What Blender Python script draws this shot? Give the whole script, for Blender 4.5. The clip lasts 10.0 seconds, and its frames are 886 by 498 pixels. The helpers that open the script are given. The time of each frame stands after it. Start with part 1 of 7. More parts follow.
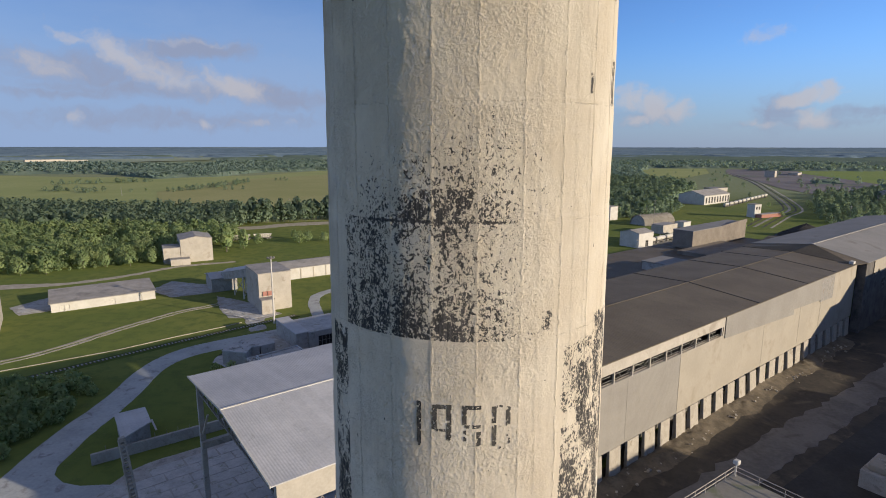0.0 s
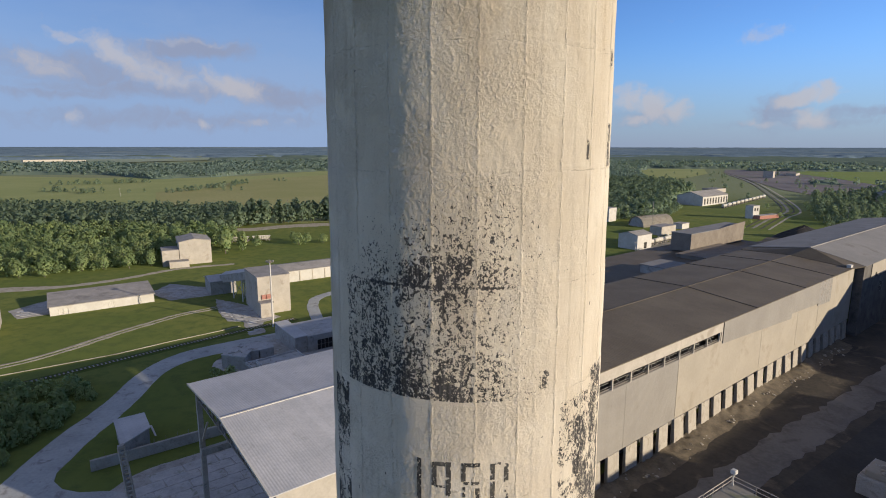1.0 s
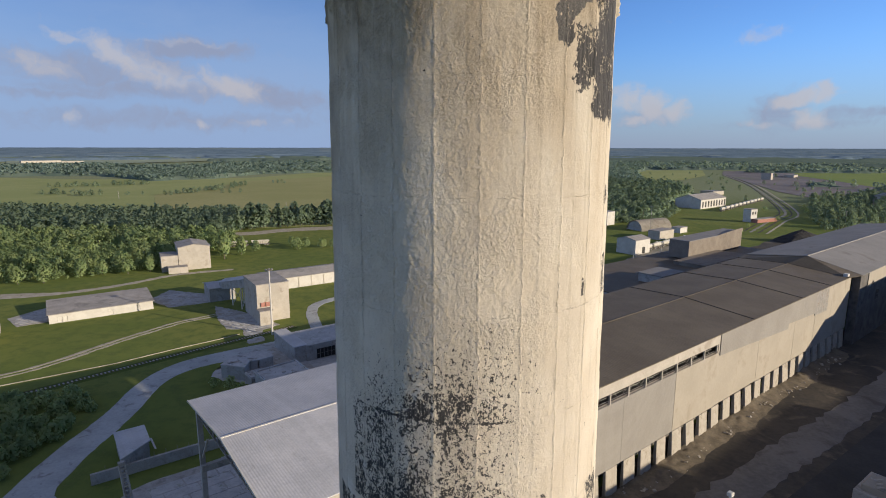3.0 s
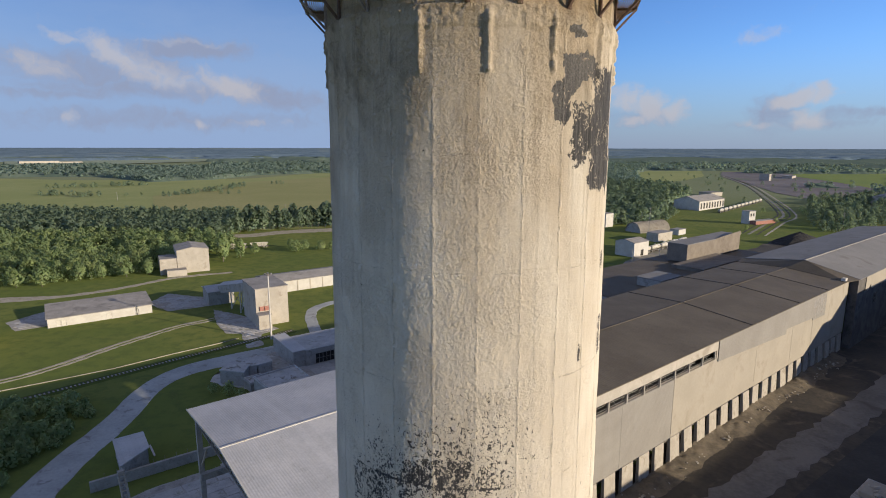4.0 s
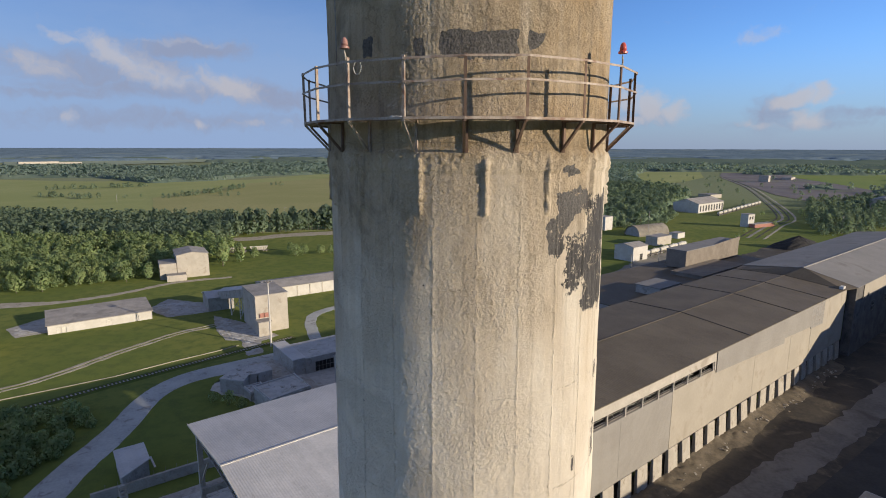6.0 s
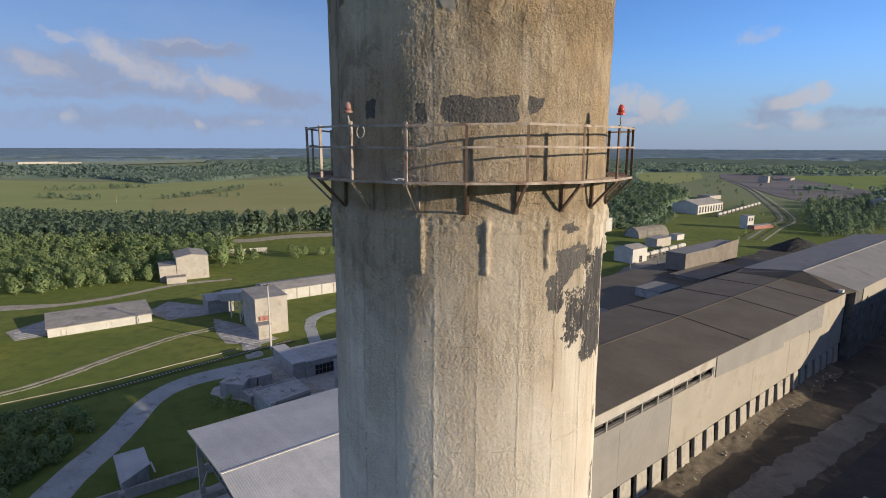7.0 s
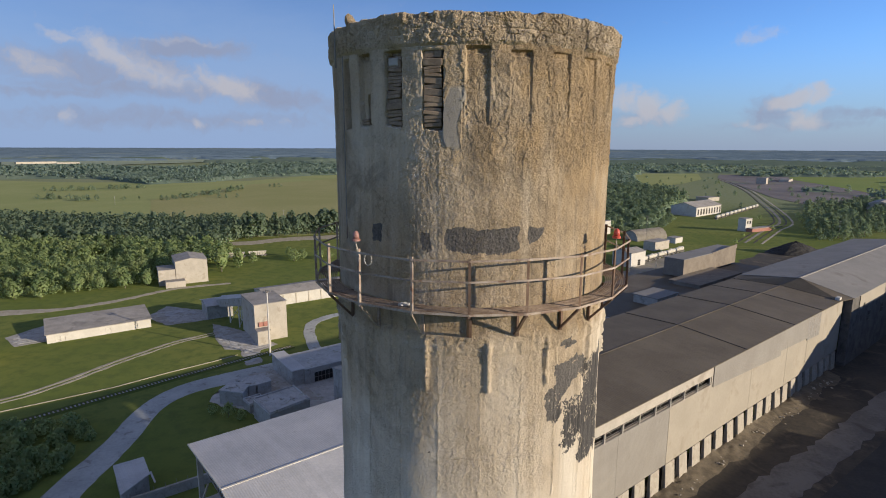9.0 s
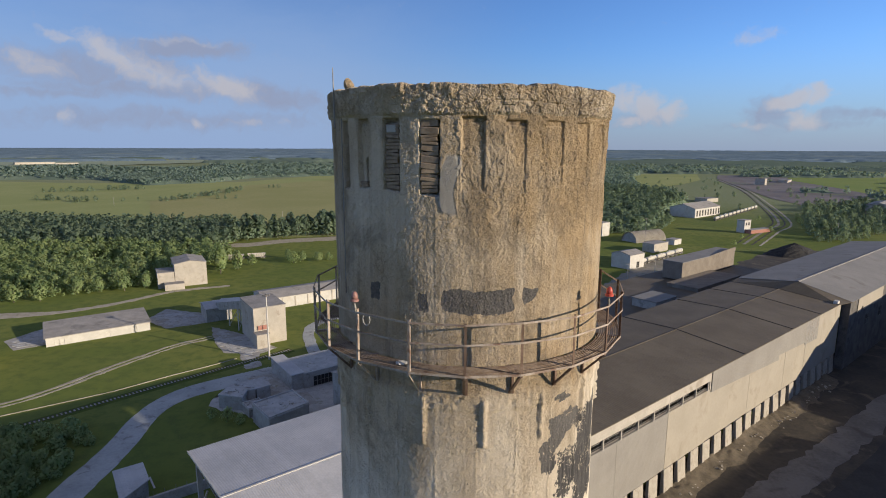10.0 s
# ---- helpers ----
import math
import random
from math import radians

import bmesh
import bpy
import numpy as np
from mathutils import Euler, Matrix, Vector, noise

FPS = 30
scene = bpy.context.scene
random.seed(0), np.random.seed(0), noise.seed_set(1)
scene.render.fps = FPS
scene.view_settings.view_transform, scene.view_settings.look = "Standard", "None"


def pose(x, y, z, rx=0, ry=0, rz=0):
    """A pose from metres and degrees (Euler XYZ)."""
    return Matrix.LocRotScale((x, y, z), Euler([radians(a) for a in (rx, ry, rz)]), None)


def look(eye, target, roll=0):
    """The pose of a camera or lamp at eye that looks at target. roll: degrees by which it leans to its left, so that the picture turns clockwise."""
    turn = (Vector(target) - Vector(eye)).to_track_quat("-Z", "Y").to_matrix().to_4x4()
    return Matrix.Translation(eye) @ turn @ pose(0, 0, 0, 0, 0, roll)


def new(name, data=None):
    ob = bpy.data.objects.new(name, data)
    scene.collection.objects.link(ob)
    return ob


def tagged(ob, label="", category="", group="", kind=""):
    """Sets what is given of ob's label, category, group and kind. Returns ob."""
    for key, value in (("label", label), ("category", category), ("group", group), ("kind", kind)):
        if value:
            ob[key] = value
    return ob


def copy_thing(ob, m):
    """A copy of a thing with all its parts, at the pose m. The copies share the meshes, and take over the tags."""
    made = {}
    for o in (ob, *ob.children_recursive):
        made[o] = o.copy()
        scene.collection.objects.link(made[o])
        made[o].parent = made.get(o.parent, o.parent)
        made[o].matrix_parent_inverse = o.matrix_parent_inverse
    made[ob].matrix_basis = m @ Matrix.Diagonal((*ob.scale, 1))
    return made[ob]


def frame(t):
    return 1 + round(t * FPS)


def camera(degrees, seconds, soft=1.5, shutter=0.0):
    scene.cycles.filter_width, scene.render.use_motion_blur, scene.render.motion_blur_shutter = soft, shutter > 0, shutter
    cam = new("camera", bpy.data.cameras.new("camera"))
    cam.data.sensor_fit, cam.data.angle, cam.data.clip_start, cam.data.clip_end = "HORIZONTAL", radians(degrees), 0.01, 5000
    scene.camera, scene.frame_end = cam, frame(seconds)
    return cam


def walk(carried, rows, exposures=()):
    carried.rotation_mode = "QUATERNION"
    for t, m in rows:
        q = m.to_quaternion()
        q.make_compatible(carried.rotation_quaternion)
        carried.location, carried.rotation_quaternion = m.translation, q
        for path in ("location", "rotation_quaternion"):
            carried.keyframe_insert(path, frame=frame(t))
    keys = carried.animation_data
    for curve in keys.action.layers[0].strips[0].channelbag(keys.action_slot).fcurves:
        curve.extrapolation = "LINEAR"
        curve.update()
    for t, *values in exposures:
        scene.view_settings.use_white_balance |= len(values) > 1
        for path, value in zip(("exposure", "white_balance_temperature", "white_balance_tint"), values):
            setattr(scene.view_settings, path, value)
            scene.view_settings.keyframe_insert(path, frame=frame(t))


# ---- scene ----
cam = camera(77.61, 10.0, soft=1.0)
walk(cam, [
    (0.0, pose(0.000, -13.239, 58.821, 79.488, -0.050, 2.534)),
    (0.5, pose(-0.005, -13.257, 59.425, 79.475, -0.058, 2.470)),
    (1.0, pose(-0.016, -13.284, 60.073, 79.473, -0.058, 2.407)),
    (1.5, pose(-0.037, -13.310, 60.737, 79.476, -0.063, 2.378)),
    (2.0, pose(-0.064, -13.338, 61.405, 79.488, -0.061, 2.336)),
    (2.5, pose(-0.080, -13.359, 62.116, 79.497, -0.074, 2.311)),
    (4.0, pose(-0.084, -13.314, 64.251, 79.523, -0.097, 2.142)),
    (4.5, pose(-0.074, -13.308, 64.919, 79.516, -0.101, 2.107)),
    (5.0, pose(-0.061, -13.326, 65.586, 79.526, -0.120, 2.106)),
    (5.5, pose(-0.069, -13.345, 66.214, 79.526, -0.122, 2.107)),
    (7.0, pose(-0.118, -13.336, 67.924, 79.536, -0.152, 2.058)),
    (7.5, pose(-0.151, -13.326, 68.501, 79.537, -0.167, 2.048)),
    (8.0, pose(-0.189, -13.334, 69.117, 79.528, -0.202, 1.997)),
    (8.5, pose(-0.216, -13.365, 69.718, 79.526, -0.224, 1.943)),
    (9.0, pose(-0.220, -13.392, 70.322, 79.510, -0.230, 1.931)),
    (9.5, pose(-0.204, -13.411, 70.930, 79.521, -0.244, 1.916)),
    (10.0, pose(-0.173, -13.427, 71.527, 79.528, -0.238, 1.847)),
])

# ---------------------------------------------------------------- light
SUN_DIR = Vector((0.927 * math.cos(radians(12.8)), -0.376 * math.cos(radians(12.8)), math.sin(radians(12.8))))
sun_data = bpy.data.lights.new("sun", "SUN")
sun_data.energy, sun_data.angle, sun_data.color = 5.0, radians(0.55), (1.0, 0.855, 0.655)
sun_ob = new("sun", sun_data)
sun_ob.matrix_world = look(SUN_DIR * 100, (0, 0, 0))
scene.view_settings.exposure = 0.3


def node(nt, kind, inputs=None, **props):
    n = nt.nodes.new(kind)
    for k, v in props.items():
        setattr(n, k, v)
    for k, v in (inputs or {}).items():
        if isinstance(v, bpy.types.NodeSocket):
            nt.links.new(v, n.inputs[k])
        else:
            n.inputs[k].default_value = v
    return n


def maths(nt, op, a, b=0.0, c=0.0, clamp=False):
    n = nt.nodes.new("ShaderNodeMath")
    n.operation, n.use_clamp = op, clamp
    for i, v in enumerate((a, b, c)):
        if isinstance(v, bpy.types.NodeSocket):
            nt.links.new(v, n.inputs[i])
        else:
            n.inputs[i].default_value = v
    return n.outputs[0]


def mix(nt, fac, a, b, blend="MIX"):
    n = nt.nodes.new("ShaderNodeMix")
    n.data_type, n.blend_type, n.clamp_factor = "RGBA", blend, True
    for s, v in ((n.inputs[0], fac), (n.inputs[6], a), (n.inputs[7], b)):
        if isinstance(v, bpy.types.NodeSocket):
            nt.links.new(v, s)
        else:
            s.default_value = v if isinstance(v, (int, float)) else (*v, 1.0)[:4]
    return n.outputs[2]


def ramp(nt, fac, lo, hi):
    n = nt.nodes.new("ShaderNodeMapRange")
    n.interpolation_type = "SMOOTHSTEP"
    nt.links.new(fac, n.inputs[0])
    n.inputs[1].default_value, n.inputs[2].default_value = lo, hi
    return n.outputs[0]


def noise_tex(nt, vec, scale, detail=4.0, rough=0.55, distort=0.0):
    n = node(nt, "ShaderNodeTexNoise", {"Scale": scale, "Detail": detail, "Roughness": rough, "Distortion": distort})
    nt.links.new(vec, n.inputs["Vector"])
    return n.outputs["Fac"]


def make_sky():
    """Clear evening sky with a few cumulus banks low over the plain."""
    w = bpy.data.worlds.new("sky")
    scene.world = w
    w.use_nodes = True
    nt = w.node_tree
    nt.nodes.clear()
    sky = node(nt, "ShaderNodeTexSky", sky_type="NISHITA", sun_disc=False, sun_elevation=radians(12.8),
               sun_rotation=radians(-112), altitude=100, air_density=1.0, dust_density=0.25, ozone_density=3.5)
    way = node(nt, "ShaderNodeTexCoord").outputs["Generated"]
    sep = node(nt, "ShaderNodeSeparateXYZ", {0: way})
    el = maths(nt, "MULTIPLY", maths(nt, "ARCSINE", sep.outputs[2]), 57.2958)
    az = maths(nt, "MULTIPLY", maths(nt, "ARCTAN2", sep.outputs[0], sep.outputs[1]), 57.2958)
    flat = node(nt, "ShaderNodeCombineXYZ", {0: maths(nt, "MULTIPLY", az, 0.07), 1: maths(nt, "MULTIPLY", el, 0.2), 2: 3.1}).outputs[0]
    wisp = noise_tex(nt, flat, 0.9, 6.0, 0.6, 0.2)
    spot = node(nt, "ShaderNodeCombineXYZ", {0: az, 1: el, 2: 0.0}).outputs[0]
    curl = node(nt, "ShaderNodeTexNoise", {"Vector": spot, "Scale": 0.45, "Detail": 3.5, "Roughness": 0.52})
    swirl = node(nt, "ShaderNodeVectorMath", {0: curl.outputs["Color"], 1: (-0.5, -0.5, -0.5)}, operation="ADD").outputs[0]
    swirl = node(nt, "ShaderNodeVectorMath", {0: swirl, 1: (3.4, 2.2, 0.0)}, operation="MULTIPLY").outputs[0]
    spot = node(nt, "ShaderNodeVectorMath", {0: spot, 1: swirl}, operation="ADD").outputs[0]

    def bank(clouds):
        """Cloud masses: azimuth, elevation, half width, half height, tilt, weight."""
        total = None
        for a, e, sx, sy, tilt, wgt in clouds:
            m = node(nt, "ShaderNodeMapping", {"Vector": spot, "Location": (a, e, 0), "Rotation": (0, 0, radians(tilt)), "Scale": (sx, sy, 1)}, vector_type="TEXTURE").outputs[0]
            d = node(nt, "ShaderNodeVectorMath", {0: m}, operation="LENGTH").outputs["Value"]
            g = maths(nt, "MULTIPLY", ramp(nt, d, 2.0, 0.2), wgt)
            total = g if total is None else maths(nt, "MAXIMUM", total, g)
        return total

    grey = bank([(-34.5, 6.4, 6.5, 1.3, -6, 0.7), (-25.6, 8.6, 4.2, 0.75, 2, 0.95), (-28.5, 7.4, 3.0, 0.8, -24, 0.7), (-19.5, 4.8, 6.0, 1.1, -8, 0.8), (-29.0, 5.0, 9.0, 0.7, 0, 0.75), (-27.5, 2.4, 13.0, 0.8, 0, 0.6), (-36.0, 4.4, 5.0, 0.4, 3, 0.6),
                 (28.3, 3.0, 1.9, 1.5, 10, 0.7), (30.0, 1.9, 5.5, 0.4, 0, 0.5), (34.5, 2.6, 4.0, 0.45, 2, 0.6), (17.6, 3.0, 3.0, 0.9, 0, 0.6)])
    white = bank([(-35.6, 8.9, 1.3, 0.4, -30, 0.7), (-31.6, 7.5, 2.6, 0.85, -30, 1.05), (-37.4, 6.8, 2.0, 0.8, -12, 0.75), (-22.7, 5.5, 2.6, 0.95, -14, 1.1), (-28.8, 6.6, 4.0, 1.1, -18, 0.75), (-25.8, 9.2, 4.0, 0.2, 2, 0.5),
                  (-35.8, 2.3, 0.6, 0.42, 0, 0.8), (-25.6, 2.2, 0.65, 0.38, 0, 0.85), (-20.8, 2.2, 1.5, 0.4, 0, 0.5), (-17.7, 2.3, 0.35, 0.35, 0, 0.5),
                  (15.7, 4.6, 1.3, 1.1, 10, 0.95), (18.0, 3.8, 1.5, 1.2, -20, 1.15), (20.2, 3.4, 1.2, 0.9, -15, 0.95), (16.6, 2.8, 1.3, 0.5, 0, 0.8), (29.8, 4.1, 1.5, 0.6, 8, 1.2), (31.7, 4.3, 0.9, 0.7, 35, 1.15),
                  (30.6, 2.3, 1.1, 0.75, 0, 1.05), (27.0, 1.9, 1.7, 0.35, -6, 0.6), (26.5, 9.5, 1.6, 0.5, 14, 0.6), (37.0, 9.2, 1.5, 0.4, 10, 0.4)])
    grain = noise_tex(nt, spot, 1.1, 5.0, 0.55)
    grey = ramp(nt, maths(nt, "ADD", grey, maths(nt, "MULTIPLY", maths(nt, "SUBTRACT", grain, 0.5), 0.7)), 0.05, 0.95)
    white = ramp(nt, maths(nt, "ADD", white, maths(nt, "MULTIPLY", maths(nt, "SUBTRACT", grain, 0.5), 1.0)), 0.10, 1.10)
    haze = maths(nt, "MULTIPLY", ramp(nt, el, 10.0, -1.0), 0.80)
    col = mix(nt, 1.0, sky.outputs[0], (0.84, 1.03, 1.46), "MULTIPLY")
    col = mix(nt, haze, col, (2.25, 2.88, 4.4))
    veil = maths(nt, "MULTIPLY", maths(nt, "MULTIPLY", ramp(nt, maths(nt, "ADD", el, maths(nt, "MULTIPLY", maths(nt, "SUBTRACT", wisp, 0.5), 9.0)), 21.0, 4.0), ramp(nt, az, 10.0, -18.0)), 0.8)
    col = mix(nt, veil, col, (2.55, 3.6, 5.75))
    col = mix(nt, maths(nt, "MULTIPLY", grey, 0.85), col, (2.5, 2.85, 4.0))
    col = mix(nt, maths(nt, "MULTIPLY", white, 0.75), col, (4.5, 4.4, 4.75))
    # Grey high cloud added above the view to take blue out of the fill
    high = maths(nt, "MULTIPLY", maths(nt, "MULTIPLY", ramp(nt, noise_tex(nt, way, 2.2, 6.0, 0.6, 0.5), 0.3, 0.62), ramp(nt, el, 22.0, 40.0)), 0.85)
    col = mix(nt, high, col, (2.45, 2.25, 2.1))
    bg = node(nt, "ShaderNodeBackground", {"Color": col, "Strength": 0.095})
    out = node(nt, "ShaderNodeOutputWorld")
    nt.links.new(bg.outputs[0], out.inputs[0])


make_sky()

# ---------------------------------------------------------------- materials


def material(name, build):
    m = bpy.data.materials.new(name)
    m.use_nodes = True
    nt = m.node_tree
    bsdf = nt.nodes["Principled BSDF"]
    bsdf.inputs["Specular IOR Level"].default_value = 0.25
    pos = node(nt, "ShaderNodeNewGeometry").outputs["Position"]
    build(nt, bsdf, pos)
    return m


def bump(nt, bsdf, height, strength, distance):
    b = node(nt, "ShaderNodeBump", {"Height": height, "Strength": strength, "Distance": distance})
    nt.links.new(b.outputs[0], bsdf.inputs["Normal"])


def plain(name, c1, c2, scale=0.5, rough=0.85, metal=0.0, fine=12.0, stain=None, stain_scale=0.15, relief=0.02):
    """A weathered surface: two tones at a large and a small scale, and stains."""
    def build(nt, bsdf, pos):
        big = noise_tex(nt, pos, scale, 5.0, 0.6)
        small = noise_tex(nt, pos, fine, 4.0, 0.6)
        f = maths(nt, "ADD", maths(nt, "MULTIPLY", big, 0.65), maths(nt, "MULTIPLY", small, 0.35))
        col = mix(nt, ramp(nt, f, 0.36, 0.64), c1, c2)
        if stain:
            s = ramp(nt, noise_tex(nt, pos, stain_scale, 6.0, 0.65, 0.6), 0.54, 0.68)
            col = mix(nt, maths(nt, "MULTIPLY", s, 0.75), col, stain)
        nt.links.new(col, bsdf.inputs["Base Color"])
        bsdf.inputs["Roughness"].default_value, bsdf.inputs["Metallic"].default_value = rough, metal
        if relief:
            bump(nt, bsdf, small, 0.5, relief)
    return material(name, build)


def corrugated(name, c1, c2, stain, axis, pitch, depth=0.03):
    """Sheet roofing: waves along one direction, dusty and stained."""
    def build(nt, bsdf, pos):
        run = node(nt, "ShaderNodeVectorMath", {0: pos, 1: axis}, operation="DOT_PRODUCT").outputs["Value"]
        wave = maths(nt, "SINE", maths(nt, "MULTIPLY", run, 2 * math.pi / pitch))
        big = noise_tex(nt, pos, 0.12, 6.0, 0.6)
        small = noise_tex(nt, pos, 2.5, 5.0, 0.65)
        f = maths(nt, "ADD", maths(nt, "MULTIPLY", big, 0.6), maths(nt, "MULTIPLY", small, 0.4))
        col = mix(nt, ramp(nt, f, 0.36, 0.64), c1, c2)
        sheet = node(nt, "ShaderNodeTexWhiteNoise", noise_dimensions="1D")
        nt.links.new(maths(nt, "FLOOR", maths(nt, "MULTIPLY", run, 0.9)), sheet.inputs["W"])
        col = mix(nt, maths(nt, "MULTIPLY", sheet.outputs["Value"], 0.14), col, stain)
        s = ramp(nt, noise_tex(nt, pos, 0.5, 7.0, 0.7, 0.5), 0.58, 0.72)
        col = mix(nt, maths(nt, "MULTIPLY", s, 0.5), col, stain)
        nt.links.new(col, bsdf.inputs["Base Color"])
        bsdf.inputs["Roughness"].default_value = 0.7
        bump(nt, bsdf, wave, 0.8, depth)
    return material(name, build)


HU = Vector((math.cos(radians(40.9)), math.sin(radians(40.9)), 0))   # along the long halls
HN = Vector((-HU.y, HU.x, 0))

M_ROOF_LIGHT = corrugated("pale_sheet_roof", (0.42, 0.42, 0.43), (0.55, 0.54, 0.54), (0.26, 0.25, 0.24), HU, 0.34, 0.009)
M_ROOF_DARK = corrugated("dark_sheet_roof", (0.105, 0.086, 0.062), (0.142, 0.119, 0.088), (0.066, 0.056, 0.043), HU, 0.6, 0.006)
M_ROOF_GREY = plain("grey_felt_roof", (0.25, 0.235, 0.22), (0.34, 0.32, 0.30), 0.25, fine=3.0, stain=(0.18, 0.17, 0.16))
M_WALL_HALL = plain("dusty_panel_wall", (0.315, 0.285, 0.235), (0.36, 0.325, 0.27), 0.12, fine=2.0, stain=(0.275, 0.24, 0.19), stain_scale=0.12)
M_WALL_GREY = corrugated("grey_sheet_wall", (0.235, 0.22, 0.20), (0.275, 0.26, 0.235), (0.20, 0.18, 0.155), HU, 0.3, 0.012)
M_PIER = plain("dusty_pier_concrete", (0.32, 0.29, 0.245), (0.41, 0.375, 0.32), 0.5, fine=4.0, stain=(0.22, 0.19, 0.15), stain_scale=0.5)
M_WALL_PALE = plain("pale_plaster_wall", (0.37, 0.34, 0.29), (0.45, 0.41, 0.355), 0.3, fine=3.0, stain=(0.28, 0.245, 0.20), stain_scale=0.25)
M_WALL_WHITE = plain("whitewashed_wall", (0.47, 0.45, 0.41), (0.55, 0.53, 0.49), 0.3, fine=3.0, stain=(0.42, 0.38, 0.32))
M_CONC = plain("old_concrete", (0.30, 0.285, 0.26), (0.40, 0.385, 0.36), 0.4, fine=5.0, stain=(0.2, 0.19, 0.175), stain_scale=0.6)
M_CONC_DARK = plain("dark_concrete", (0.09, 0.085, 0.08), (0.15, 0.14, 0.13), 0.3, fine=3.0, stain=(0.05, 0.05, 0.05))
M_STEEL = plain("grey_steel", (0.20, 0.19, 0.18), (0.32, 0.31, 0.29), 1.0, rough=0.6, metal=0.3, fine=9.0, stain=(0.16, 0.09, 0.055), stain_scale=1.0)
M_ROOF_MID = plain("dusty_grey_roof", (0.19, 0.185, 0.18), (0.24, 0.232, 0.225), 0.08, fine=2.0, stain=(0.145, 0.132, 0.12), stain_scale=0.08)
M_WALL_BROWN = plain("brown_sheet_wall", (0.17, 0.145, 0.12), (0.23, 0.20, 0.165), 0.2, fine=2.0, stain=(0.12, 0.10, 0.085))
M_DARK = plain("dark_interior", (0.02, 0.02, 0.02), (0.035, 0.033, 0.03), 1.0, fine=5.0)
M_RED = plain("faded_red_paint", (0.30, 0.13, 0.10), (0.38, 0.20, 0.16), 1.0, fine=6.0)
M_TANK = plain("tank_wagon_shell", (0.44, 0.42, 0.36), (0.56, 0.53, 0.46), 0.8, rough=0.5, fine=6.0, stain=(0.12, 0.1, 0.09), stain_scale=0.5)
M_COAL = plain("coal_heap", (0.025, 0.024, 0.024), (0.05, 0.048, 0.046), 0.6, fine=3.0, relief=0.2)
M_ROAD = plain("worn_asphalt_road", (0.32, 0.335, 0.335), (0.43, 0.445, 0.44), 0.12, fine=1.5, stain=(0.2, 0.19, 0.185), stain_scale=0.35)
M_TRACKS = plain("dirt_track", (0.30, 0.265, 0.21), (0.42, 0.38, 0.31), 0.3, fine=2.0, stain=(0.13, 0.15, 0.06), stain_scale=0.6)
M_SLAB = plain("concrete_slabs", (0.36, 0.355, 0.35), (0.48, 0.47, 0.46), 0.4, fine=3.0, stain=(0.22, 0.23, 0.17), stain_scale=0.5)
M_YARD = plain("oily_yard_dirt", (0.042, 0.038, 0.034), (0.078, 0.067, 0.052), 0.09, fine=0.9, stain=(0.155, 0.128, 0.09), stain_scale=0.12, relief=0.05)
M_YARD_ROAD = plain("worn_dark_asphalt", (0.115, 0.108, 0.10), (0.18, 0.168, 0.155), 0.1, fine=1.2, stain=(0.085, 0.075, 0.065), stain_scale=0.14)
M_YARD_DARK = plain("near_black_ground", (0.032, 0.032, 0.032), (0.052, 0.05, 0.048), 0.1, fine=1.5, relief=0.05)


def grass_material(name, a, b, c, dry, patch=0.02):
    def build(nt, bsdf, pos):
        big = noise_tex(nt, pos, patch, 5.0, 0.6, 0.4)
        mid = noise_tex(nt, pos, 0.25, 5.0, 0.65)
        small = noise_tex(nt, pos, 2.2, 4.0, 0.7)
        col = mix(nt, ramp(nt, big, 0.38, 0.62), a, b)
        col = mix(nt, ramp(nt, mid, 0.42, 0.7), col, c)
        col = mix(nt, maths(nt, "MULTIPLY", ramp(nt, maths(nt, "ADD", maths(nt, "MULTIPLY", mid, 0.5), maths(nt, "MULTIPLY", small, 0.5)), 0.54, 0.66), 0.6), col, dry)
        nt.links.new(col, bsdf.inputs["Base Color"])
        bsdf.inputs["Roughness"].default_value = 1.0
        bsdf.inputs["Specular IOR Level"].default_value = 0.05
        bump(nt, bsdf, mid, 0.3, 0.1)
    return material(name, build)


M_GRASS = grass_material("meadow_grass", (0.085, 0.115, 0.03), (0.115, 0.135, 0.036), (0.065, 0.095, 0.025), (0.17, 0.155, 0.06))
M_FIELD = grass_material("hay_field", (0.27, 0.30, 0.12), (0.32, 0.335, 0.145), (0.25, 0.285, 0.115), (0.33, 0.31, 0.16), 0.006)
M_FIELD_DRY = grass_material("cut_hay_field", (0.285, 0.285, 0.12), (0.33, 0.315, 0.145), (0.26, 0.265, 0.115), (0.36, 0.33, 0.17), 0.006)
# Pasture greyed and lightened; the colour stands in for haze
M_FIELD_FAR = grass_material("hazed_pasture", (0.27, 0.315, 0.225), (0.31, 0.345, 0.25), (0.235, 0.28, 0.205), (0.34, 0.35, 0.26), 0.008)
M_FIELD_B = grass_material("green_crop_field", (0.19, 0.25, 0.08), (0.23, 0.27, 0.09), (0.17, 0.22, 0.07), (0.25, 0.25, 0.12), 0.006)

# ---------------------------------------------------------------- builders


def part(name, bm, mat, parent=None, label="", smooth=False):
    me = bpy.data.meshes.new(name)
    if smooth:
        for fc in bm.faces:
            fc.smooth = True
    bm.to_mesh(me)
    bm.free()
    me.materials.append(mat)
    ob = new(name, me)
    if parent is not None:
        ob.parent = parent
    if label:
        tagged(ob, label)
    return ob


def thing(name, m, label, category, group="", kind=""):
    ob = new(name)
    ob.matrix_world = m
    ob.empty_display_size = 0.5
    return tagged(ob, label, category, group, kind)


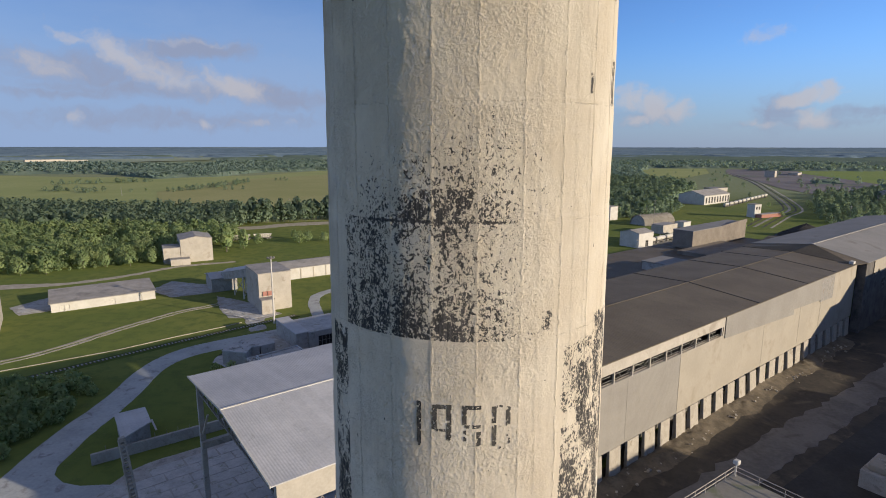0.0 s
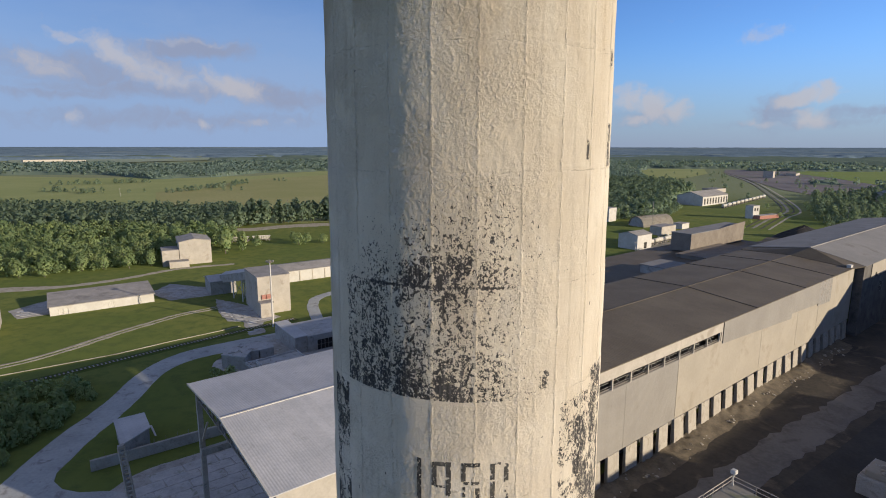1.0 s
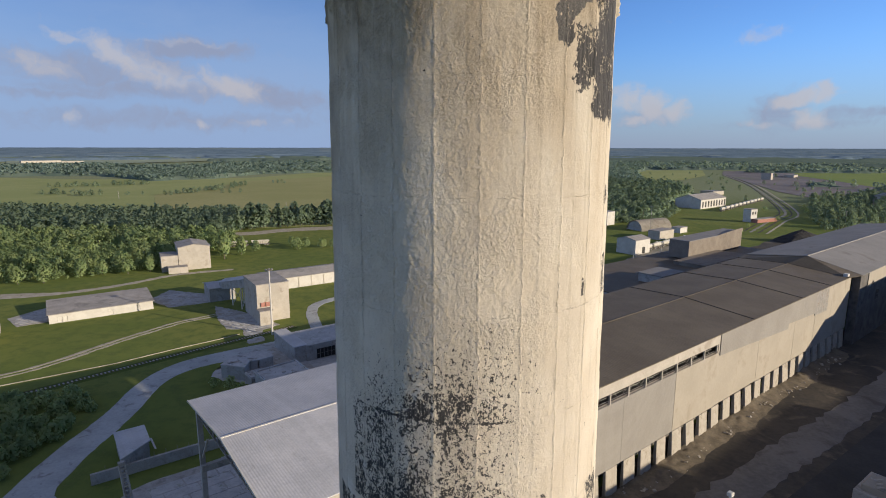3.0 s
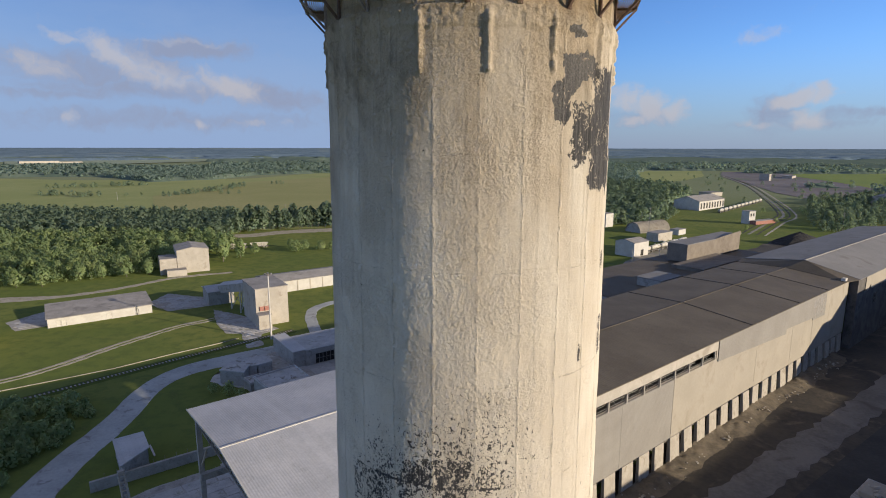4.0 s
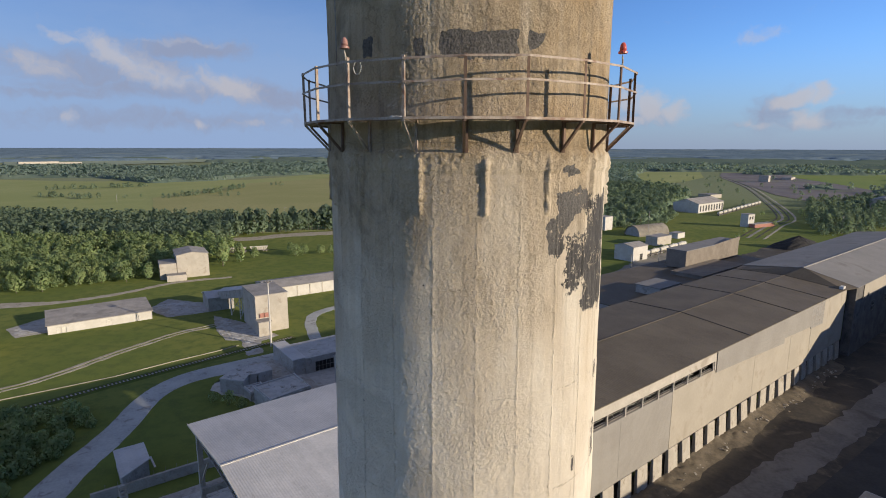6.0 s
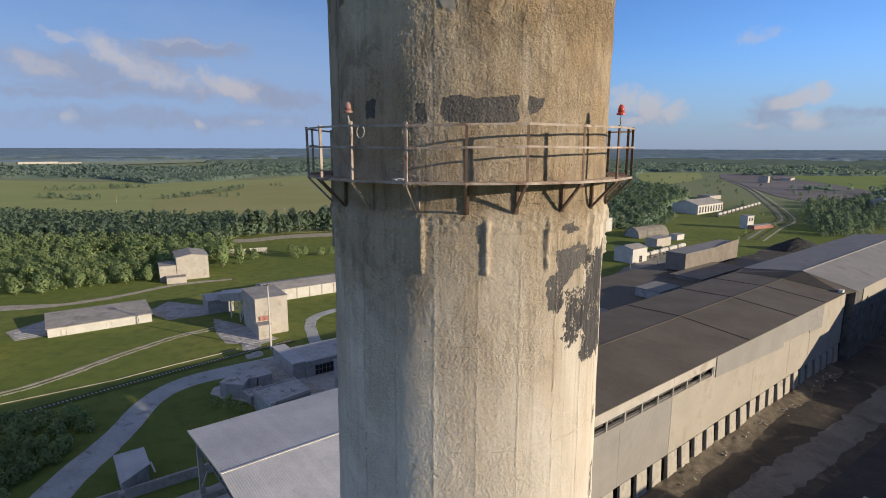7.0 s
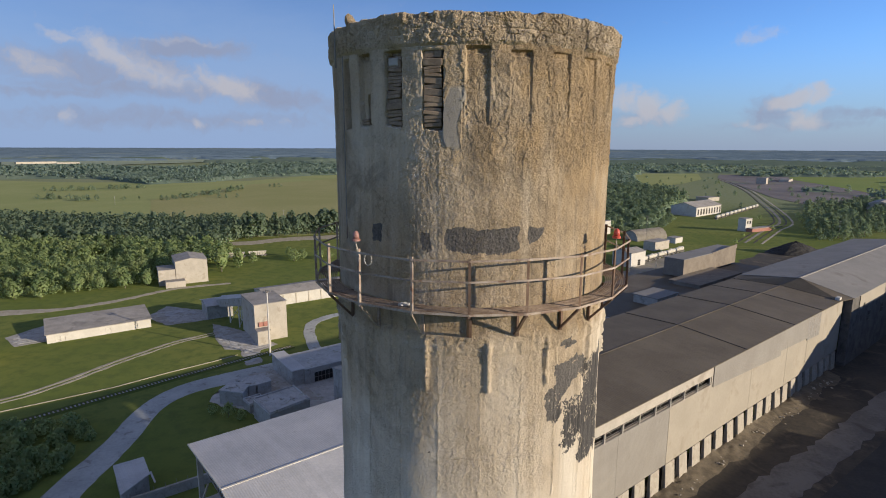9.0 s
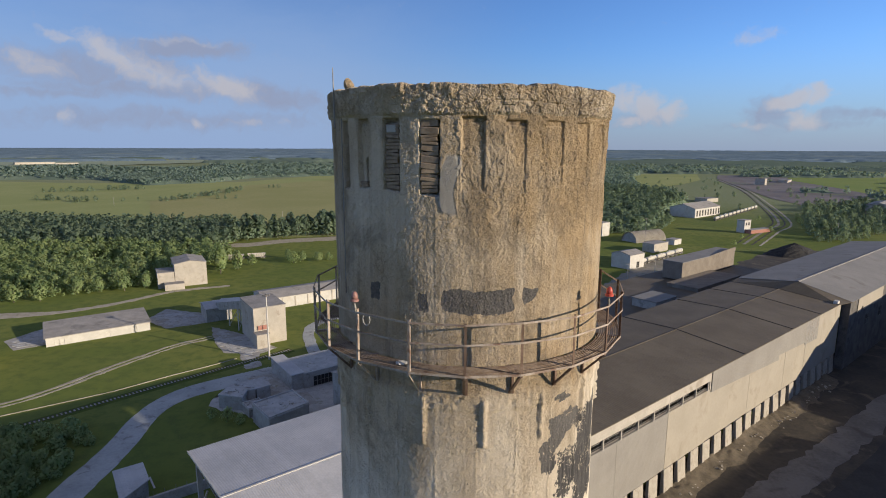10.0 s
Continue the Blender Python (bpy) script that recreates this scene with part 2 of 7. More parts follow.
def box(bm, x0, y0, z0, x1, y1, z1, bev=0.0):
    vs = [bm.verts.new(p) for p in ((x0, y0, z0), (x1, y0, z0), (x1, y1, z0), (x0, y1, z0), (x0, y0, z1), (x1, y0, z1), (x1, y1, z1), (x0, y1, z1))]
    fs = [bm.faces.new([vs[i] for i in q]) for q in ((0, 3, 2, 1), (4, 5, 6, 7), (0, 1, 5, 4), (1, 2, 6, 5), (2, 3, 7, 6), (3, 0, 4, 7))]
    if bev:
        bmesh.ops.bevel(bm, geom=list({e for fc in fs for e in fc.edges}), offset=bev, segments=1, affect="EDGES")
    return vs


def beam(bm, a, b, w, h=None):
    """A bar of rectangular section from a to b."""
    a, b, h = Vector(a), Vector(b), h or w
    d = (b - a).normalized()
    s = d.cross(Vector((0, 0, 1)))
    s = s.normalized() if s.length > 1e-4 else Vector((1, 0, 0))
    t = s.cross(d)
    q = [bm.verts.new(p + s * i * w / 2 + t * j * h / 2) for p in (a, b) for i, j in ((-1, -1), (1, -1), (1, 1), (-1, 1))]
    for f4 in ((0, 1, 2, 3), (7, 6, 5, 4), (0, 4, 5, 1), (1, 5, 6, 2), (2, 6, 7, 3), (3, 7, 4, 0)):
        bm.faces.new([q[i] for i in f4])


def tube(bm, pts, r, n=6, caps=True):
    rings = []
    for i, p in enumerate(pts):
        p = Vector(p)
        d = (Vector(pts[min(i + 1, len(pts) - 1)]) - Vector(pts[max(i - 1, 0)])).normalized()
        s = d.cross(Vector((0.01, 0.02, 1)))
        s = s.normalized() if s.length > 1e-3 else Vector((1, 0, 0))
        t = s.cross(d)
        rr = r[i] if isinstance(r, (list, tuple)) else r
        rings.append([bm.verts.new(p + (s * math.cos(k * 2 * math.pi / n) + t * math.sin(k * 2 * math.pi / n)) * rr) for k in range(n)])
    for A, B in zip(rings, rings[1:]):
        for k in range(n):
            bm.faces.new((A[k], A[(k + 1) % n], B[(k + 1) % n], B[k]))
    if caps:
        bm.faces.new(rings[0][::-1])
        bm.faces.new(rings[-1])


def prism(bm, poly, z0, z1):
    """Upright prism over a plan polygon."""
    a = sum(p[0] * q[1] - q[0] * p[1] for p, q in zip(poly, poly[1:] + poly[:1]))
    poly = poly if a > 0 else poly[::-1]
    lo, hi = [bm.verts.new((*p, z0)) for p in poly], [bm.verts.new((*p, z1)) for p in poly]
    bm.faces.new(lo[::-1])
    bm.faces.new(hi)
    for i in range(len(poly)):
        j = (i + 1) % len(poly)
        bm.faces.new((lo[i], lo[j], hi[j], hi[i]))


def array_mesh(name, verts, quads, mat, parent=None, smooth=False):
    """A mesh from numpy arrays of corners and faces."""
    verts, quads = np.asarray(verts, np.float32), np.asarray(quads, np.int32)
    k = quads.shape[1]
    me = bpy.data.meshes.new(name)
    me.vertices.add(len(verts))
    me.vertices.foreach_set("co", verts.ravel())
    me.loops.add(quads.size)
    me.loops.foreach_set("vertex_index", quads.ravel())
    me.polygons.add(len(quads))
    me.polygons.foreach_set("loop_start", np.arange(0, quads.size, k, dtype=np.int32))
    me.polygons.foreach_set("loop_total", np.full(len(quads), k, np.int32))
    me.polygons.foreach_set("use_smooth", np.full(len(quads), smooth))
    me.materials.append(mat)
    me.update(calc_edges=True)
    me.validate()
    ob = new(name, me)
    if parent is not None:
        ob.parent = parent
    return ob


def grid_quads(nr, nc, wrap=False):
    i, j = np.meshgrid(np.arange(nr - 1), np.arange(nc if wrap else nc - 1), indexing="ij")
    k = (j + 1) % nc
    return np.stack([i * nc + j, i * nc + k, (i + 1) * nc + k, (i + 1) * nc + j], -1).reshape(-1, 4)


def lattice(u, v, seed):
    """Smooth value noise in 0..1 over two coordinate arrays."""
    rng = np.random.RandomState(seed)
    tab = rng.rand(256, 256)
    iu, iv = np.floor(u).astype(int), np.floor(v).astype(int)
    fu, fv = u - iu, v - iv
    fu, fv = fu * fu * fu * (fu * (6 * fu - 15) + 10), fv * fv * fv * (fv * (6 * fv - 15) + 10)
    g = lambda a, b: tab[a % 256, b % 256]
    return (g(iu, iv) * (1 - fu) + g(iu + 1, iv) * fu) * (1 - fv) + (g(iu, iv + 1) * (1 - fu) + g(iu + 1, iv + 1) * fu) * fv


def fractal(u, v, seed, octaves=4, gain=0.5):
    s, a, t = 0.0, 1.0, 0.0
    for o in range(octaves):
        s = s + a * lattice(u * 2 ** o + 17.3 * o, v * 2 ** o + 9.1 * o, seed + o)
        t += a
        a *= gain
    return s / t


def step(a, b, x):
    t = np.clip((x - a) / (b - a), 0, 1)
    return t * t * (3 - 2 * t)


# ---------------------------------------------------------------- ground


def rise(r):
    return 44.0 * step(1900, 4800, r) ** 1.6


def make_ground():
    """One sheet from the plant to the low wooded rise on the horizon."""
    def far_mix(nt, bsdf, pos):
        big = noise_tex(nt, pos, 0.016, 5.0, 0.6, 0.4)
        mid = noise_tex(nt, pos, 0.22, 6.0, 0.65)
        small = noise_tex(nt, pos, 2.4, 4.0, 0.7)
        near = mix(nt, ramp(nt, big, 0.38, 0.62), (0.135, 0.17, 0.045), (0.18, 0.20, 0.058))
        near = mix(nt, ramp(nt, mid, 0.42, 0.7), near, (0.10, 0.135, 0.04))
        near = mix(nt, maths(nt, "MULTIPLY", ramp(nt, maths(nt, "ADD", maths(nt, "MULTIPLY", mid, 0.5), maths(nt, "MULTIPLY", small, 0.5)), 0.55, 0.67), 0.5), near, (0.22, 0.20, 0.085))
        cell = node(nt, "ShaderNodeTexVoronoi", {"Scale": 0.0016, "Randomness": 0.9})
        nt.links.new(pos, cell.inputs["Vector"])
        sep = node(nt, "ShaderNodeSeparateColor", {0: cell.outputs["Color"]})
        # Far tones lightened as haze would, mixed in from 500 m outwards
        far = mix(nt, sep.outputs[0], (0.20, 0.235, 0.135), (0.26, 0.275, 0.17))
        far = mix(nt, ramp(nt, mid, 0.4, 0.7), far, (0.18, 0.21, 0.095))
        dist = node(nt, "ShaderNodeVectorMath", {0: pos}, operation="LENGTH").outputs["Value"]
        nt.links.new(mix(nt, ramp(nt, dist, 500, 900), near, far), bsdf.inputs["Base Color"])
        bsdf.inputs["Roughness"].default_value = 1.0
        bsdf.inputs["Specular IOR Level"].default_value = 0.05
        bump(nt, bsdf, mid, 0.3, 0.1)
    mat = material("open_country", far_mix)
    rs = np.concatenate([[0.5], np.geomspace(20, 5600, 150)])
    th = np.linspace(0, 2 * np.pi, 241)[:-1]
    r, t = np.meshgrid(rs, th, indexing="ij")
    x, y = r * np.sin(t), r * np.cos(t)
    z = rise(r) + (fractal(x / 90, y / 90, 5, 3) - 0.5) * 3.0 * step(2000, 2600, r)
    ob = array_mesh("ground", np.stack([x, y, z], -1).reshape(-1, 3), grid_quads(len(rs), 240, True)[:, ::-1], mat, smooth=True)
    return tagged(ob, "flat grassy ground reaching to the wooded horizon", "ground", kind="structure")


make_ground()


def ribbon(name, pts, widths, mat, label, category, z=0.05, wobble=0.25, seed=0):
    """A road or strip laid on the ground along a line in plan."""
    rng = random.Random(seed)
    P = [Vector(p) for p in pts]
    fine, wf = [], []
    for i in range(len(P) - 1):
        p0, p1, p2, p3 = P[max(i - 1, 0)], P[i], P[i + 1], P[min(i + 2, len(P) - 1)]
        n = max(4, int((p2 - p1).length / 2.5))
        for k in range(n):
            s = k / n
            fine.append(0.5 * ((2 * p1) + (p2 - p0) * s + (2 * p0 - 5 * p1 + 4 * p2 - p3) * s * s + (3 * p1 - p0 - 3 * p2 + p3) * s ** 3))
            wa, wb = (widths[i], widths[i + 1]) if isinstance(widths, (list, tuple)) else (widths, widths)
            wf.append(wa + (wb - wa) * s)
    fine.append(P[-1])
    wf.append(widths[-1] if isinstance(widths, (list, tuple)) else widths)
    bm = bmesh.new()
    rows = []
    for i, p in enumerate(fine):
        d = (fine[min(i + 1, len(fine) - 1)] - fine[max(i - 1, 0)]).normalized()
        s = Vector((d.y, -d.x))
        a, b = wf[i] / 2 + rng.uniform(-wobble, wobble), wf[i] / 2 + rng.uniform(-wobble, wobble)
        rows.append([bm.verts.new((*(p - s * a * 1.03), 0.0)), bm.verts.new((*(p - s * a), z)), bm.verts.new((*p, z + 0.02)), bm.verts.new((*(p + s * b), z)), bm.verts.new((*(p + s * b * 1.03), 0.0))])
    for A, B in zip(rows, rows[1:]):
        for k in range(4):
            bm.faces.new((A[k], A[k + 1], B[k + 1], B[k]))
    ob = part(name, bm, mat)
    return tagged(ob, label, category, kind="structure")


def strip(name, low, high, mat, label, z=0.6, n=40):
    """A field between a near and a far boundary."""
    def along(line, k):
        P = [Vector(p) for p in line]
        d = [0.0]
        for p, q in zip(P, P[1:]):
            d.append(d[-1] + (q - p).length)
        t = d[-1] * k / n
        for i in range(len(P) - 1):
            if t <= d[i + 1] + 1e-6:
                return P[i].lerp(P[i + 1], (t - d[i]) / (d[i + 1] - d[i]))
        return P[-1]
    A, B = [along(low, k) for k in range(n + 1)], [along(high, k) for k in range(n + 1)]
    P = [a.lerp(b, j / 6) for a, b in zip(A, B) for j in range(7)]
    v = [(*p, z + float(rise(p.length))) for p in P]
    ob = array_mesh(name, v, grid_quads(n + 1, 7), mat)
    return tagged(ob, label, "field", kind="structure")


def sheet(name, poly, mat, label, category, z=0.04, ragged=0.0, seed=0):
    """A flat patch of another ground, a few centimetres thick."""
    rng = random.Random(seed)
    pts = []
    for p, q in zip(poly, poly[1:] + poly[:1]):
        p, q = Vector(p), Vector(q)
        n = max(1, int((q - p).length / max(2.0, ragged * 2.5))) if ragged else 1
        for k in range(n):
            pts.append(tuple(p.lerp(q, k / n) + Vector((rng.uniform(-1, 1), rng.uniform(-1, 1))) * ragged * (k > 0)))
    bm = bmesh.new()
    prism(bm, pts, -0.05, z)
    bmesh.ops.triangulate(bm, faces=[fc for fc in bm.faces if len(fc.verts) > 4])
    return tagged(part(name, bm, mat), label, category, kind="structure")

M_YARD_PALE = plain("pale_gravel", (0.20, 0.185, 0.16), (0.28, 0.26, 0.22), 0.1, fine=1.0, stain=(0.13, 0.15, 0.07), stain_scale=0.2)

M_DEBRIS = plain("dirt_and_plaster", (0.095, 0.08, 0.058), (0.17, 0.14, 0.10), 0.4, fine=2.5, stain=(0.10, 0.085, 0.065), stain_scale=0.35, relief=0.08)
M_QUARRY = plain("quarry_dirt", (0.13, 0.115, 0.115), (0.20, 0.175, 0.165), 0.012, fine=0.08, stain=(0.15, 0.17, 0.085), stain_scale=0.011, relief=0)
M_RUSTY_STEEL = plain("rusty_dark_steel", (0.10, 0.085, 0.07), (0.17, 0.145, 0.12), 1.0, rough=0.7, metal=0.2, fine=9.0)
M_DOOR_PALE = plain("pale_door_paint", (0.50, 0.48, 0.44), (0.60, 0.58, 0.53), 1.0, fine=6.0, stain=(0.36, 0.33, 0.28), stain_scale=1.5)

YARD_SLABS = [(-66, 66), (-62.5, 72.5), (-61.7, 76.3), (-59.8, 79.1), (-54, 84), (-45, 92), (-30, 104), (10, 60), (-40, 30)]
PAVED_LOT_1 = [(-131, 203), (-131, 219), (-112, 214), (-99, 205), (-110, 197), (-117, 193)]
PAVED_LOT_2 = [(-169, 176), (-165, 191), (-156, 190), (-150, 174), (-158, 167)]
PAVED_LOT_3 = [(-100, 196), (-91.5, 180), (-83, 168), (-77.5, 168), (-69.5, 154), (-65.5, 157), (-70, 168), (-66, 174), (-82, 187)]
PAVED_LOT_4 = [(-66.5, 146.5), (-57.6, 152), (-49, 143), (-40, 131), (-46, 128.5), (-54, 133.5), (-58, 140.5)]
# fields, roads, tracks and hard ground round the plant
strip("field_1", [(-700, 560), (-430, 470), (-312, 455), (-212, 460), (-165, 405), (-40, 450)], [(-1000, 1085), (-732, 1032), (-580, 1062), (-441, 1110), (-339, 1426), (-20, 1500)], M_FIELD, "pale olive hay field beyond the woods", 0.15)
strip("field_4", [(-330, 560), (-410, 700), (-395, 1005), (-309, 1138), (-250, 1300)], [(-190, 430), (-120, 600), (-80, 900), (-50, 1300), (-40, 1400)], M_FIELD_DRY, "mown straw-coloured field beyond the railway", 0.3)
strip("field_2", [(300, 955), (430, 1090), (545, 1265)], [(400, 1430), (500, 1530), (655, 1550)], M_FIELD, "distant olive field", 0.5)
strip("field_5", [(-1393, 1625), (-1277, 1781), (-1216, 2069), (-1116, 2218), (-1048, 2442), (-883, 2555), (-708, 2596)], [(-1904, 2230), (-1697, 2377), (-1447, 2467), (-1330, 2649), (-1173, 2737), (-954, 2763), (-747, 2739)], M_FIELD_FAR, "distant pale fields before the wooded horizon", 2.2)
strip("field_3", [(640, 845), (700, 1050), (749, 1284)], [(1100, 1120), (1150, 1420), (884, 1510)], M_FIELD_B, "distant green field", 0.55)
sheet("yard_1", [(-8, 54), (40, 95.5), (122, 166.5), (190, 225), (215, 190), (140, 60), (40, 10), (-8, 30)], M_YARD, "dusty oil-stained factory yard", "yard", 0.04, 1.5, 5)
sheet("yard_2", [(56, 77), (100, 111), (150, 155), (170, 100), (110, 40), (60, 50)], M_YARD_DARK, "near-black yard ground", "yard", 0.07, 0.0, 6)
ribbon("road_1", [(28, 62), (50, 80.5), (66, 93), (84, 106.5), (112, 128), (150, 158)], [7, 7.5, 7.5, 7, 7, 8], M_YARD_ROAD, "grey asphalt yard road", "road", 0.08, 0.7, 1)
ribbon("road_2", [(-72, 48), (-77, 62), (-79.5, 74), (-81, 84), (-81.6, 92), (-81.6, 99), (-82.3, 108), (-84.2, 121), (-83.2, 130), (-79.5, 137), (-72, 143.5), (-63, 150.5), (-53, 157), (-44, 160), (-20, 164)],
       [12, 9, 8, 7.8, 7.5, 7.2, 6.8, 6.6, 7, 8, 8.5, 8.5, 9, 9, 9], M_ROAD, "curved grey asphalt road in shade", "road", 0.06, 0.12, 2)
sheet("yard_3", YARD_SLABS, M_CONC, "cracked concrete slab yard", "yard", 0.05, 0.3, 7)
sheet("road_apron", [(-78.5, 72), (-76.2, 77.5), (-74.6, 74.6), (-71.4, 72.4), (-67.7, 71.6), (-64, 72.1), (-60, 72), (-58, 62), (-70, 50), (-82, 52)], M_ROAD, "asphalt apron where the road meets the slab yard", "road", 0.075, 0.15, 12)
sheet("yard_4", [(-70, 128), (-70, 138), (-58, 150), (-40, 158), (-20, 158), (-20, 120), (-45, 112), (-56, 122)], M_SLAB, "stained concrete apron", "yard", 0.04, 1.0, 8)
for side, wide in ((-1.15, 1.2), (1.15, 1.0)):
    ribbon("dirt_track", [(-160 + side * 0.7, 92 - side * 0.7), (-128 + side * 0.8, 125.5 - side * 0.6), (-120.5 + side * 0.85, 137 - side * 0.5), (-113 + side * 0.9, 155 - side * 0.4), (-104 + side * 0.85, 173 - side * 0.5), (-95 + side * 0.75, 183 - side * 0.65), (-88 + side * 0.7, 190 - side * 0.7)],
           [wide * 1.3, wide * 1.1, wide, wide, wide, wide * 0.8, wide * 0.6], M_TRACKS, "pale wheel rut of a dirt track across the grass", "track", 0.05, 0.3, 3)
ribbon("road_3", [(-260, 180), (-215, 199), (-190, 207), (-175, 212), (-159, 226), (-145, 247), (-136, 254), (-120, 262)], [16, 11, 8, 4.5, 4, 4, 4, 3], M_TRACKS, "pale gravel road along the wood", "road", 0.05, 0.5, 4)
sheet("paved_lot_1", PAVED_LOT_1, M_CONC, "lot paved with old concrete slabs", "pavement", 0.05, 0.3, 9)
sheet("paved_lot_2", PAVED_LOT_2, M_CONC, "lot paved with old concrete slabs", "pavement", 0.05, 0.3, 10)
sheet("paved_lot_3", PAVED_LOT_3, M_CONC, "broken concrete path and forecourt", "pavement", 0.05, 0.4, 11)
ribbon("road_4", [(-44, 160), (-51, 170), (-57, 184), (-60, 197), (-56.5, 206), (-48, 214), (-35, 222)], 4.2, M_ROAD, "curved concrete access road", "road", 0.05, 0.2, 5)
ribbon("railway_yard", [(-260, 360), (-164, 380), (-139, 398), (-103, 414), (-40, 440)], [10, 14, 16, 18, 22], M_TRACKS, "bare gravel railway yard by the wood", "yard", 0.06, 1.2, 6)
for off, wide in ((-5.5, 1.6), (-1.5, 2.6), (3.0, 1.6), (7.5, 2.0)):
    ribbon("siding_bed", [(216 + off, 404 - off * 0.7), (269 + off, 475 - off * 0.7), (318 + off, 541 - off * 0.6), (402 + off, 737 - off * 0.3), (498 + off, 981), (593 + off, 1278)],
           [wide * 0.8, wide * 0.8, wide, wide, wide * 1.4, wide * 2], M_YARD_PALE if wide == 2.6 else M_TRACKS if wide == 2.0 else M_YARD, "gravel siding leading to far quarries", "railway", 0.1, 0.3, 7)
strip("quarry_ground", [(430, 640), (450, 800), (520, 1030), (610, 1330), (690, 1500)], [(530, 680), (640, 840), (700, 1050), (760, 1290), (880, 1510)], M_QUARRY, "distant bare mauve-brown quarry ground", 0.4)


def railway():
    """Single line with sleepers along the shaded bank."""
    root = thing("railway_track", Matrix(), "rusty railway line with pale concrete sleepers on grey ballast", "railway", kind="structure")
    line = [(-150, 73), (-117.5, 110.4), (-108.6, 119.9), (-99.4, 130.4), (-88.9, 142.0), (-77.4, 154), (-60, 172)]
    P = [Vector(p) for p in line]
    bed = bmesh.new()
    rail = bmesh.new()
    sl = bmesh.new()
    box(sl, -0.75, -0.2, 0.1, 0.75, 0.2, 0.18)
    sleeper_mesh = bpy.data.meshes.new("sleeper")
    sl.to_mesh(sleeper_mesh)
    sl.free()
    sleeper_mesh.materials.append(M_CONC)
    count = 0
    for a, b in zip(P, P[1:]):
        d = (b - a).normalized()
        s = Vector((d.y, -d.x))
        q = [bed.verts.new((*(p + s * k), z)) for p in (a, b) for k, z in ((-2.2, 0.0), (-1.4, 0.14), (1.4, 0.14), (2.2, 0.0))]
        for k in range(3):
            bed.faces.new((q[k], q[k + 1], q[k + 5], q[k + 4]))
        for k in (-0.76, 0.76):
            beam(rail, (*(a + s * k), 0.22), (*(b + s * k), 0.22), 0.06, 0.1)
        n = int((b - a).length / 0.95)
        for i in range(n):
            p = a.lerp(b, i / n)
            if count < 290:
                ob = new("sleeper", sleeper_mesh)
                ob.parent = root
                ob.matrix_local = pose(p.x, p.y, 0, 0, 0, math.degrees(math.atan2(s.y, s.x)))
                count += 1
    part("ballast_bed", bed, M_GRASS, root)
    part("rails", rail, M_RUSTY_STEEL, root)


railway()


def wall_debris():
    """Bank of fallen plaster and dirt along the foot of the hall."""
    u, v = np.meshgrid(np.arange(-29, 98, 0.6), np.linspace(-0.3, -8.5, 18), indexing="ij")
    n = fractal(u / 5, v / 2.5, 701, 4)
    fall = np.clip(1 + v / (3.0 + 5.0 * fractal(u / 9, u * 0, 705, 3)), 0, 1)
    z = fall ** 1.3 * (0.35 + 1.5 * n) * (0.6 + 0.8 * fractal(u / 0.9, v / 0.9, 709, 2)) - 0.03
    P = np.array((42.6, 92.5)) + u[..., None] * np.array(HU[:2]) + v[..., None] * np.array(HN[:2])
    ob = array_mesh("dirt_bank", np.concatenate([P, z[..., None]], -1).reshape(-1, 3), grid_quads(*u.shape), M_DEBRIS, smooth=True)
    tagged(ob, "bank of brown dirt and fallen plaster along the hall", "dirt", kind="stuff")
    rng = random.Random(77)
    bm = bmesh.new()
    for _ in range(260):
        a, b = rng.uniform(-28, 96), -abs(rng.gauss(0.8, 1.8)) - 0.6
        p = Vector((42.6, 92.5, 0)) + HU * a + HN * b
        s = rng.uniform(0.12, 0.5)
        d = Vector((rng.uniform(-1, 1), rng.uniform(-1, 1), rng.uniform(-0.3, 0.5))) * s * 1.6
        beam(bm, p + Vector((0, 0, 0.25)), p + d + Vector((0, 0, 0.3)), s, s * rng.uniform(0.3, 0.9))
    tagged(part("rubble", bm, M_PIER), "loose concrete rubble along the foot of the hall", "rubble", kind="stuff")


wall_debris()


def channel():
    """Low concrete drain between the meadow and the railway bank."""
    line = [(-150, 94), (-124, 119), (-112.8, 127.6), (-102.2, 136), (-91.6, 147.5), (-81.3, 157.3), (-76.3, 163)]
    bm = bmesh.new()
    for a, b in zip(line, line[1:]):
        beam(bm, (*a, 0.1), (*b, 0.1), 0.28, 0.2)
    tagged(part("drain_kerb", bm, M_TRACKS), "low pale concrete drain kerb beside the railway", "kerb", kind="structure")


channel()

# ---------------------------------------------------------------- buildings


def slab_roof(bm, corners, t):
    """A roof slope as a thin slab: four corners of the upper face."""
    up = [Vector(c) for c in corners]
    n = (up[1] - up[0]).cross(up[3] - up[0]).normalized()
    n = n if n.z > 0 else -n
    hi, lo = [bm.verts.new(p) for p in up], [bm.verts.new(p - n * t) for p in up]
    bm.faces.new(hi)
    bm.faces.new(lo[::-1])
    for i in range(4):
        j = (i + 1) % 4
        bm.faces.new((hi[j], hi[i], lo[i], lo[j]))
    bmesh.ops.recalc_face_normals(bm, faces=bm.faces)


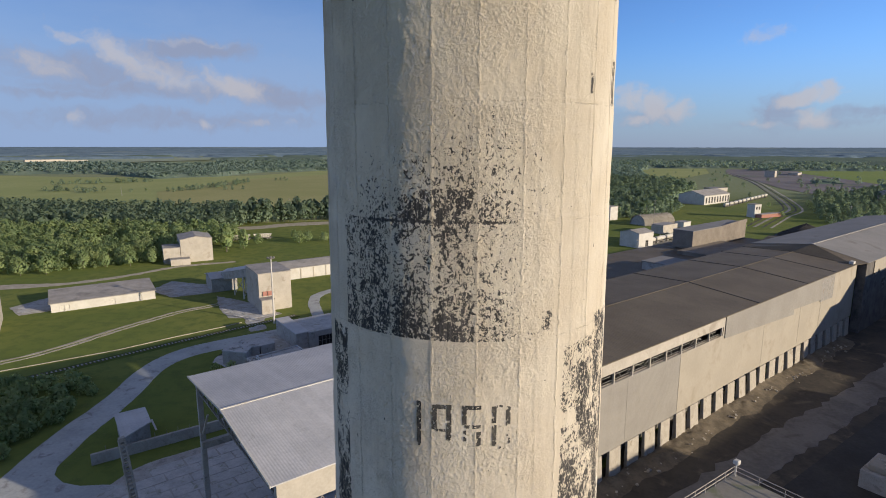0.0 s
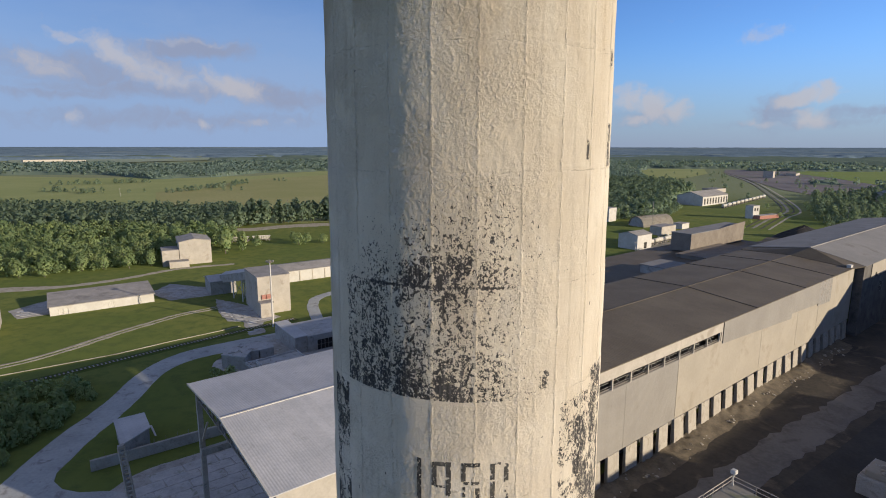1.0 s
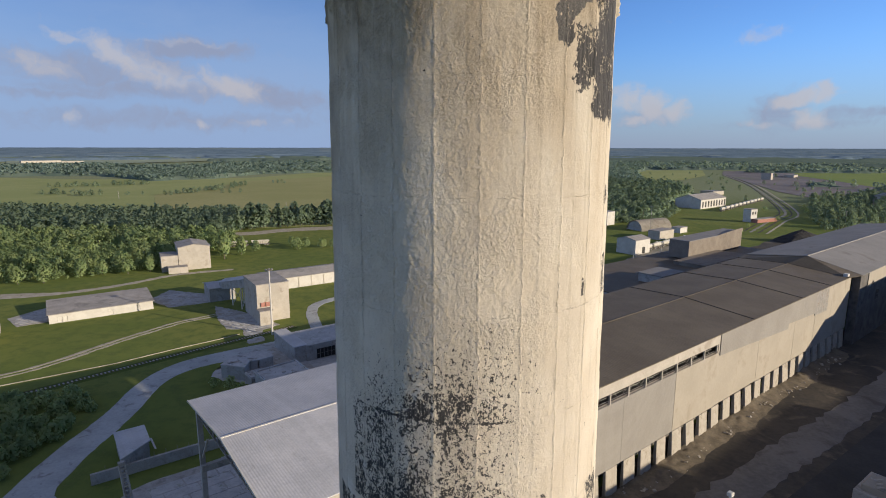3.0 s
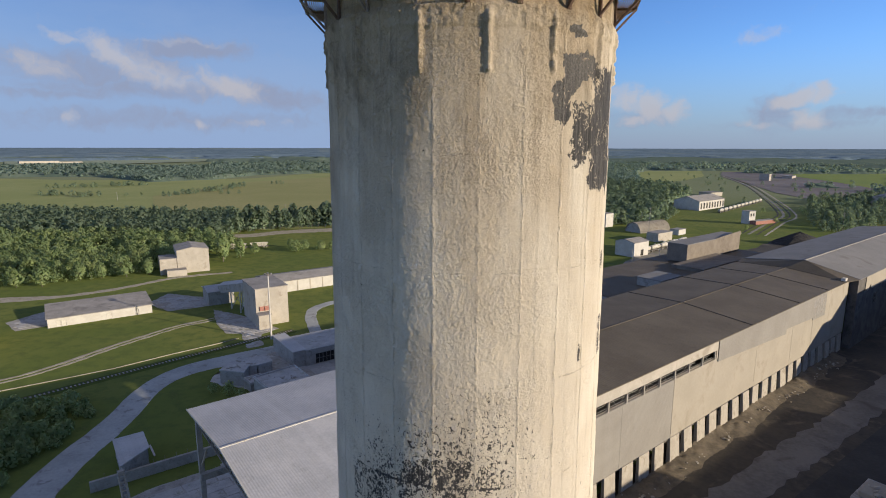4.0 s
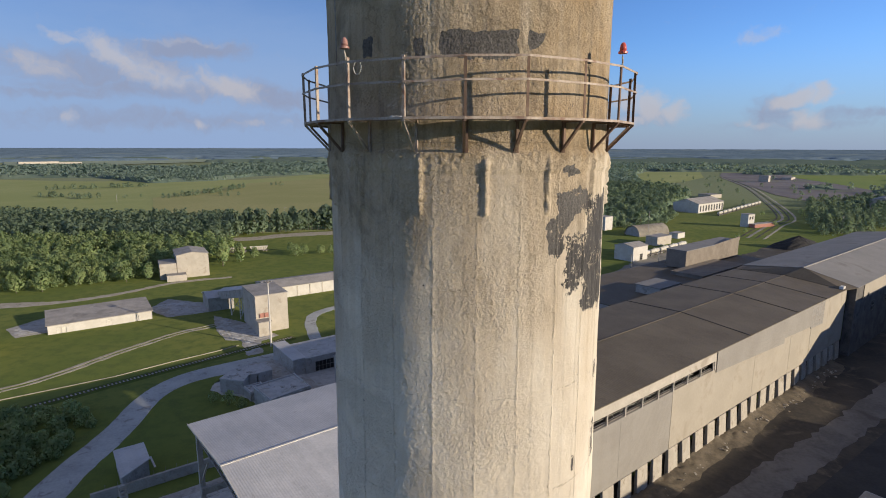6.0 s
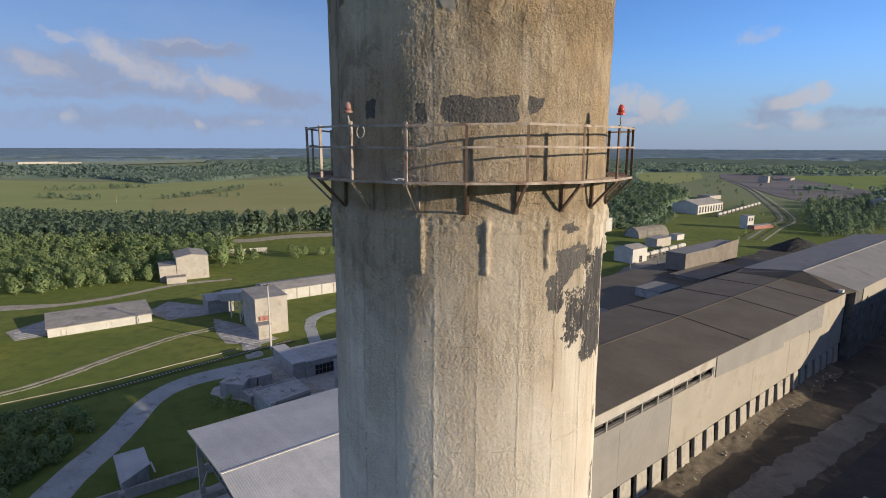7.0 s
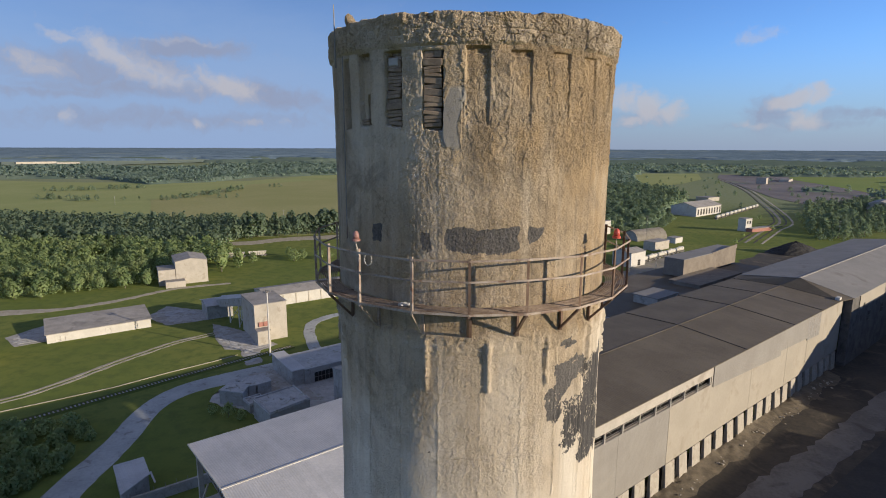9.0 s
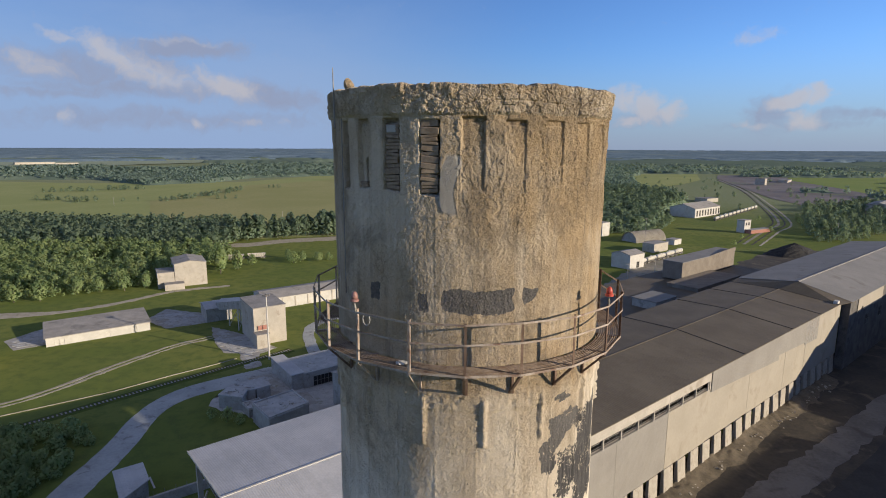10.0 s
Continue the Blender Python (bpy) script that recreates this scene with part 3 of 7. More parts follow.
def wall_with_holes(bm, length, z0, z1, holes, t=0.4, y=0.0):
    """A wall along x with rectangular openings (x0, x1, za, zb) cut through it."""
    xs = sorted({0.0, length, *[h[0] for h in holes], *[h[1] for h in holes]})
    for a, b in zip(xs, xs[1:]):
        zs, c = z0, (a + b) / 2
        for h in sorted([h for h in holes if h[0] <= c <= h[1]], key=lambda h: h[2]):
            if h[2] > zs + 1e-3:
                box(bm, a, y, zs, b, y + t, h[2])
            zs = h[3]
        if z1 > zs + 1e-3:
            box(bm, a, y, zs, b, y + t, z1)
    bmesh.ops.remove_doubles(bm, verts=bm.verts, dist=0.002)


def window(parent, x0, x1, z0, z1, y, cols=2, rows=2, mat_pane=None):
    """Recessed window with frame bars; panes carry the interior's darkness in their colour by default."""
    fr = bmesh.new()
    for i in range(cols + 1):
        x = x0 + (x1 - x0) * i / cols
        box(fr, x - 0.05, y + 0.1, z0, x + 0.05, y + 0.2, z1)
    for i in range(rows + 1):
        z = z0 + (z1 - z0) * i / rows
        box(fr, x0, y + 0.12, z - 0.05, x1, y + 0.18, z + 0.05)
    w = part("window", fr, M_STEEL, parent)
    pane = bmesh.new()
    box(pane, x0, y + 0.25, z0, x1, y + 0.28, z1)
    part("pane", pane, mat_pane or M_DARK, w)


def house(name, origin, angle, L, D, H, roof, walls, roof_mat, label, category="building", over=0.3, holes=(), pitch=0.0, ridge="x", group="", pane=None):
    """A block with walls, openings in its front and a flat, shed or gable roof.
    Local x runs along the front, y away from it; pitch is the roof's extra height."""
    root = thing(name, pose(origin[0], origin[1], origin[2] if len(origin) > 2 else 0, 0, 0, angle), label, category, group)
    t = 0.35
    fw = bmesh.new()
    wall_with_holes(fw, L, 0, H, list(holes), t)
    part("front_wall", fw, walls, root)
    for nm, args in (("side_wall", (0, t, 0, t, D - t, H)), ("side_wall", (L - t, t, 0, L, D - t, H)), ("back_wall", (0, D - t, 0, L, D, H))):
        bm = bmesh.new()
        box(bm, *args)
        part(nm, bm, walls, root)
    rm = bmesh.new()
    if roof == "gable" and ridge == "x":
        e = H - pitch * over / (D / 2)
        slab_roof(rm, [(-over, -over, e + 0.25), (L + over, -over, e + 0.25), (L + over, D / 2, H + pitch + 0.25), (-over, D / 2, H + pitch + 0.25)], 0.22)
        slab_roof(rm, [(-over, D + over, e + 0.25), (-over, D / 2, H + pitch + 0.25), (L + over, D / 2, H + pitch + 0.25), (L + over, D + over, e + 0.25)], 0.22)
        for x in (0, L - t):
            gb = bmesh.new()
            v = [gb.verts.new(p) for p in ((x, 0, H), (x, D, H), (x, D / 2, H + pitch), (x + t, 0, H), (x + t, D, H), (x + t, D / 2, H + pitch))]
            for q in ((0, 2, 1), (3, 4, 5), (0, 3, 5, 2), (1, 2, 5, 4), (0, 1, 4, 3)):
                gb.faces.new([v[i] for i in q])
            part("gable", gb, walls, root)
    elif roof == "gable":
        slab_roof(rm, [(-over, -over, H + 0.2), (L / 2, -over, H + pitch + 0.2), (L / 2, D + over, H + pitch + 0.2), (-over, D + over, H + 0.2)], 0.2)
        slab_roof(rm, [(L / 2, -over, H + pitch + 0.2), (L + over, -over, H + 0.2), (L + over, D + over, H + 0.2), (L / 2, D + over, H + pitch + 0.2)], 0.2)
        for y in (0, D - t):
            gb = bmesh.new()
            v = [gb.verts.new(p) for p in ((0, y, H), (L, y, H), (L / 2, y, H + pitch), (0, y + t, H), (L, y + t, H), (L / 2, y + t, H + pitch))]
            for q in ((0, 1, 2), (3, 5, 4), (0, 2, 5, 3), (1, 4, 5, 2), (0, 3, 4, 1)):
                gb.faces.new([v[i] for i in q])
            part("gable", gb, walls, root)
    else:
        slab_roof(rm, [(-over, -over, H + 0.2), (L + over, -over, H + 0.2), (L + over, D + over, H + 0.2 + pitch), (-over, D + over, H + 0.2 + pitch)], 0.25)
        if pitch > 0.4:
            for x in (0, L - t):
                gb = bmesh.new()
                v = [gb.verts.new(p) for p in ((x, 0, H), (x, D, H), (x, D, H + pitch), (x + t, 0, H), (x + t, D, H), (x + t, D, H + pitch))]
                for q in ((0, 2, 1), (3, 4, 5), (0, 3, 5, 2), (1, 2, 5, 4), (0, 1, 4, 3)):
                    gb.faces.new([v[i] for i in q])
                part("gable", gb, walls, root)
    part("roof", rm, roof_mat, root)
    for h in holes:
        window(root, h[0], h[1], h[2], h[3], 0.0, max(1, int((h[1] - h[0]) / 1.2)), max(1, int((h[3] - h[2]) / 1.2)), pane)
    return root


HALL = pose(42.6, 92.5, 0, 0, 0, 40.9)


def long_hall():
    """The long works hall: panel wall on piers, a ventilation slit under the eave, dark sheet roof."""
    root = thing("works_hall", HALL, "long dusty beige works hall with a dark sheet-metal roof", "factory hall")
    u0, u1, eave, ridge, vr, D, rear = -29.8, 240.0, 22.9, 24.55, 17.0, 32.5, 24.0
    rnd = random.Random(4)
    # upper wall of separate panels, a hand's breadth proud or back of one another
    edges = [-29.8, -18, 0.1, 17.6, 39.4, 62, 77, 90, 106]
    for a, b in zip(edges, edges[1:]):
        top = 18.4 if b <= 18 else eave - 0.15
        bm = bmesh.new()
        y = rnd.uniform(-0.05, 0.03)
        box(bm, a + 0.03, y, 5.7 + rnd.uniform(-0.1, 0.1), b - 0.03, 0.35, top, 0.02)
        part("wall_panel", bm, M_WALL_GREY if b < 1 else M_WALL_HALL, root)
    for a, b in ((-29.8, 0), (0, 17.7)):
        bm = bmesh.new()
        box(bm, a + 0.02, -0.22, 20.5, b - 0.02, 0.1, 22.75, 0.02)
        part("fascia_panel", bm, M_WALL_PALE, root)
    # Darker strips below the eave, their lower edge sloping
    for a, b, z, zb in ((18.4, 57, 17.6, 15.6), (57.01, 76, 17.0, 16.2), (76.01, 86, 15.6, 15.3)):
        bm = bmesh.new()
        q = [bm.verts.new(w) for y in (-0.2, -0.06) for w in ((a, y, z), (b, y, zb), (b, y, eave - 0.1), (a, y, eave - 0.1))]
        for f4 in ((0, 1, 2, 3), (7, 6, 5, 4), (0, 4, 5, 1), (1, 5, 6, 2), (2, 6, 7, 3), (3, 7, 4, 0)):
            bm.faces.new([q[k] for k in f4])
        part("eave_strip", bm, M_STEEL if z == 15.6 else M_WALL_GREY, root, "darker grey strip along the wall under the eave")
    # the open slit with its steel
    for i in range(9):
        x = -28.0 + i * 5.62
        bm = bmesh.new()
        box(bm, x - 0.16, -0.1, 18.3, x + 0.16, 0.2, 20.6)
        part("mullion", bm, M_WALL_PALE, root)
        if i == 8:
            break
        bm = bmesh.new()
        if i in (2, 3, 6):
            beam(bm, (x + 0.3, 1.3, 18.5), (x + 5.3, 1.3, 20.4), 0.14)
            beam(bm, (x + 0.3, 1.3, 20.4), (x + 5.3, 1.3, 18.5), 0.14)
        beam(bm, (x, 0.5, 18.75 + rnd.uniform(-0.1, 0.1)), (x + 5.62, 0.5, 18.8 + rnd.uniform(-0.1, 0.1)), 0.1)
        beam(bm, (x, 0.4, 19.7), (x + 5.62 * rnd.uniform(0.5, 1), 0.4, 19.7), 0.09)
        beam(bm, (x + rnd.uniform(1, 4), 0.8, 18.4), (x + rnd.uniform(1, 4), 0.8, 20.5), 0.12)
        part("lattice_brace", bm, M_STEEL, root)
    bm = bmesh.new()
    box(bm, 17.7, -0.05, 18.2, 18.2, 0.3, 22.7)
    part("end_post", bm, M_WALL_PALE, root)
    bm = bmesh.new()
    box(bm, -29.8, 0.36, 18.1, 17.6, 0.6, 18.45)
    part("sill", bm, M_WALL_PALE, root)
    # piers along the foot, narrow openings between them
    for i in range(24):
        x = -28.25 + i * 5.62
        w = 3.45 + rnd.uniform(-0.2, 0.25)
        top = 5.62 + rnd.uniform(-0.05, 0.05)
        lo, hi = 0.55 + rnd.uniform(-0.15, 0.2), 0.16 + rnd.uniform(-0.05, 0.05)
        bm = bmesh.new()
        q = [bm.verts.new(p) for p in ((x - 0.1, -lo, -0.1), (x + w, -lo, -0.1), (x + w, -hi, top), (x, -hi, top), (x, 0.4, -0.1), (x + w, 0.4, -0.1), (x + w, 0.4, top), (x, 0.4, top))]
        for f4 in ((0, 1, 2, 3), (5, 4, 7, 6), (4, 0, 3, 7), (1, 5, 6, 2), (3, 2, 6, 7), (4, 5, 1, 0)):
            bm.faces.new([q[k] for k in f4])
        bmesh.ops.bevel(bm, geom=bm.edges[:], offset=0.05, segments=1, affect="EDGES")
        part("pier", bm, M_PIER, root, "pale concrete pier at the foot of the wall")
    # Backing added behind the openings; its dark colour stands for interior shade
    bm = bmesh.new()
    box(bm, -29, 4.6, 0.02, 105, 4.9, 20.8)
    part("dark_backing", bm, M_CONC_DARK, root)
    # far part, in one plane with the rest
    bm = bmesh.new()
    box(bm, 108.4, -2.1, 0, u1, -1.7, 23.0)
    part("far_wall", bm, M_CONC_DARK, root, "dark far wall")
    # torn cream cladding left along its top
    bm = bmesh.new()
    xs = [115.6 + 0.75 * k for k in range(40)]
    low = [18.2 + 0.9 * noise.noise(Vector((x * 0.45, 2.2, 0))) + (1.6 if 5 < k < 9 else 0) + 0.5 * noise.noise(Vector((x * 1.7, 5.1, 0))) for k, x in enumerate(xs)]
    rows = [[bm.verts.new(p) for p in ((x, -2.32, z), (x, -2.32, 23.0), (x, -2.2, 23.0), (x, -2.2, z))] for x, z in zip(xs, low)]
    for A, B in zip(rows, rows[1:]):
        for k in range(4):
            bm.faces.new((A[k], B[k], B[(k + 1) % 4], A[(k + 1) % 4]))
    bm.faces.new(rows[0])
    bm.faces.new(rows[-1][::-1])
    bmesh.ops.recalc_face_normals(bm, faces=bm.faces)
    part("torn_cladding", bm, M_WALL_HALL, root, "torn cream cladding along the eave")
    bm = bmesh.new()
    box(bm, 108, -2.1, 0, 108.4, 0.3, 22.9)
    part("wall_return", bm, M_CONC_DARK, root)
    for x in (127, 143, 160):
        window(root, x, x + 3, 12, 15.5, -2.4, 2, 2)
    bm = bmesh.new()
    box(bm, u0, D - 0.4, 0, u1, D, eave)
    part("back_wall", bm, M_CONC, root)
    for x, t, top in ((u0, 0.4, ridge), (u1 - 0.4, 0.4, 27.0)):
        bm = bmesh.new()
        v = [bm.verts.new(p) for xx in (x, x + t) for p in ((xx, 0.3, 0), (xx, D - 0.4, 0), (xx, D - 0.4, eave - 0.2), (xx, vr, top - 0.3), (xx, 0.3, eave - 0.2))]
        bm.faces.new(v[:5][::-1])
        bm.faces.new(v[5:])
        for k in range(5):
            bm.faces.new((v[k], v[(k + 1) % 5], v[5 + (k + 1) % 5], v[5 + k]))
        part("end_wall", bm, M_CONC, root)
    # roof slopes, in lengths with raised seams between
    def slope(a, b, mat, label="", crest=vr, top=ridge, back=rear, front=-0.5, low=eave):
        bm = bmesh.new()
        slab_roof(bm, [(a, front, low), (b, front, low), (b, crest, top), (a, crest, top)], 0.18)
        part("roof_slope", bm, mat, root, label)
        bm = bmesh.new()
        slab_roof(bm, [(b, D + 0.5, back), (a, D + 0.5, back), (a, crest, top), (b, crest, top)], 0.18)
        part("roof_slope", bm, mat, root, label)
    cuts = [-29.8, 34, 64, 86, 102]
    for a, b in zip(cuts, cuts[1:]):
        slope(a + 0.01, b - 0.01, M_ROOF_DARK)
        bm = bmesh.new()
        beam(bm, (b, -0.5, eave + 0.04), (b, vr, ridge + 0.04), 0.22, 0.14)
        beam(bm, (b, vr, ridge + 0.04), (b, D + 0.5, rear + 0.04), 0.22, 0.14)
        part("roof_joint", bm, M_YARD_DARK, root, "dark expansion joint across the roof")
    # felt-covered link up to the higher far roof
    for q in ([(101.8, -0.5, 22.95), (108.2, -2.5, 23.15), (108.2, 13.5, 26.95), (101.8, vr, 24.6)], [(101.8, vr, 24.6), (108.2, 13.5, 26.95), (108.2, D + 0.5, 24.55), (101.8, D + 0.5, 24.05)]):
        bm = bmesh.new()
        slab_roof(bm, q, 0.15)
        part("roof_link", bm, M_ROOF_DARK, root, "dark sheeting between the two roofs")
    slope(108, u1, M_ROOF_MID, "lighter grey roof length at the far end", 13.5, 27.0, 24.6, -2.5, 23.2)
    bm = bmesh.new()
    beam(bm, (-29.8, vr, ridge + 0.05), (101.9, vr, ridge + 0.05), 0.35, 0.10)
    part("ridge_cap", bm, M_ROOF_DARK, root)
    bm = bmesh.new()
    beam(bm, (108, 13.5, 27.05), (u1 - 0.1, 13.5, 27.05), 0.6, 0.12)
    part("ridge_cap", bm, M_WALL_PALE, root)
    bm = bmesh.new()
    box(bm, 101.5, -0.2, 23.1, 103.5, 1.0, 24.0, 0.05)
    part("roof_box", bm, M_WALL_WHITE, root, "small white box at the eave")
    return root


long_hall()

# lower buildings behind the long hall
HB = lambda u, v, z=0: tuple((Vector((42.6, 92.5, 0)) + HU * u + HN * v)[:2]) + (z,)
house("annex", HB(45, 32.8), 40.9, 118, 40, 17.6, "flat", M_CONC, M_ROOF_DARK, "flat-roofed annex behind the works hall", over=0.2)
house("annex", HB(-30, 32.8), 40.9, 74, 25, 13, "flat", M_CONC, M_ROOF_GREY, "grey flat-roofed annex behind the works hall", over=0.2)
sheet("yard_6", [(66, 258), (92, 298), (124, 338), (158, 366), (176, 352), (150, 310), (118, 268)], M_YARD_PALE, "pale hardstanding beside the wagon siding", "yard", 0.04, 1.2, 22)
sheet("yard_5", [(140, 296), (228, 388), (266, 376), (206, 280)], M_YARD, "grey hardstanding behind the halls", "yard", 0.05, 1.5, 21)
house("annex", HB(-34, 58), 40.9, 70, 22, 9.5, "gable", M_CONC, M_ROOF_GREY, "low pitched annex roof in the shade of the hall", over=0.4, pitch=2.0)
roof_block = house("roof_house", HB(113, 57, 18.2), 40.9, 47.5, 8.5, 7.2, "flat", M_WALL_BROWN, M_ROOF_MID, "big windowless brown block on the annex roof", over=0.15)
bm = bmesh.new()
q = [bm.verts.new(p) for y in (-0.2, 0.15) for p in ((24, y, 7.0), (47.65, y, 7.0), (47.65, y, 8.7), (38, y, 8.3), (24, y, 7.5))]
bm.faces.new(q[:5])
bm.faces.new(q[5:][::-1])
for k in range(5):
    bm.faces.new((q[(k + 1) % 5], q[k], q[5 + k], q[5 + (k + 1) % 5]))
part("parapet", bm, M_WALL_BROWN, roof_block, "raised end of the parapet")
house("terrace", HB(101, 44, 17.8), 40.9, 36, 12.5, 1.3, "flat", M_WALL_BROWN, M_WALL_BROWN, "low brown terrace roof in front of the block", over=0.2)
house("roof_house", HB(66, 41, 17.8), 40.9, 13, 9, 2.8, "flat", M_CONC, M_ROOF_MID, "low sooty penthouse on the annex roof", over=0.3)


def canopy_hall():
    """Open storage hall: pale corrugated gable roof on tall columns with trusses."""
    root = thing("storage_hall", pose(-20.29, 39.62, 0, 0, 0, 39.86), "open storage hall with a pale corrugated roof on tall columns", "storage hall")
    W, L, eave, ridge = 34.7, 51.0, 23.4, 25.0
    for a, b in ((0, W / 2), (W, W / 2)):
        bm = bmesh.new()
        slab_roof(bm, [(-0.8, a + (-0.6 if a == 0 else 0.6), eave), (L, a + (-0.6 if a == 0 else 0.6), eave), (L, b, ridge), (-0.8, b, ridge)], 0.16)
        part("roof_slope", bm, M_ROOF_LIGHT, root)
    bm = bmesh.new()
    beam(bm, (-0.8, W / 2, ridge + 0.04), (L, W / 2, ridge + 0.04), 0.3, 0.1)
    part("ridge_cap", bm, M_WALL_WHITE, root)
    bm = bmesh.new()
    for a, b in ((-0.6, W / 2), (W + 0.6, W / 2)):
        beam(bm, (-0.85, a, eave - 0.05), (-0.85, b, ridge - 0.05), 0.12, 0.3)
    part("verge_board", bm, M_WALL_WHITE, root)
    for x in np.arange(0.4, L, 12):
        bm = bmesh.new()
        n = 12
        zt = lambda y: eave - 0.35 + (ridge - eave) * (1 - abs(y - W / 2) / (W / 2))
        for i in range(n):
            y0, y1 = W * i / n, W * (i + 1) / n
            beam(bm, (x, y0, zt(y0)), (x, y1, zt(y1)), 0.25)
            beam(bm, (x, y0, eave - 2.6), (x, y1, eave - 2.6), 0.25)
            beam(bm, (x, y0, eave - 2.6), (x, (y0 + y1) / 2, zt((y0 + y1) / 2)), 0.16)
            beam(bm, (x, (y0 + y1) / 2, zt((y0 + y1) / 2)), (x, y1, eave - 2.6), 0.16)
        part("roof_truss", bm, M_STEEL, root)
        for y in (0.5, W - 0.5):
            bm = bmesh.new()
            box(bm, x - 0.4, y - 0.35, 0, x + 0.4, y + 0.35, eave - 0.3, 0.03)
            part("column", bm, M_CONC, root)
            bm = bmesh.new()
            beam(bm, (x, y, 13.5), (x, y + (4.5 if y < 9 else -4.5), 18.8), 0.25)
            part("knee_brace", bm, M_WALL_PALE, root)
    for y, za, zb, nm in ((0.12, 19.6, 23.2, "eave_wall"), (W - 0.4, 20.2, 23.1, "eave_wall")):
        bm = bmesh.new()
        box(bm, 0, y - 0.1, za, L, y + 0.2, zb)
        part(nm, bm, M_WALL_PALE, root, "pale cladding under the eave")
    for y in (1.2, W - 1.2):
        bm = bmesh.new()
        box(bm, 0, y - 0.4, 11.6, L, y + 0.4, 12.7)
        part("crane_beam", bm, M_CONC, root)
    # Unseen solid side added to keep sun off the retaining wall and road
    bm = bmesh.new()
    box(bm, 8.5, 0.05, 0, L - 0.5, 0.4, 19.5)
    part("side_wall", bm, M_CONC, root)
    bm = bmesh.new()
    box(bm, L - 0.4, 0, 0, L, W, eave - 0.2)
    part("end_wall", bm, M_CONC, root)
    bm = bmesh.new()
    for i in range(24):
        x = i * 2.1
        beam(bm, (x, 0.2, 17.4), (x + 1.05, 0.2, 19.5), 0.12)
        beam(bm, (x + 1.05, 0.2, 19.5), (x + 2.1, 0.2, 17.4), 0.12)
    beam(bm, (0, 0.2, 17.4), (L, 0.2, 17.4), 0.2)
    part("side_lattice", bm, M_STEEL, root)


canopy_hall()

# blocks round the conveyor, and the low houses
house("conveyor_tower", (-74.4, 175.2), 35.5, 11.7, 18, 14.0, "flat", M_WALL_PALE, M_ROOF_GREY, "pale plastered conveyor tower with a flat roof", "industrial building", over=0.25)
house("annex", (-72.2, 171.6), 35.5, 4.6, 4.6, 5.2, "flat", M_WALL_PALE, M_ROOF_GREY, "small pale lean-to at the foot of the conveyor tower", over=0.15)


def red_hoarding():
    root = thing("hoarding", pose(-73.3, 175.6, 5.8, 0, 0, 35.5), "faded red boards on the conveyor tower wall", "sign board")
    for i in range(2):
        bm = bmesh.new()
        box(bm, 0.1 + i * 1.7, -0.12, 0, 1.6 + i * 1.7, -0.01, 1.7, 0.02)
        part("board", bm, M_RED, root)


red_hoarding()


def conveyor_gallery():
    """Sloping enclosed gallery on a lattice trestle."""
    root = thing("conveyor_gallery", Matrix(), "enclosed sloping conveyor gallery on a white steel trestle", "conveyor")
    a, b = Vector((-100, 207, 4.6)), Vector((-83, 191.5, 9.8))
    d = (b - a)
    s = Vector((d.y, -d.x, 0)).normalized() * 2.6
    for nm, off0, off1, mat in (("floor", -0.2, 0.0, M_CONC),):
        bm = bmesh.new()
        slab_roof(bm, [a - s, b - s, b + s, a + s], 0.3)
        part(nm, bm, mat, root)
    for k in (-1, 1):
        bm = bmesh.new()
        v = [bm.verts.new(p) for p in (a + s * k, b + s * k, b + s * k + Vector((0, 0, 3)), a + s * k + Vector((0, 0, 3)), a + s * k * 0.93, b + s * k * 0.93, b + s * k * 0.93 + Vector((0, 0, 3)), a + s * k * 0.93 + Vector((0, 0, 3)))]
        for q in ((0, 1, 2, 3), (7, 6, 5, 4), (3, 2, 6, 7), (0, 3, 7, 4), (1, 5, 6, 2), (0, 4, 5, 1)):
            bm.faces.new([v[i] for i in q])
        part("side_wall", bm, M_CONC, root)
        bm = bmesh.new()
        r = Vector((0, 0, 4.2))
        e = Vector((0, 0, 3.0))
        slab_roof(bm, [a + s * k * 1.1 + e, b + s * k * 1.1 + e, b + r, a + r], 0.15)
        part("roof_slope", bm, M_ROOF_LIGHT, root)
    for p in (a.lerp(b, 0.5), a.lerp(b, 0.85)):
        bm = bmesh.new()
        for k in (-0.9, 0.9):
            beam(bm, (*(p + s * k)[:2], 0), p + s * k, 0.4)
        beam(bm, (*(p - s * 0.9)[:2], 0.5), p + s * 0.9, 0.2)
        beam(bm, (*(p + s * 0.9)[:2], 0.5), p - s * 0.9, 0.2)
        part("trestle", bm, M_WALL_WHITE, root)


conveyor_gallery()
house("transfer_house", (-104, 201), 35.5, 10, 12, 5.6, "gable", M_CONC, M_ROOF_LIGHT, "low grey transfer house under the gallery", "industrial building", over=0.5, pitch=1.4)
shed = house("long_shed", (-86, 219), 37.0, 95, 17, 5.0, "gable", M_WALL_WHITE, M_ROOF_GREY, "long whitewashed shed with a grey roof", "shed", over=0.4, pitch=1.6)
for i in range(16):
    bm = bmesh.new()
    box(bm, 1.5 + i * 6, -0.18, 0, 2.0 + i * 6, 0.02, 4.7, 0.02)
    part("pilaster", bm, M_WALL_PALE, shed)
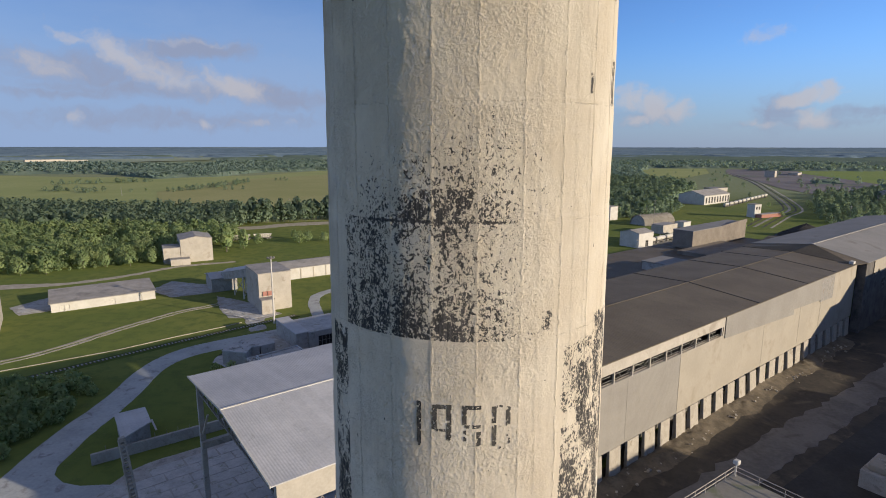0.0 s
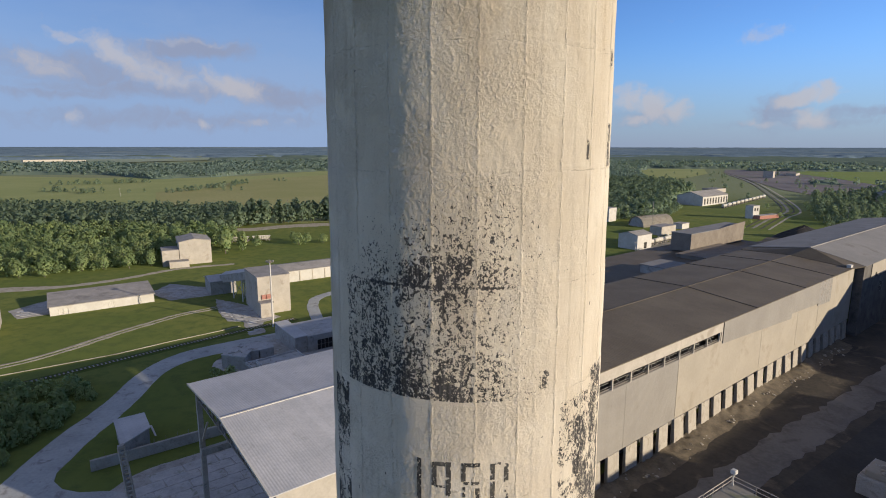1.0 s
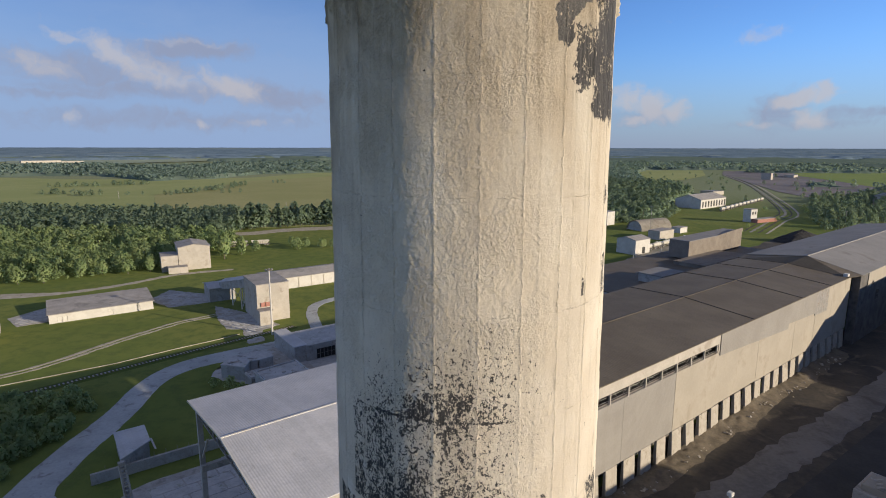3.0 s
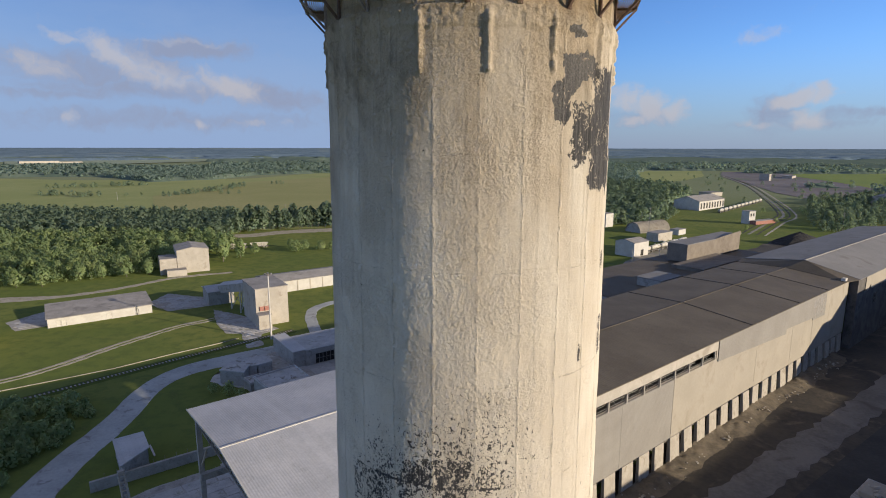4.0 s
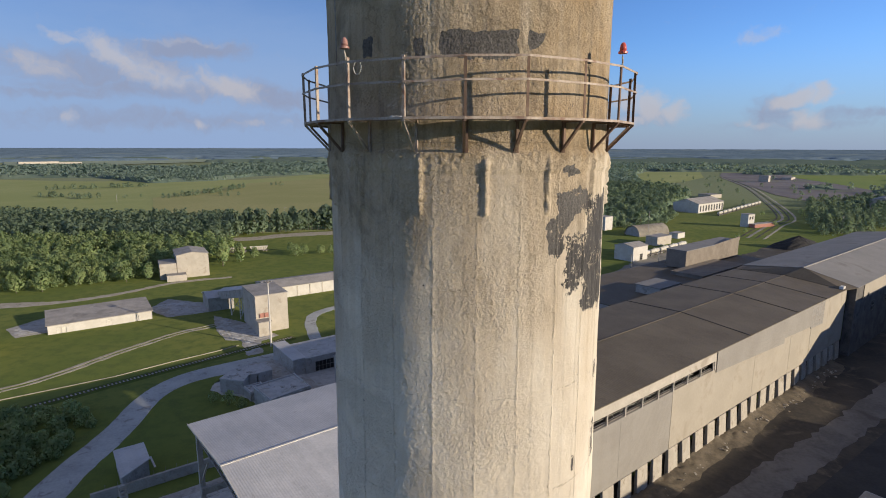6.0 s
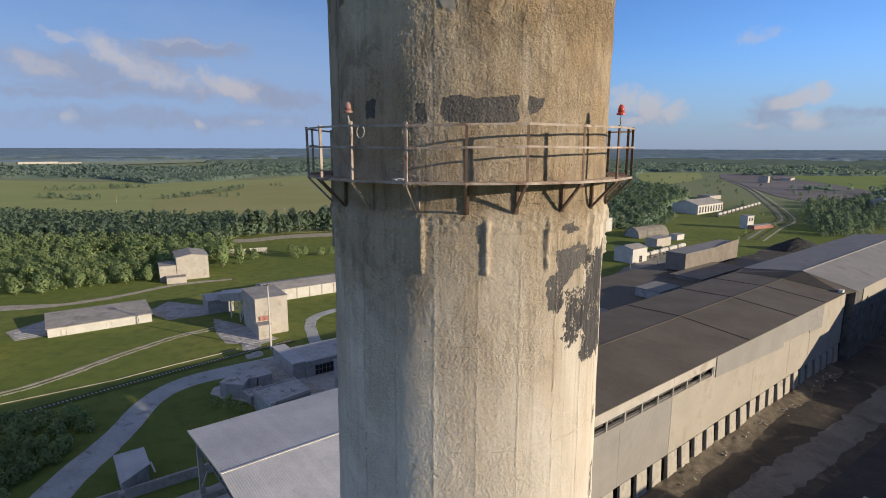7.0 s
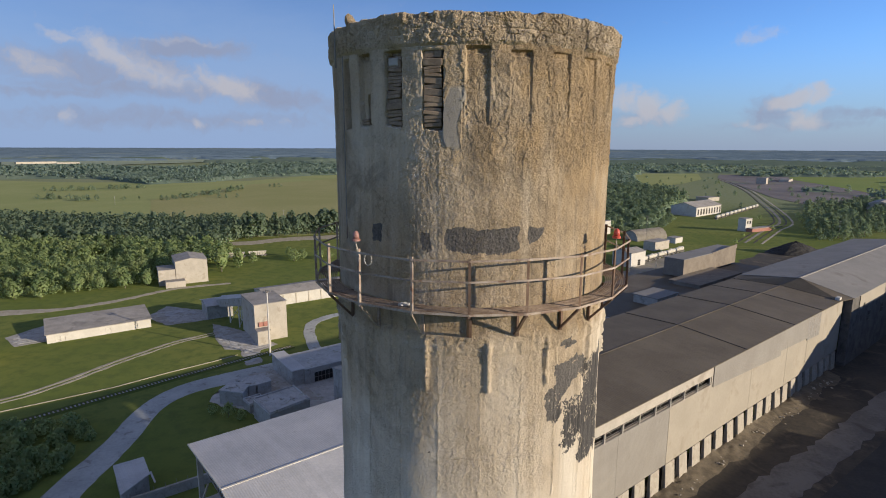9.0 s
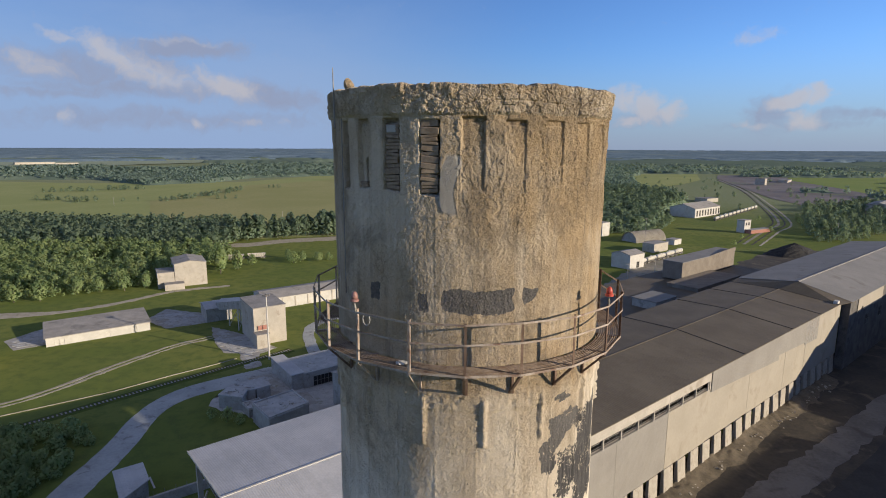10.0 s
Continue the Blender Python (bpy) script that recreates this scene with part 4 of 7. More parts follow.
house("low_shed", (-148.7, 170.5), 37.8, 33.6, 17.5, 3.3, "flat", M_WALL_WHITE, M_ROOF_GREY, "low whitewashed shed with a grey felt roof", "shed", over=0.5, pitch=1.4,
      holes=[(2.5, 4.0, 0.1, 2.2), (18.2, 20.0, 0.1, 2.2), (28.0, 29.0, 0.4, 2.2), (4.2, 5.6, 0.1, 2.2)], pane=M_DOOR_PALE)
house("tower_house", (-146.4, 257.8), 32.0, 15.2, 20, 11.8, "gable", M_WALL_PALE, M_ROOF_GREY, "tall pale plastered tower house", "industrial building", over=0.3, pitch=1.4, ridge="y")
house("annex", (-153.2, 253.5), 32.0, 7.8, 13, 8.0, "flat", M_WALL_PALE, M_ROOF_GREY, "pale side block of the tower house", over=0.1)
house("annex", (-147.5, 249.5), 32.0, 9.0, 5.5, 3.0, "flat", M_WALL_PALE, M_ROOF_GREY, "low pale plinth block before the tower house", over=0.05)
house("edge_house", (-168, 133), 37.8, 24.5, 20, 13.5, "flat", M_WALL_PALE, M_ROOF_GREY, "tall pale warehouse with a flat grey roof", "industrial building", over=0.3)


def lamp_mast():
    root = thing("lamp_mast", pose(-64.9, 162.9, 0), "tall pale floodlight mast with a crown of lamps", "lamp mast")
    bm = bmesh.new()
    tube(bm, [(0, 0, 0), (0, 0, 8), (0, 0, 22.4)], [0.34, 0.28, 0.2], 8)
    part("pole", bm, M_WALL_WHITE, root)
    bm = bmesh.new()
    tube(bm, [(0.9 * math.cos(a), 0.9 * math.sin(a), 22.4) for a in np.linspace(0, 6.283, 13)], 0.06, 5)
    for k in range(4):
        beam(bm, (0, 0, 22.4), (0.9 * math.cos(k * 1.57), 0.9 * math.sin(k * 1.57), 22.4), 0.08)
    part("crown_ring", bm, M_STEEL, root)
    for k in range(4):
        bm = bmesh.new()
        a = k * 1.57 + 0.4
        box(bm, 0.95 * math.cos(a) - 0.3, 0.95 * math.sin(a) - 0.3, 22.4, 0.95 * math.cos(a) + 0.3, 0.95 * math.sin(a) + 0.3, 22.95, 0.06)
        part("lamp", bm, M_STEEL, root)


lamp_mast()

# ruined low blocks in the shade


def ruin(poly, h, label, parapet=0.0, bow=()):
    """A low concrete block on an irregular plan: a wall for each side, a slab roof, perhaps a parapet."""
    c = Vector((sum(p[0] for p in poly) / len(poly), sum(p[1] for p in poly) / len(poly)))
    root = thing("ruined_block", pose(c.x, c.y, 0), label, "ruin", "ruined blocks")
    P = [Vector(p) - c for p in poly]
    for i, (a, b) in enumerate(zip(P, P[1:] + P[:1])):
        d = (b - a).normalized()
        inn = Vector((-d.y, d.x))
        if inn.dot(-(a + b)) < 0:
            inn = -inn
        bm = bmesh.new()
        beam(bm, (*(a + inn * 0.18), h / 2), (*(b + inn * 0.18 - d * 0.36), h / 2), 0.35, h)
        part("wall_panel", bm, M_CONC, root)
        if parapet:
            bm = bmesh.new()
            beam(bm, (*(a + inn * 0.18), h + 0.28 + parapet / 2), (*(b + inn * 0.18 - d * 0.36), h + 0.28 + parapet / 2), 0.3, parapet)
            part("parapet", bm, M_SLAB, root)
    bm = bmesh.new()
    prism(bm, [tuple(p * 1.03) for p in P], h + 0.004, h + 0.26)
    part("roof", bm, M_SLAB, root, "roof slab white with dust")
    rng = random.Random(int(abs(c.x) * 10))
    for _ in range(9):
        bm = bmesh.new()
        p = P[0].lerp(P[len(P) // 2], rng.uniform(0.2, 0.8)) + Vector((rng.uniform(-0.8, 0.8), rng.uniform(-0.8, 0.8)))
        e = Vector((rng.uniform(-1, 1), rng.uniform(-1, 1)))
        w = rng.uniform(0.12, 0.4)
        beam(bm, (*p, h + 0.28 + w / 3), (*(p + e), h + 0.30 + w / 3), w, w * 0.6)
        part("rubble", bm, M_CONC, root)
    return root


ruin([(-66.6, 127.0), (-59.4, 125.6), (-59.8, 130.2), (-65.6, 133.8)], 3.8, "ruined low concrete block, roof covered in dust")
ruin([(-65.4, 134.0), (-59.7, 130.4), (-57.6, 131.6), (-54.6, 134.3), (-58.2, 139.8)], 3.6, "ruined low concrete wing with a bent front")
ruin([(-54.2, 119.5), (-46.9, 111.5), (-39.4, 120.2), (-46.0, 127.9)], 5.0, "grey concrete block with a dusty top and a low parapet", 0.35)
ruin([(-59.2, 125.0), (-56.0, 121.6), (-52.8, 124.8), (-55.8, 128.4)], 2.2, "broken low concrete pit between the blocks", 0.3)
sheet("paved_lot_4", PAVED_LOT_4, M_CONC, "courtyard of cracked concrete slabs among the ruins", "pavement", 0.09, 0.3, 14)
house("ruined_block", (-46.6, 140.6), 128.0, 17.5, 3.8, 5.0, "flat", M_CONC, M_ROOF_LIGHT, "long grey lean-to with an open front", "ruin", over=0.2)
house("ruined_block", (-46.4, 140.2), 38.0, 26.0, 14, 4.8, "flat", M_CONC, M_SLAB, "dusty flat-roofed workshop with openings", "ruin", over=0.2, holes=[(3, 9, 0.1, 3.2), (12, 17, 0.1, 3.2)])


def hut_and_wall():
    root = thing("gate_hut", pose(-65.4, 80.4, 0, 0, 0, 38.5), "small hut with a pale sheet roof, one corner cut off", "hut")
    plan = [(0, 0), (5.8, 4.6), (5.8, 12.4), (0, 12.4)]
    bm = bmesh.new()
    prism(bm, [(0.3 + x * 0.9, 0.4 + y * 0.95) for x, y in plan], 0, 3.75)
    part("wall_body", bm, M_CONC, root)
    bm = bmesh.new()
    prism(bm, plan, 3.8, 4.0)
    part("roof", bm, M_ROOF_LIGHT, root)
    bm = bmesh.new()
    beam(bm, (6.0, 5.5, 3.9), (6.4, 3.0, 2.6), 0.35, 0.1)
    part("loose_sheet", bm, M_ROOF_LIGHT, root, "loose roofing sheet hanging from the eave")
    root = thing("retaining_wall", pose(-68, 79.5, 0, 0, 0, 38.0), "long grey concrete retaining wall with iron pickets", "wall")
    bm = bmesh.new()
    box(bm, -2.5, -0.3, 0, 34, 0.3, 2.2, 0.03)
    part("wall_body", bm, M_CONC, root)
    for i in range(16):
        bm = bmesh.new()
        beam(bm, (i * 2.1, 0, 2.2), (i * 2.1, 0, 3.2), 0.06)
        part("picket", bm, M_STEEL, root)


hut_and_wall()


def lattice_column():
    """Free-standing crane-runway column with an open lattice foot."""
    root = thing("lattice_column", pose(-52.4, 63.6, 0, 0, -4, 39.86), "tall weathered concrete crane column with a lattice web", "column")
    for x, y in ((-0.5, -0.3), (0.5, -0.3), (0.5, 0.3), (-0.5, 0.3)):
        bm = bmesh.new()
        beam(bm, (x, y, 0), (x * 0.75, y * 0.8, 14.2), 0.26)
        part("chord", bm, M_CONC, root)
    for k in range(18):
        bm = bmesh.new()
        z = 0.6 + k * 0.75
        box(bm, -0.56, -0.4, z, 0.56, 0.4, z + 0.28, 0.03)
        part("web_plate", bm, M_WALL_PALE if k < 9 else M_CONC, root)
    bm = bmesh.new()
    box(bm, -0.45, -0.35, 13.9, 0.45, 0.35, 14.6, 0.05)
    part("cap", bm, M_CONC, root)


lattice_column()


def railed_block():
    """Square tower block whose roof has a pipe railing and a lamp."""
    c, ang, top = Vector((29.9, 43.9)), 37.6, 23.1
    ux, uy = Vector((math.cos(radians(ang)), math.sin(radians(ang)))), Vector((math.sin(radians(ang)), -math.cos(radians(ang))))
    o = c - ux * 16 + uy * 22
    root = house("railed_tower", (o.x, o.y), ang, 16, 22, top - 0.2, "flat", M_WALL_PALE, M_YARD_PALE, "concrete tower block with a railed flat roof", "industrial building", over=0.0)
    for i in range(9):
        for x, y in ((0.15 + i * 1.96, 21.85), (15.85, 21.85 - i * 2.6)):
            bm = bmesh.new()
            beam(bm, (x, y, top - 0.1), (x, y, top + 1.05), 0.06)
            part("rail_post", bm, M_STEEL, root)
    for z in (0.5, 1.0):
        for p, q in (((0.15, 21.85), (15.85, 21.85)), ((15.85, 21.85), (15.85, 0.4))):
            bm = bmesh.new()
            beam(bm, (*p, top + z), (*q, top + z), 0.06)
            part("guard_rail", bm, M_WALL_PALE, root)
    bm = bmesh.new()
    beam(bm, (15.6, 21.6, top), (15.6, 21.6, top + 1.5), 0.1)
    box(bm, 15.3, 21.3, top + 1.45, 15.95, 21.9, top + 1.95, 0.08)
    part("floodlight", bm, M_WALL_WHITE, root)


railed_block()


def yard_ruin():
    """Broken block at the far side of the yard."""
    root = thing("broken_block", pose(70.4, 76.2, 0, 0, 0, 38.4), "broken dusty concrete block with debris on top", "ruin")
    bm = bmesh.new()
    box(bm, 0, -6, 0, 9, 2, 3.4, 0.1)
    part("lower_block", bm, M_CONC, root)
    bm = bmesh.new()
    box(bm, 0.8, -4, 3.4, 6.5, 1.2, 4.6, 0.15)
    part("upper_block", bm, M_WALL_HALL, root)
    rng = random.Random(9)
    for i in range(14):
        bm = bmesh.new()
        x, y, s = rng.uniform(1, 6), rng.uniform(-3.5, 0.8), rng.uniform(0.15, 0.5)
        beam(bm, (x, y, 4.7), (x + rng.uniform(-1, 1), y + rng.uniform(-1, 1), 4.75 + s), s, s * 0.5)
        part("rubble", bm, M_WALL_PALE, root)


yard_ruin()


def boundary_blocks():
    """Blocks of the plant that stand outside the view and shade the yards."""
    house("plant_block", HB(-50, -150), 40.9, 90, 60, 24.6, "flat", M_WALL_HALL, M_ROOF_DARK, "plain dusty plant building across the yard", "industrial building")
    house("plant_block", HB(41, -150), 40.9, 48, 60, 21.2, "flat", M_WALL_HALL, M_ROOF_DARK, "lower plain plant building across the yard", "industrial building")
    house("plant_block", HB(90, -150), 40.9, 21, 60, 19.4, "flat", M_WALL_HALL, M_ROOF_DARK, "lower plain plant building across the yard", "industrial building")
    house("plant_block", HB(95, -75), 40.9, 9.5, 38, 14.3, "flat", M_WALL_HALL, M_ROOF_DARK, "low plain plant block across the yard", "industrial building")
    house("plant_block", HB(105, -75), 40.9, 18.5, 38, 21.5, "flat", M_WALL_HALL, M_ROOF_DARK, "plain plant block across the yard", "industrial building")
    house("plant_block", HB(124, -75), 40.9, 90, 38, 27.3, "flat", M_WALL_HALL, M_ROOF_DARK, "plain tall plant building across the yard", "industrial building")


boundary_blocks()

# beyond the hall: sheds, wagons and houses


def barrel_hangar():
    root = thing("hangar", pose(130, 411, 0, 0, 0, 32), "grey barrel-vaulted hangar with an open end", "hangar")
    bm = bmesh.new()
    n, L, R0 = 14, 34.0, 7.5
    rows = [[bm.verts.new((x, -R0 * math.cos(math.pi * i / n), R0 * 1.05 * math.sin(math.pi * i / n))) for i in range(n + 1)] for x in np.linspace(0, L, 9)]
    for A, B in zip(rows, rows[1:]):
        for i in range(n):
            bm.faces.new((A[i], B[i], B[i + 1], A[i + 1]))
    bmesh.ops.solidify(bm, geom=bm.faces[:], thickness=0.3)
    part("vault", bm, M_WALL_PALE, root)
    bm = bmesh.new()
    f = [bm.verts.new((1.0, -R0 * 0.97 * math.cos(math.pi * i / n), R0 * math.sin(math.pi * i / n))) for i in range(n + 1)]
    g = [bm.verts.new(v.co + Vector((0.3, 0, 0))) for v in f]
    bm.faces.new(f)
    bm.faces.new(g[::-1])
    part("end_wall", bm, M_CONC, root)


barrel_hangar()
house("white_house", (101, 311), 40.0, 15, 13, 8.5, "gable", M_WALL_WHITE, M_ROOF_GREY, "white gabled plant house", over=0.3, pitch=1.6, holes=[(7, 10, 0.2, 4)])
house("plant_shed", (104, 331), 40.0, 15, 10, 5, "flat", M_WALL_PALE, M_ROOF_GREY, "small pale shed beside the wagons", "shed", over=0.2)
house("plant_shed", (134, 366), 40.0, 18, 9, 6, "flat", M_WALL_PALE, M_ROOF_GREY, "pale shed with a flat roof", "shed", over=0.2)
house("plant_shed", (160, 398), 40.0, 10, 7, 4, "flat", M_WALL_WHITE, M_ROOF_GREY, "small white shed on the grass", "shed", over=0.2)
house("far_works", (243, 563), 40.9, 55, 28, 9.5, "gable", M_WALL_WHITE, M_ROOF_GREY, "distant long pale works with pilastered wall", "factory hall", over=0.6, pitch=4.5, holes=[(x, x + 3.0, 1.5, 7.5) for x in range(3, 54, 6)])
house("far_works", (470, 600), 46.0, 60, 24, 10, "gable", M_WALL_PALE, M_ROOF_GREY, "distant pale works with tall pilasters behind trees", "factory hall", over=0.5, pitch=3.0, holes=[(x, x + 3.4, 1.2, 8.0) for x in range(3, 56, 7)])
house("signal_house", (243, 462), 30.0, 8.5, 7, 11, "flat", M_WALL_WHITE, M_ROOF_GREY, "white signal house by the road", "house", over=0.4, holes=[(1.5, 3.5, 6.5, 9), (5, 7, 6.5, 9)])
house("red_shed", (247, 458), 30.0, 27, 6, 3.0, "flat", M_RED, M_ROOF_GREY, "long red-walled low shed", "shed", over=0.3)
house("white_house", (116, 437), 40.0, 10, 10, 11, "flat", M_WALL_WHITE, M_ROOF_GREY, "white block beside the wood", over=0.2)
for i, (x, y, l, h) in enumerate(((330, 735, 26, 5), (600, 1100, 11, 13), (690, 1180, 60, 5), (900, 1150, 60, 7), (800, 1010, 40, 6), (-1600, 1935, 125, 11), (-1490, 1990, 70, 9), (330, 1500, 60, 9))):
    house("far_building", (x, y), 35 + 9 * (i % 3), l, 18, h, "flat", M_WALL_PALE, M_ROOF_MID, "distant pale industrial building among trees", over=0.3, group="far buildings")


def tank_wagon():
    root = thing("tank_wagon", Matrix(), "pale grey railway tank wagon on the siding", "railway wagon", "wagons on the siding")
    bm = bmesh.new()
    prof = [(-5.6, 0.2), (-5.4, 1.0), (-5.0, 1.35), (5.0, 1.35), (5.4, 1.0), (5.6, 0.2)]
    rings = [[bm.verts.new((x, r * math.cos(k * math.pi / 6), 2.7 + r * math.sin(k * math.pi / 6))) for k in range(12)] for x, r in prof]
    for A, B in zip(rings, rings[1:]):
        for k in range(12):
            bm.faces.new((A[k], A[(k + 1) % 12], B[(k + 1) % 12], B[k]))
    bm.faces.new(rings[0][::-1])
    bm.faces.new(rings[-1])
    bmesh.ops.recalc_face_normals(bm, faces=bm.faces)
    part("tank", bm, M_TANK, root, smooth=True)
    bm = bmesh.new()
    tube(bm, [(0, 0, 3.9), (0, 0, 4.5)], 0.6, 10)
    part("dome", bm, M_TANK, root)
    bm = bmesh.new()
    box(bm, -6, -1.3, 0.9, 6, 1.3, 1.35)
    part("frame", bm, M_CONC_DARK, root)
    for x in (-4.6, -2.8, 2.8, 4.6):
        bm = bmesh.new()
        tube(bm, [(x, -0.9, 0.48), (x, 0.9, 0.48)], 0.48, 10)
        part("wheelset", bm, M_STEEL, root)
    return root


wagon = tank_wagon()
wagon.matrix_world = pose(112, 325, 0, 0, 0, 44.5)
for i in range(1, 5):
    copy_thing(wagon, pose(112 + 9.1 * i, 325 + 9.0 * i, 0, 0, 0, 44.5))
for i in range(11):
    copy_thing(wagon, pose(258.0 + 9.6 * i, 547 + 11.2 * i, 0, 0, 0, 49.4))


def hopper_wagon():
    root = thing("hopper_wagon", Matrix(), "dusty pale open hopper wagon by the wood", "railway wagon", "hopper wagons")
    bm = bmesh.new()
    v = [bm.verts.new(q) for q in ((-4.2, -1.2, 1.2), (4.2, -1.2, 1.2), (4.2, 1.2, 1.2), (-4.2, 1.2, 1.2), (-5.6, -1.45, 3.3), (5.6, -1.45, 3.3), (5.6, 1.45, 3.3), (-5.6, 1.45, 3.3), (-5.4, -1.3, 3.3), (5.4, -1.3, 3.3), (5.4, 1.3, 3.3), (-5.4, 1.3, 3.3), (-4.1, -1.05, 1.5), (4.1, -1.05, 1.5), (4.1, 1.05, 1.5), (-4.1, 1.05, 1.5))]
    for f4 in ((3, 2, 1, 0), (0, 1, 5, 4), (1, 2, 6, 5), (2, 3, 7, 6), (3, 0, 4, 7), (4, 5, 9, 8), (5, 6, 10, 9), (6, 7, 11, 10), (7, 4, 8, 11), (8, 9, 13, 12), (9, 10, 14, 13), (10, 11, 15, 14), (11, 8, 12, 15), (12, 13, 14, 15)):
        bm.faces.new([v[k] for k in f4])
    part("hopper", bm, M_TANK, root)
    for i in range(7):
        bm = bmesh.new()
        x = -4.2 + i * 1.4
        beam(bm, (x, -1.24, 1.2), (x, -1.52, 3.25), 0.16, 0.12)
        part("rib", bm, M_RUSTY_STEEL, root)
    bm = bmesh.new()
    box(bm, -5.9, -1.2, 0.85, 5.9, 1.2, 1.18)
    part("frame", bm, M_CONC_DARK, root)
    for x in (-4.6, -2.9, 2.9, 4.6):
        bm = bmesh.new()
        tube(bm, [(x, -0.9, 0.48), (x, 0.9, 0.48)], 0.48, 10)
        part("wheelset", bm, M_STEEL, root)
    return root


hopper = hopper_wagon()
hopper.matrix_world = pose(-144.2, 328.4, 0, 0, 0, 18)
copy_thing(hopper, pose(-132.2, 333.6, 0, 0, 0, 22))



def pole(x, y, h, label):
    root = thing("utility_pole", pose(x, y, 0), label, "utility pole", "utility poles")
    bm = bmesh.new()
    tube(bm, [(0, 0, 0), (0, 0, h)], [0.2, 0.12], 6)
    part("pole", bm, M_CONC, root)
    bm = bmesh.new()
    beam(bm, (-1.1, 0, h - 0.6), (1.1, 0, h - 0.6), 0.14)
    part("crossarm", bm, M_CONC, root)


for x, y, h in ((134, 386, 22), (60, 250, 12), (88, 272, 12), (112, 300, 10), (300, 430, 14), (330, 455, 12), (-175, 520, 9), (-420, 640, 10)):
    pole(x, y, h, "grey concrete utility pole")


def heap(x, y, r, h, mat, label, seed):
    bm = bmesh.new()
    rng = random.Random(seed)
    rings = []
    n = 28
    for k in range(9):
        s = k / 8
        rings.append([bm.verts.new((x + r * (1 - s) * math.cos(a) * (1 + 0.12 * math.sin(3 * a + seed)) + rng.uniform(-0.4, 0.4), y + r * (1 - s) * 0.6 * math.sin(a) + rng.uniform(-0.4, 0.4),
                                     h * s ** 0.8 + rng.uniform(-0.2, 0.2) * (k > 0) - 0.05 * (k == 0))) for a in np.linspace(0, 2 * math.pi, n + 1)[:-1]])
    for A, B in zip(rings, rings[1:]):
        for k in range(n):
            bm.faces.new((A[k], A[(k + 1) % n], B[(k + 1) % n], B[k]))
    bm.faces.new(rings[-1])
    ob = part("heap", bm, mat)
    return tagged(ob, label, "heap")


heap(227, 363, 18, 8.5, M_COAL, "black heap of coal behind the halls", 1)

# ---------------------------------------------------------------- chimney
# Angles run in degrees from the camera's side (-y) towards +x.
SLOTS = [(-68.0, 2.6, 72.03, 70.7, 0.12, 0.1), (-53.5, 2.1, 72.04, 70.66, 0.13, 0.12), (-41.9, 2.9, 72.06, 70.72, 0.09, 0.12), (-28.4, 3.2, 72.06, 70.70, 0.24, 0.22), (-13.9, 3.35, 72.02, 70.64, 0.22, 0.2),
         (0.9, 3.8, 72.07, 70.70, 0.06, 0.03), (15.4, 3.6, 72.02, 70.64, 0.045, 0.015), (30.3, 3.7, 72.02, 70.66, 0.042, 0.012), (44.9, 3.6, 72.0, 70.78, 0.042, 0.012), (60.0, 3.6, 71.98, 70.80, 0.042, 0.012)]
SLOTS += [(75.0 + 14.5 * i, 3.5, 72.0, 70.7, 0.12, 0.02) for i in range(14)]
DRIPS = [-85, -62.5, -40, -16, 6.1, 28.5, 52, 75, 97]
LIFTS = [50.85, 53.05, 55.17, 57.45, 59.62, 61.9, 64.1]
STAVES = [-49.3, -42.7, 24.4, 39.3, 46.0]


def cells(u, v, seed):
    """Broken-stone pattern: a random height for each cell and the distance to its edge."""
    tab = np.random.RandomState(seed).rand(3, 64, 64)
    iu, iv = np.floor(u).astype(int), np.floor(v).astype(int)
    d1, d2, h = np.full(u.shape, 9.0), np.full(u.shape, 9.0), np.zeros(u.shape)
    for a in (-1, 0, 1):
        for b in (-1, 0, 1):
            i, j = (iu + a) % 64, (iv + b) % 64
            d = np.hypot(iu + a + tab[0, i, j] - u, iv + b + tab[1, i, j] - v)
            near = d < d1
            d2 = np.where(near, d1, np.minimum(d2, d))
            h = np.where(near, tab[2, i, j], h)
            d1 = np.minimum(d1, d)
    return h, d2 - d1


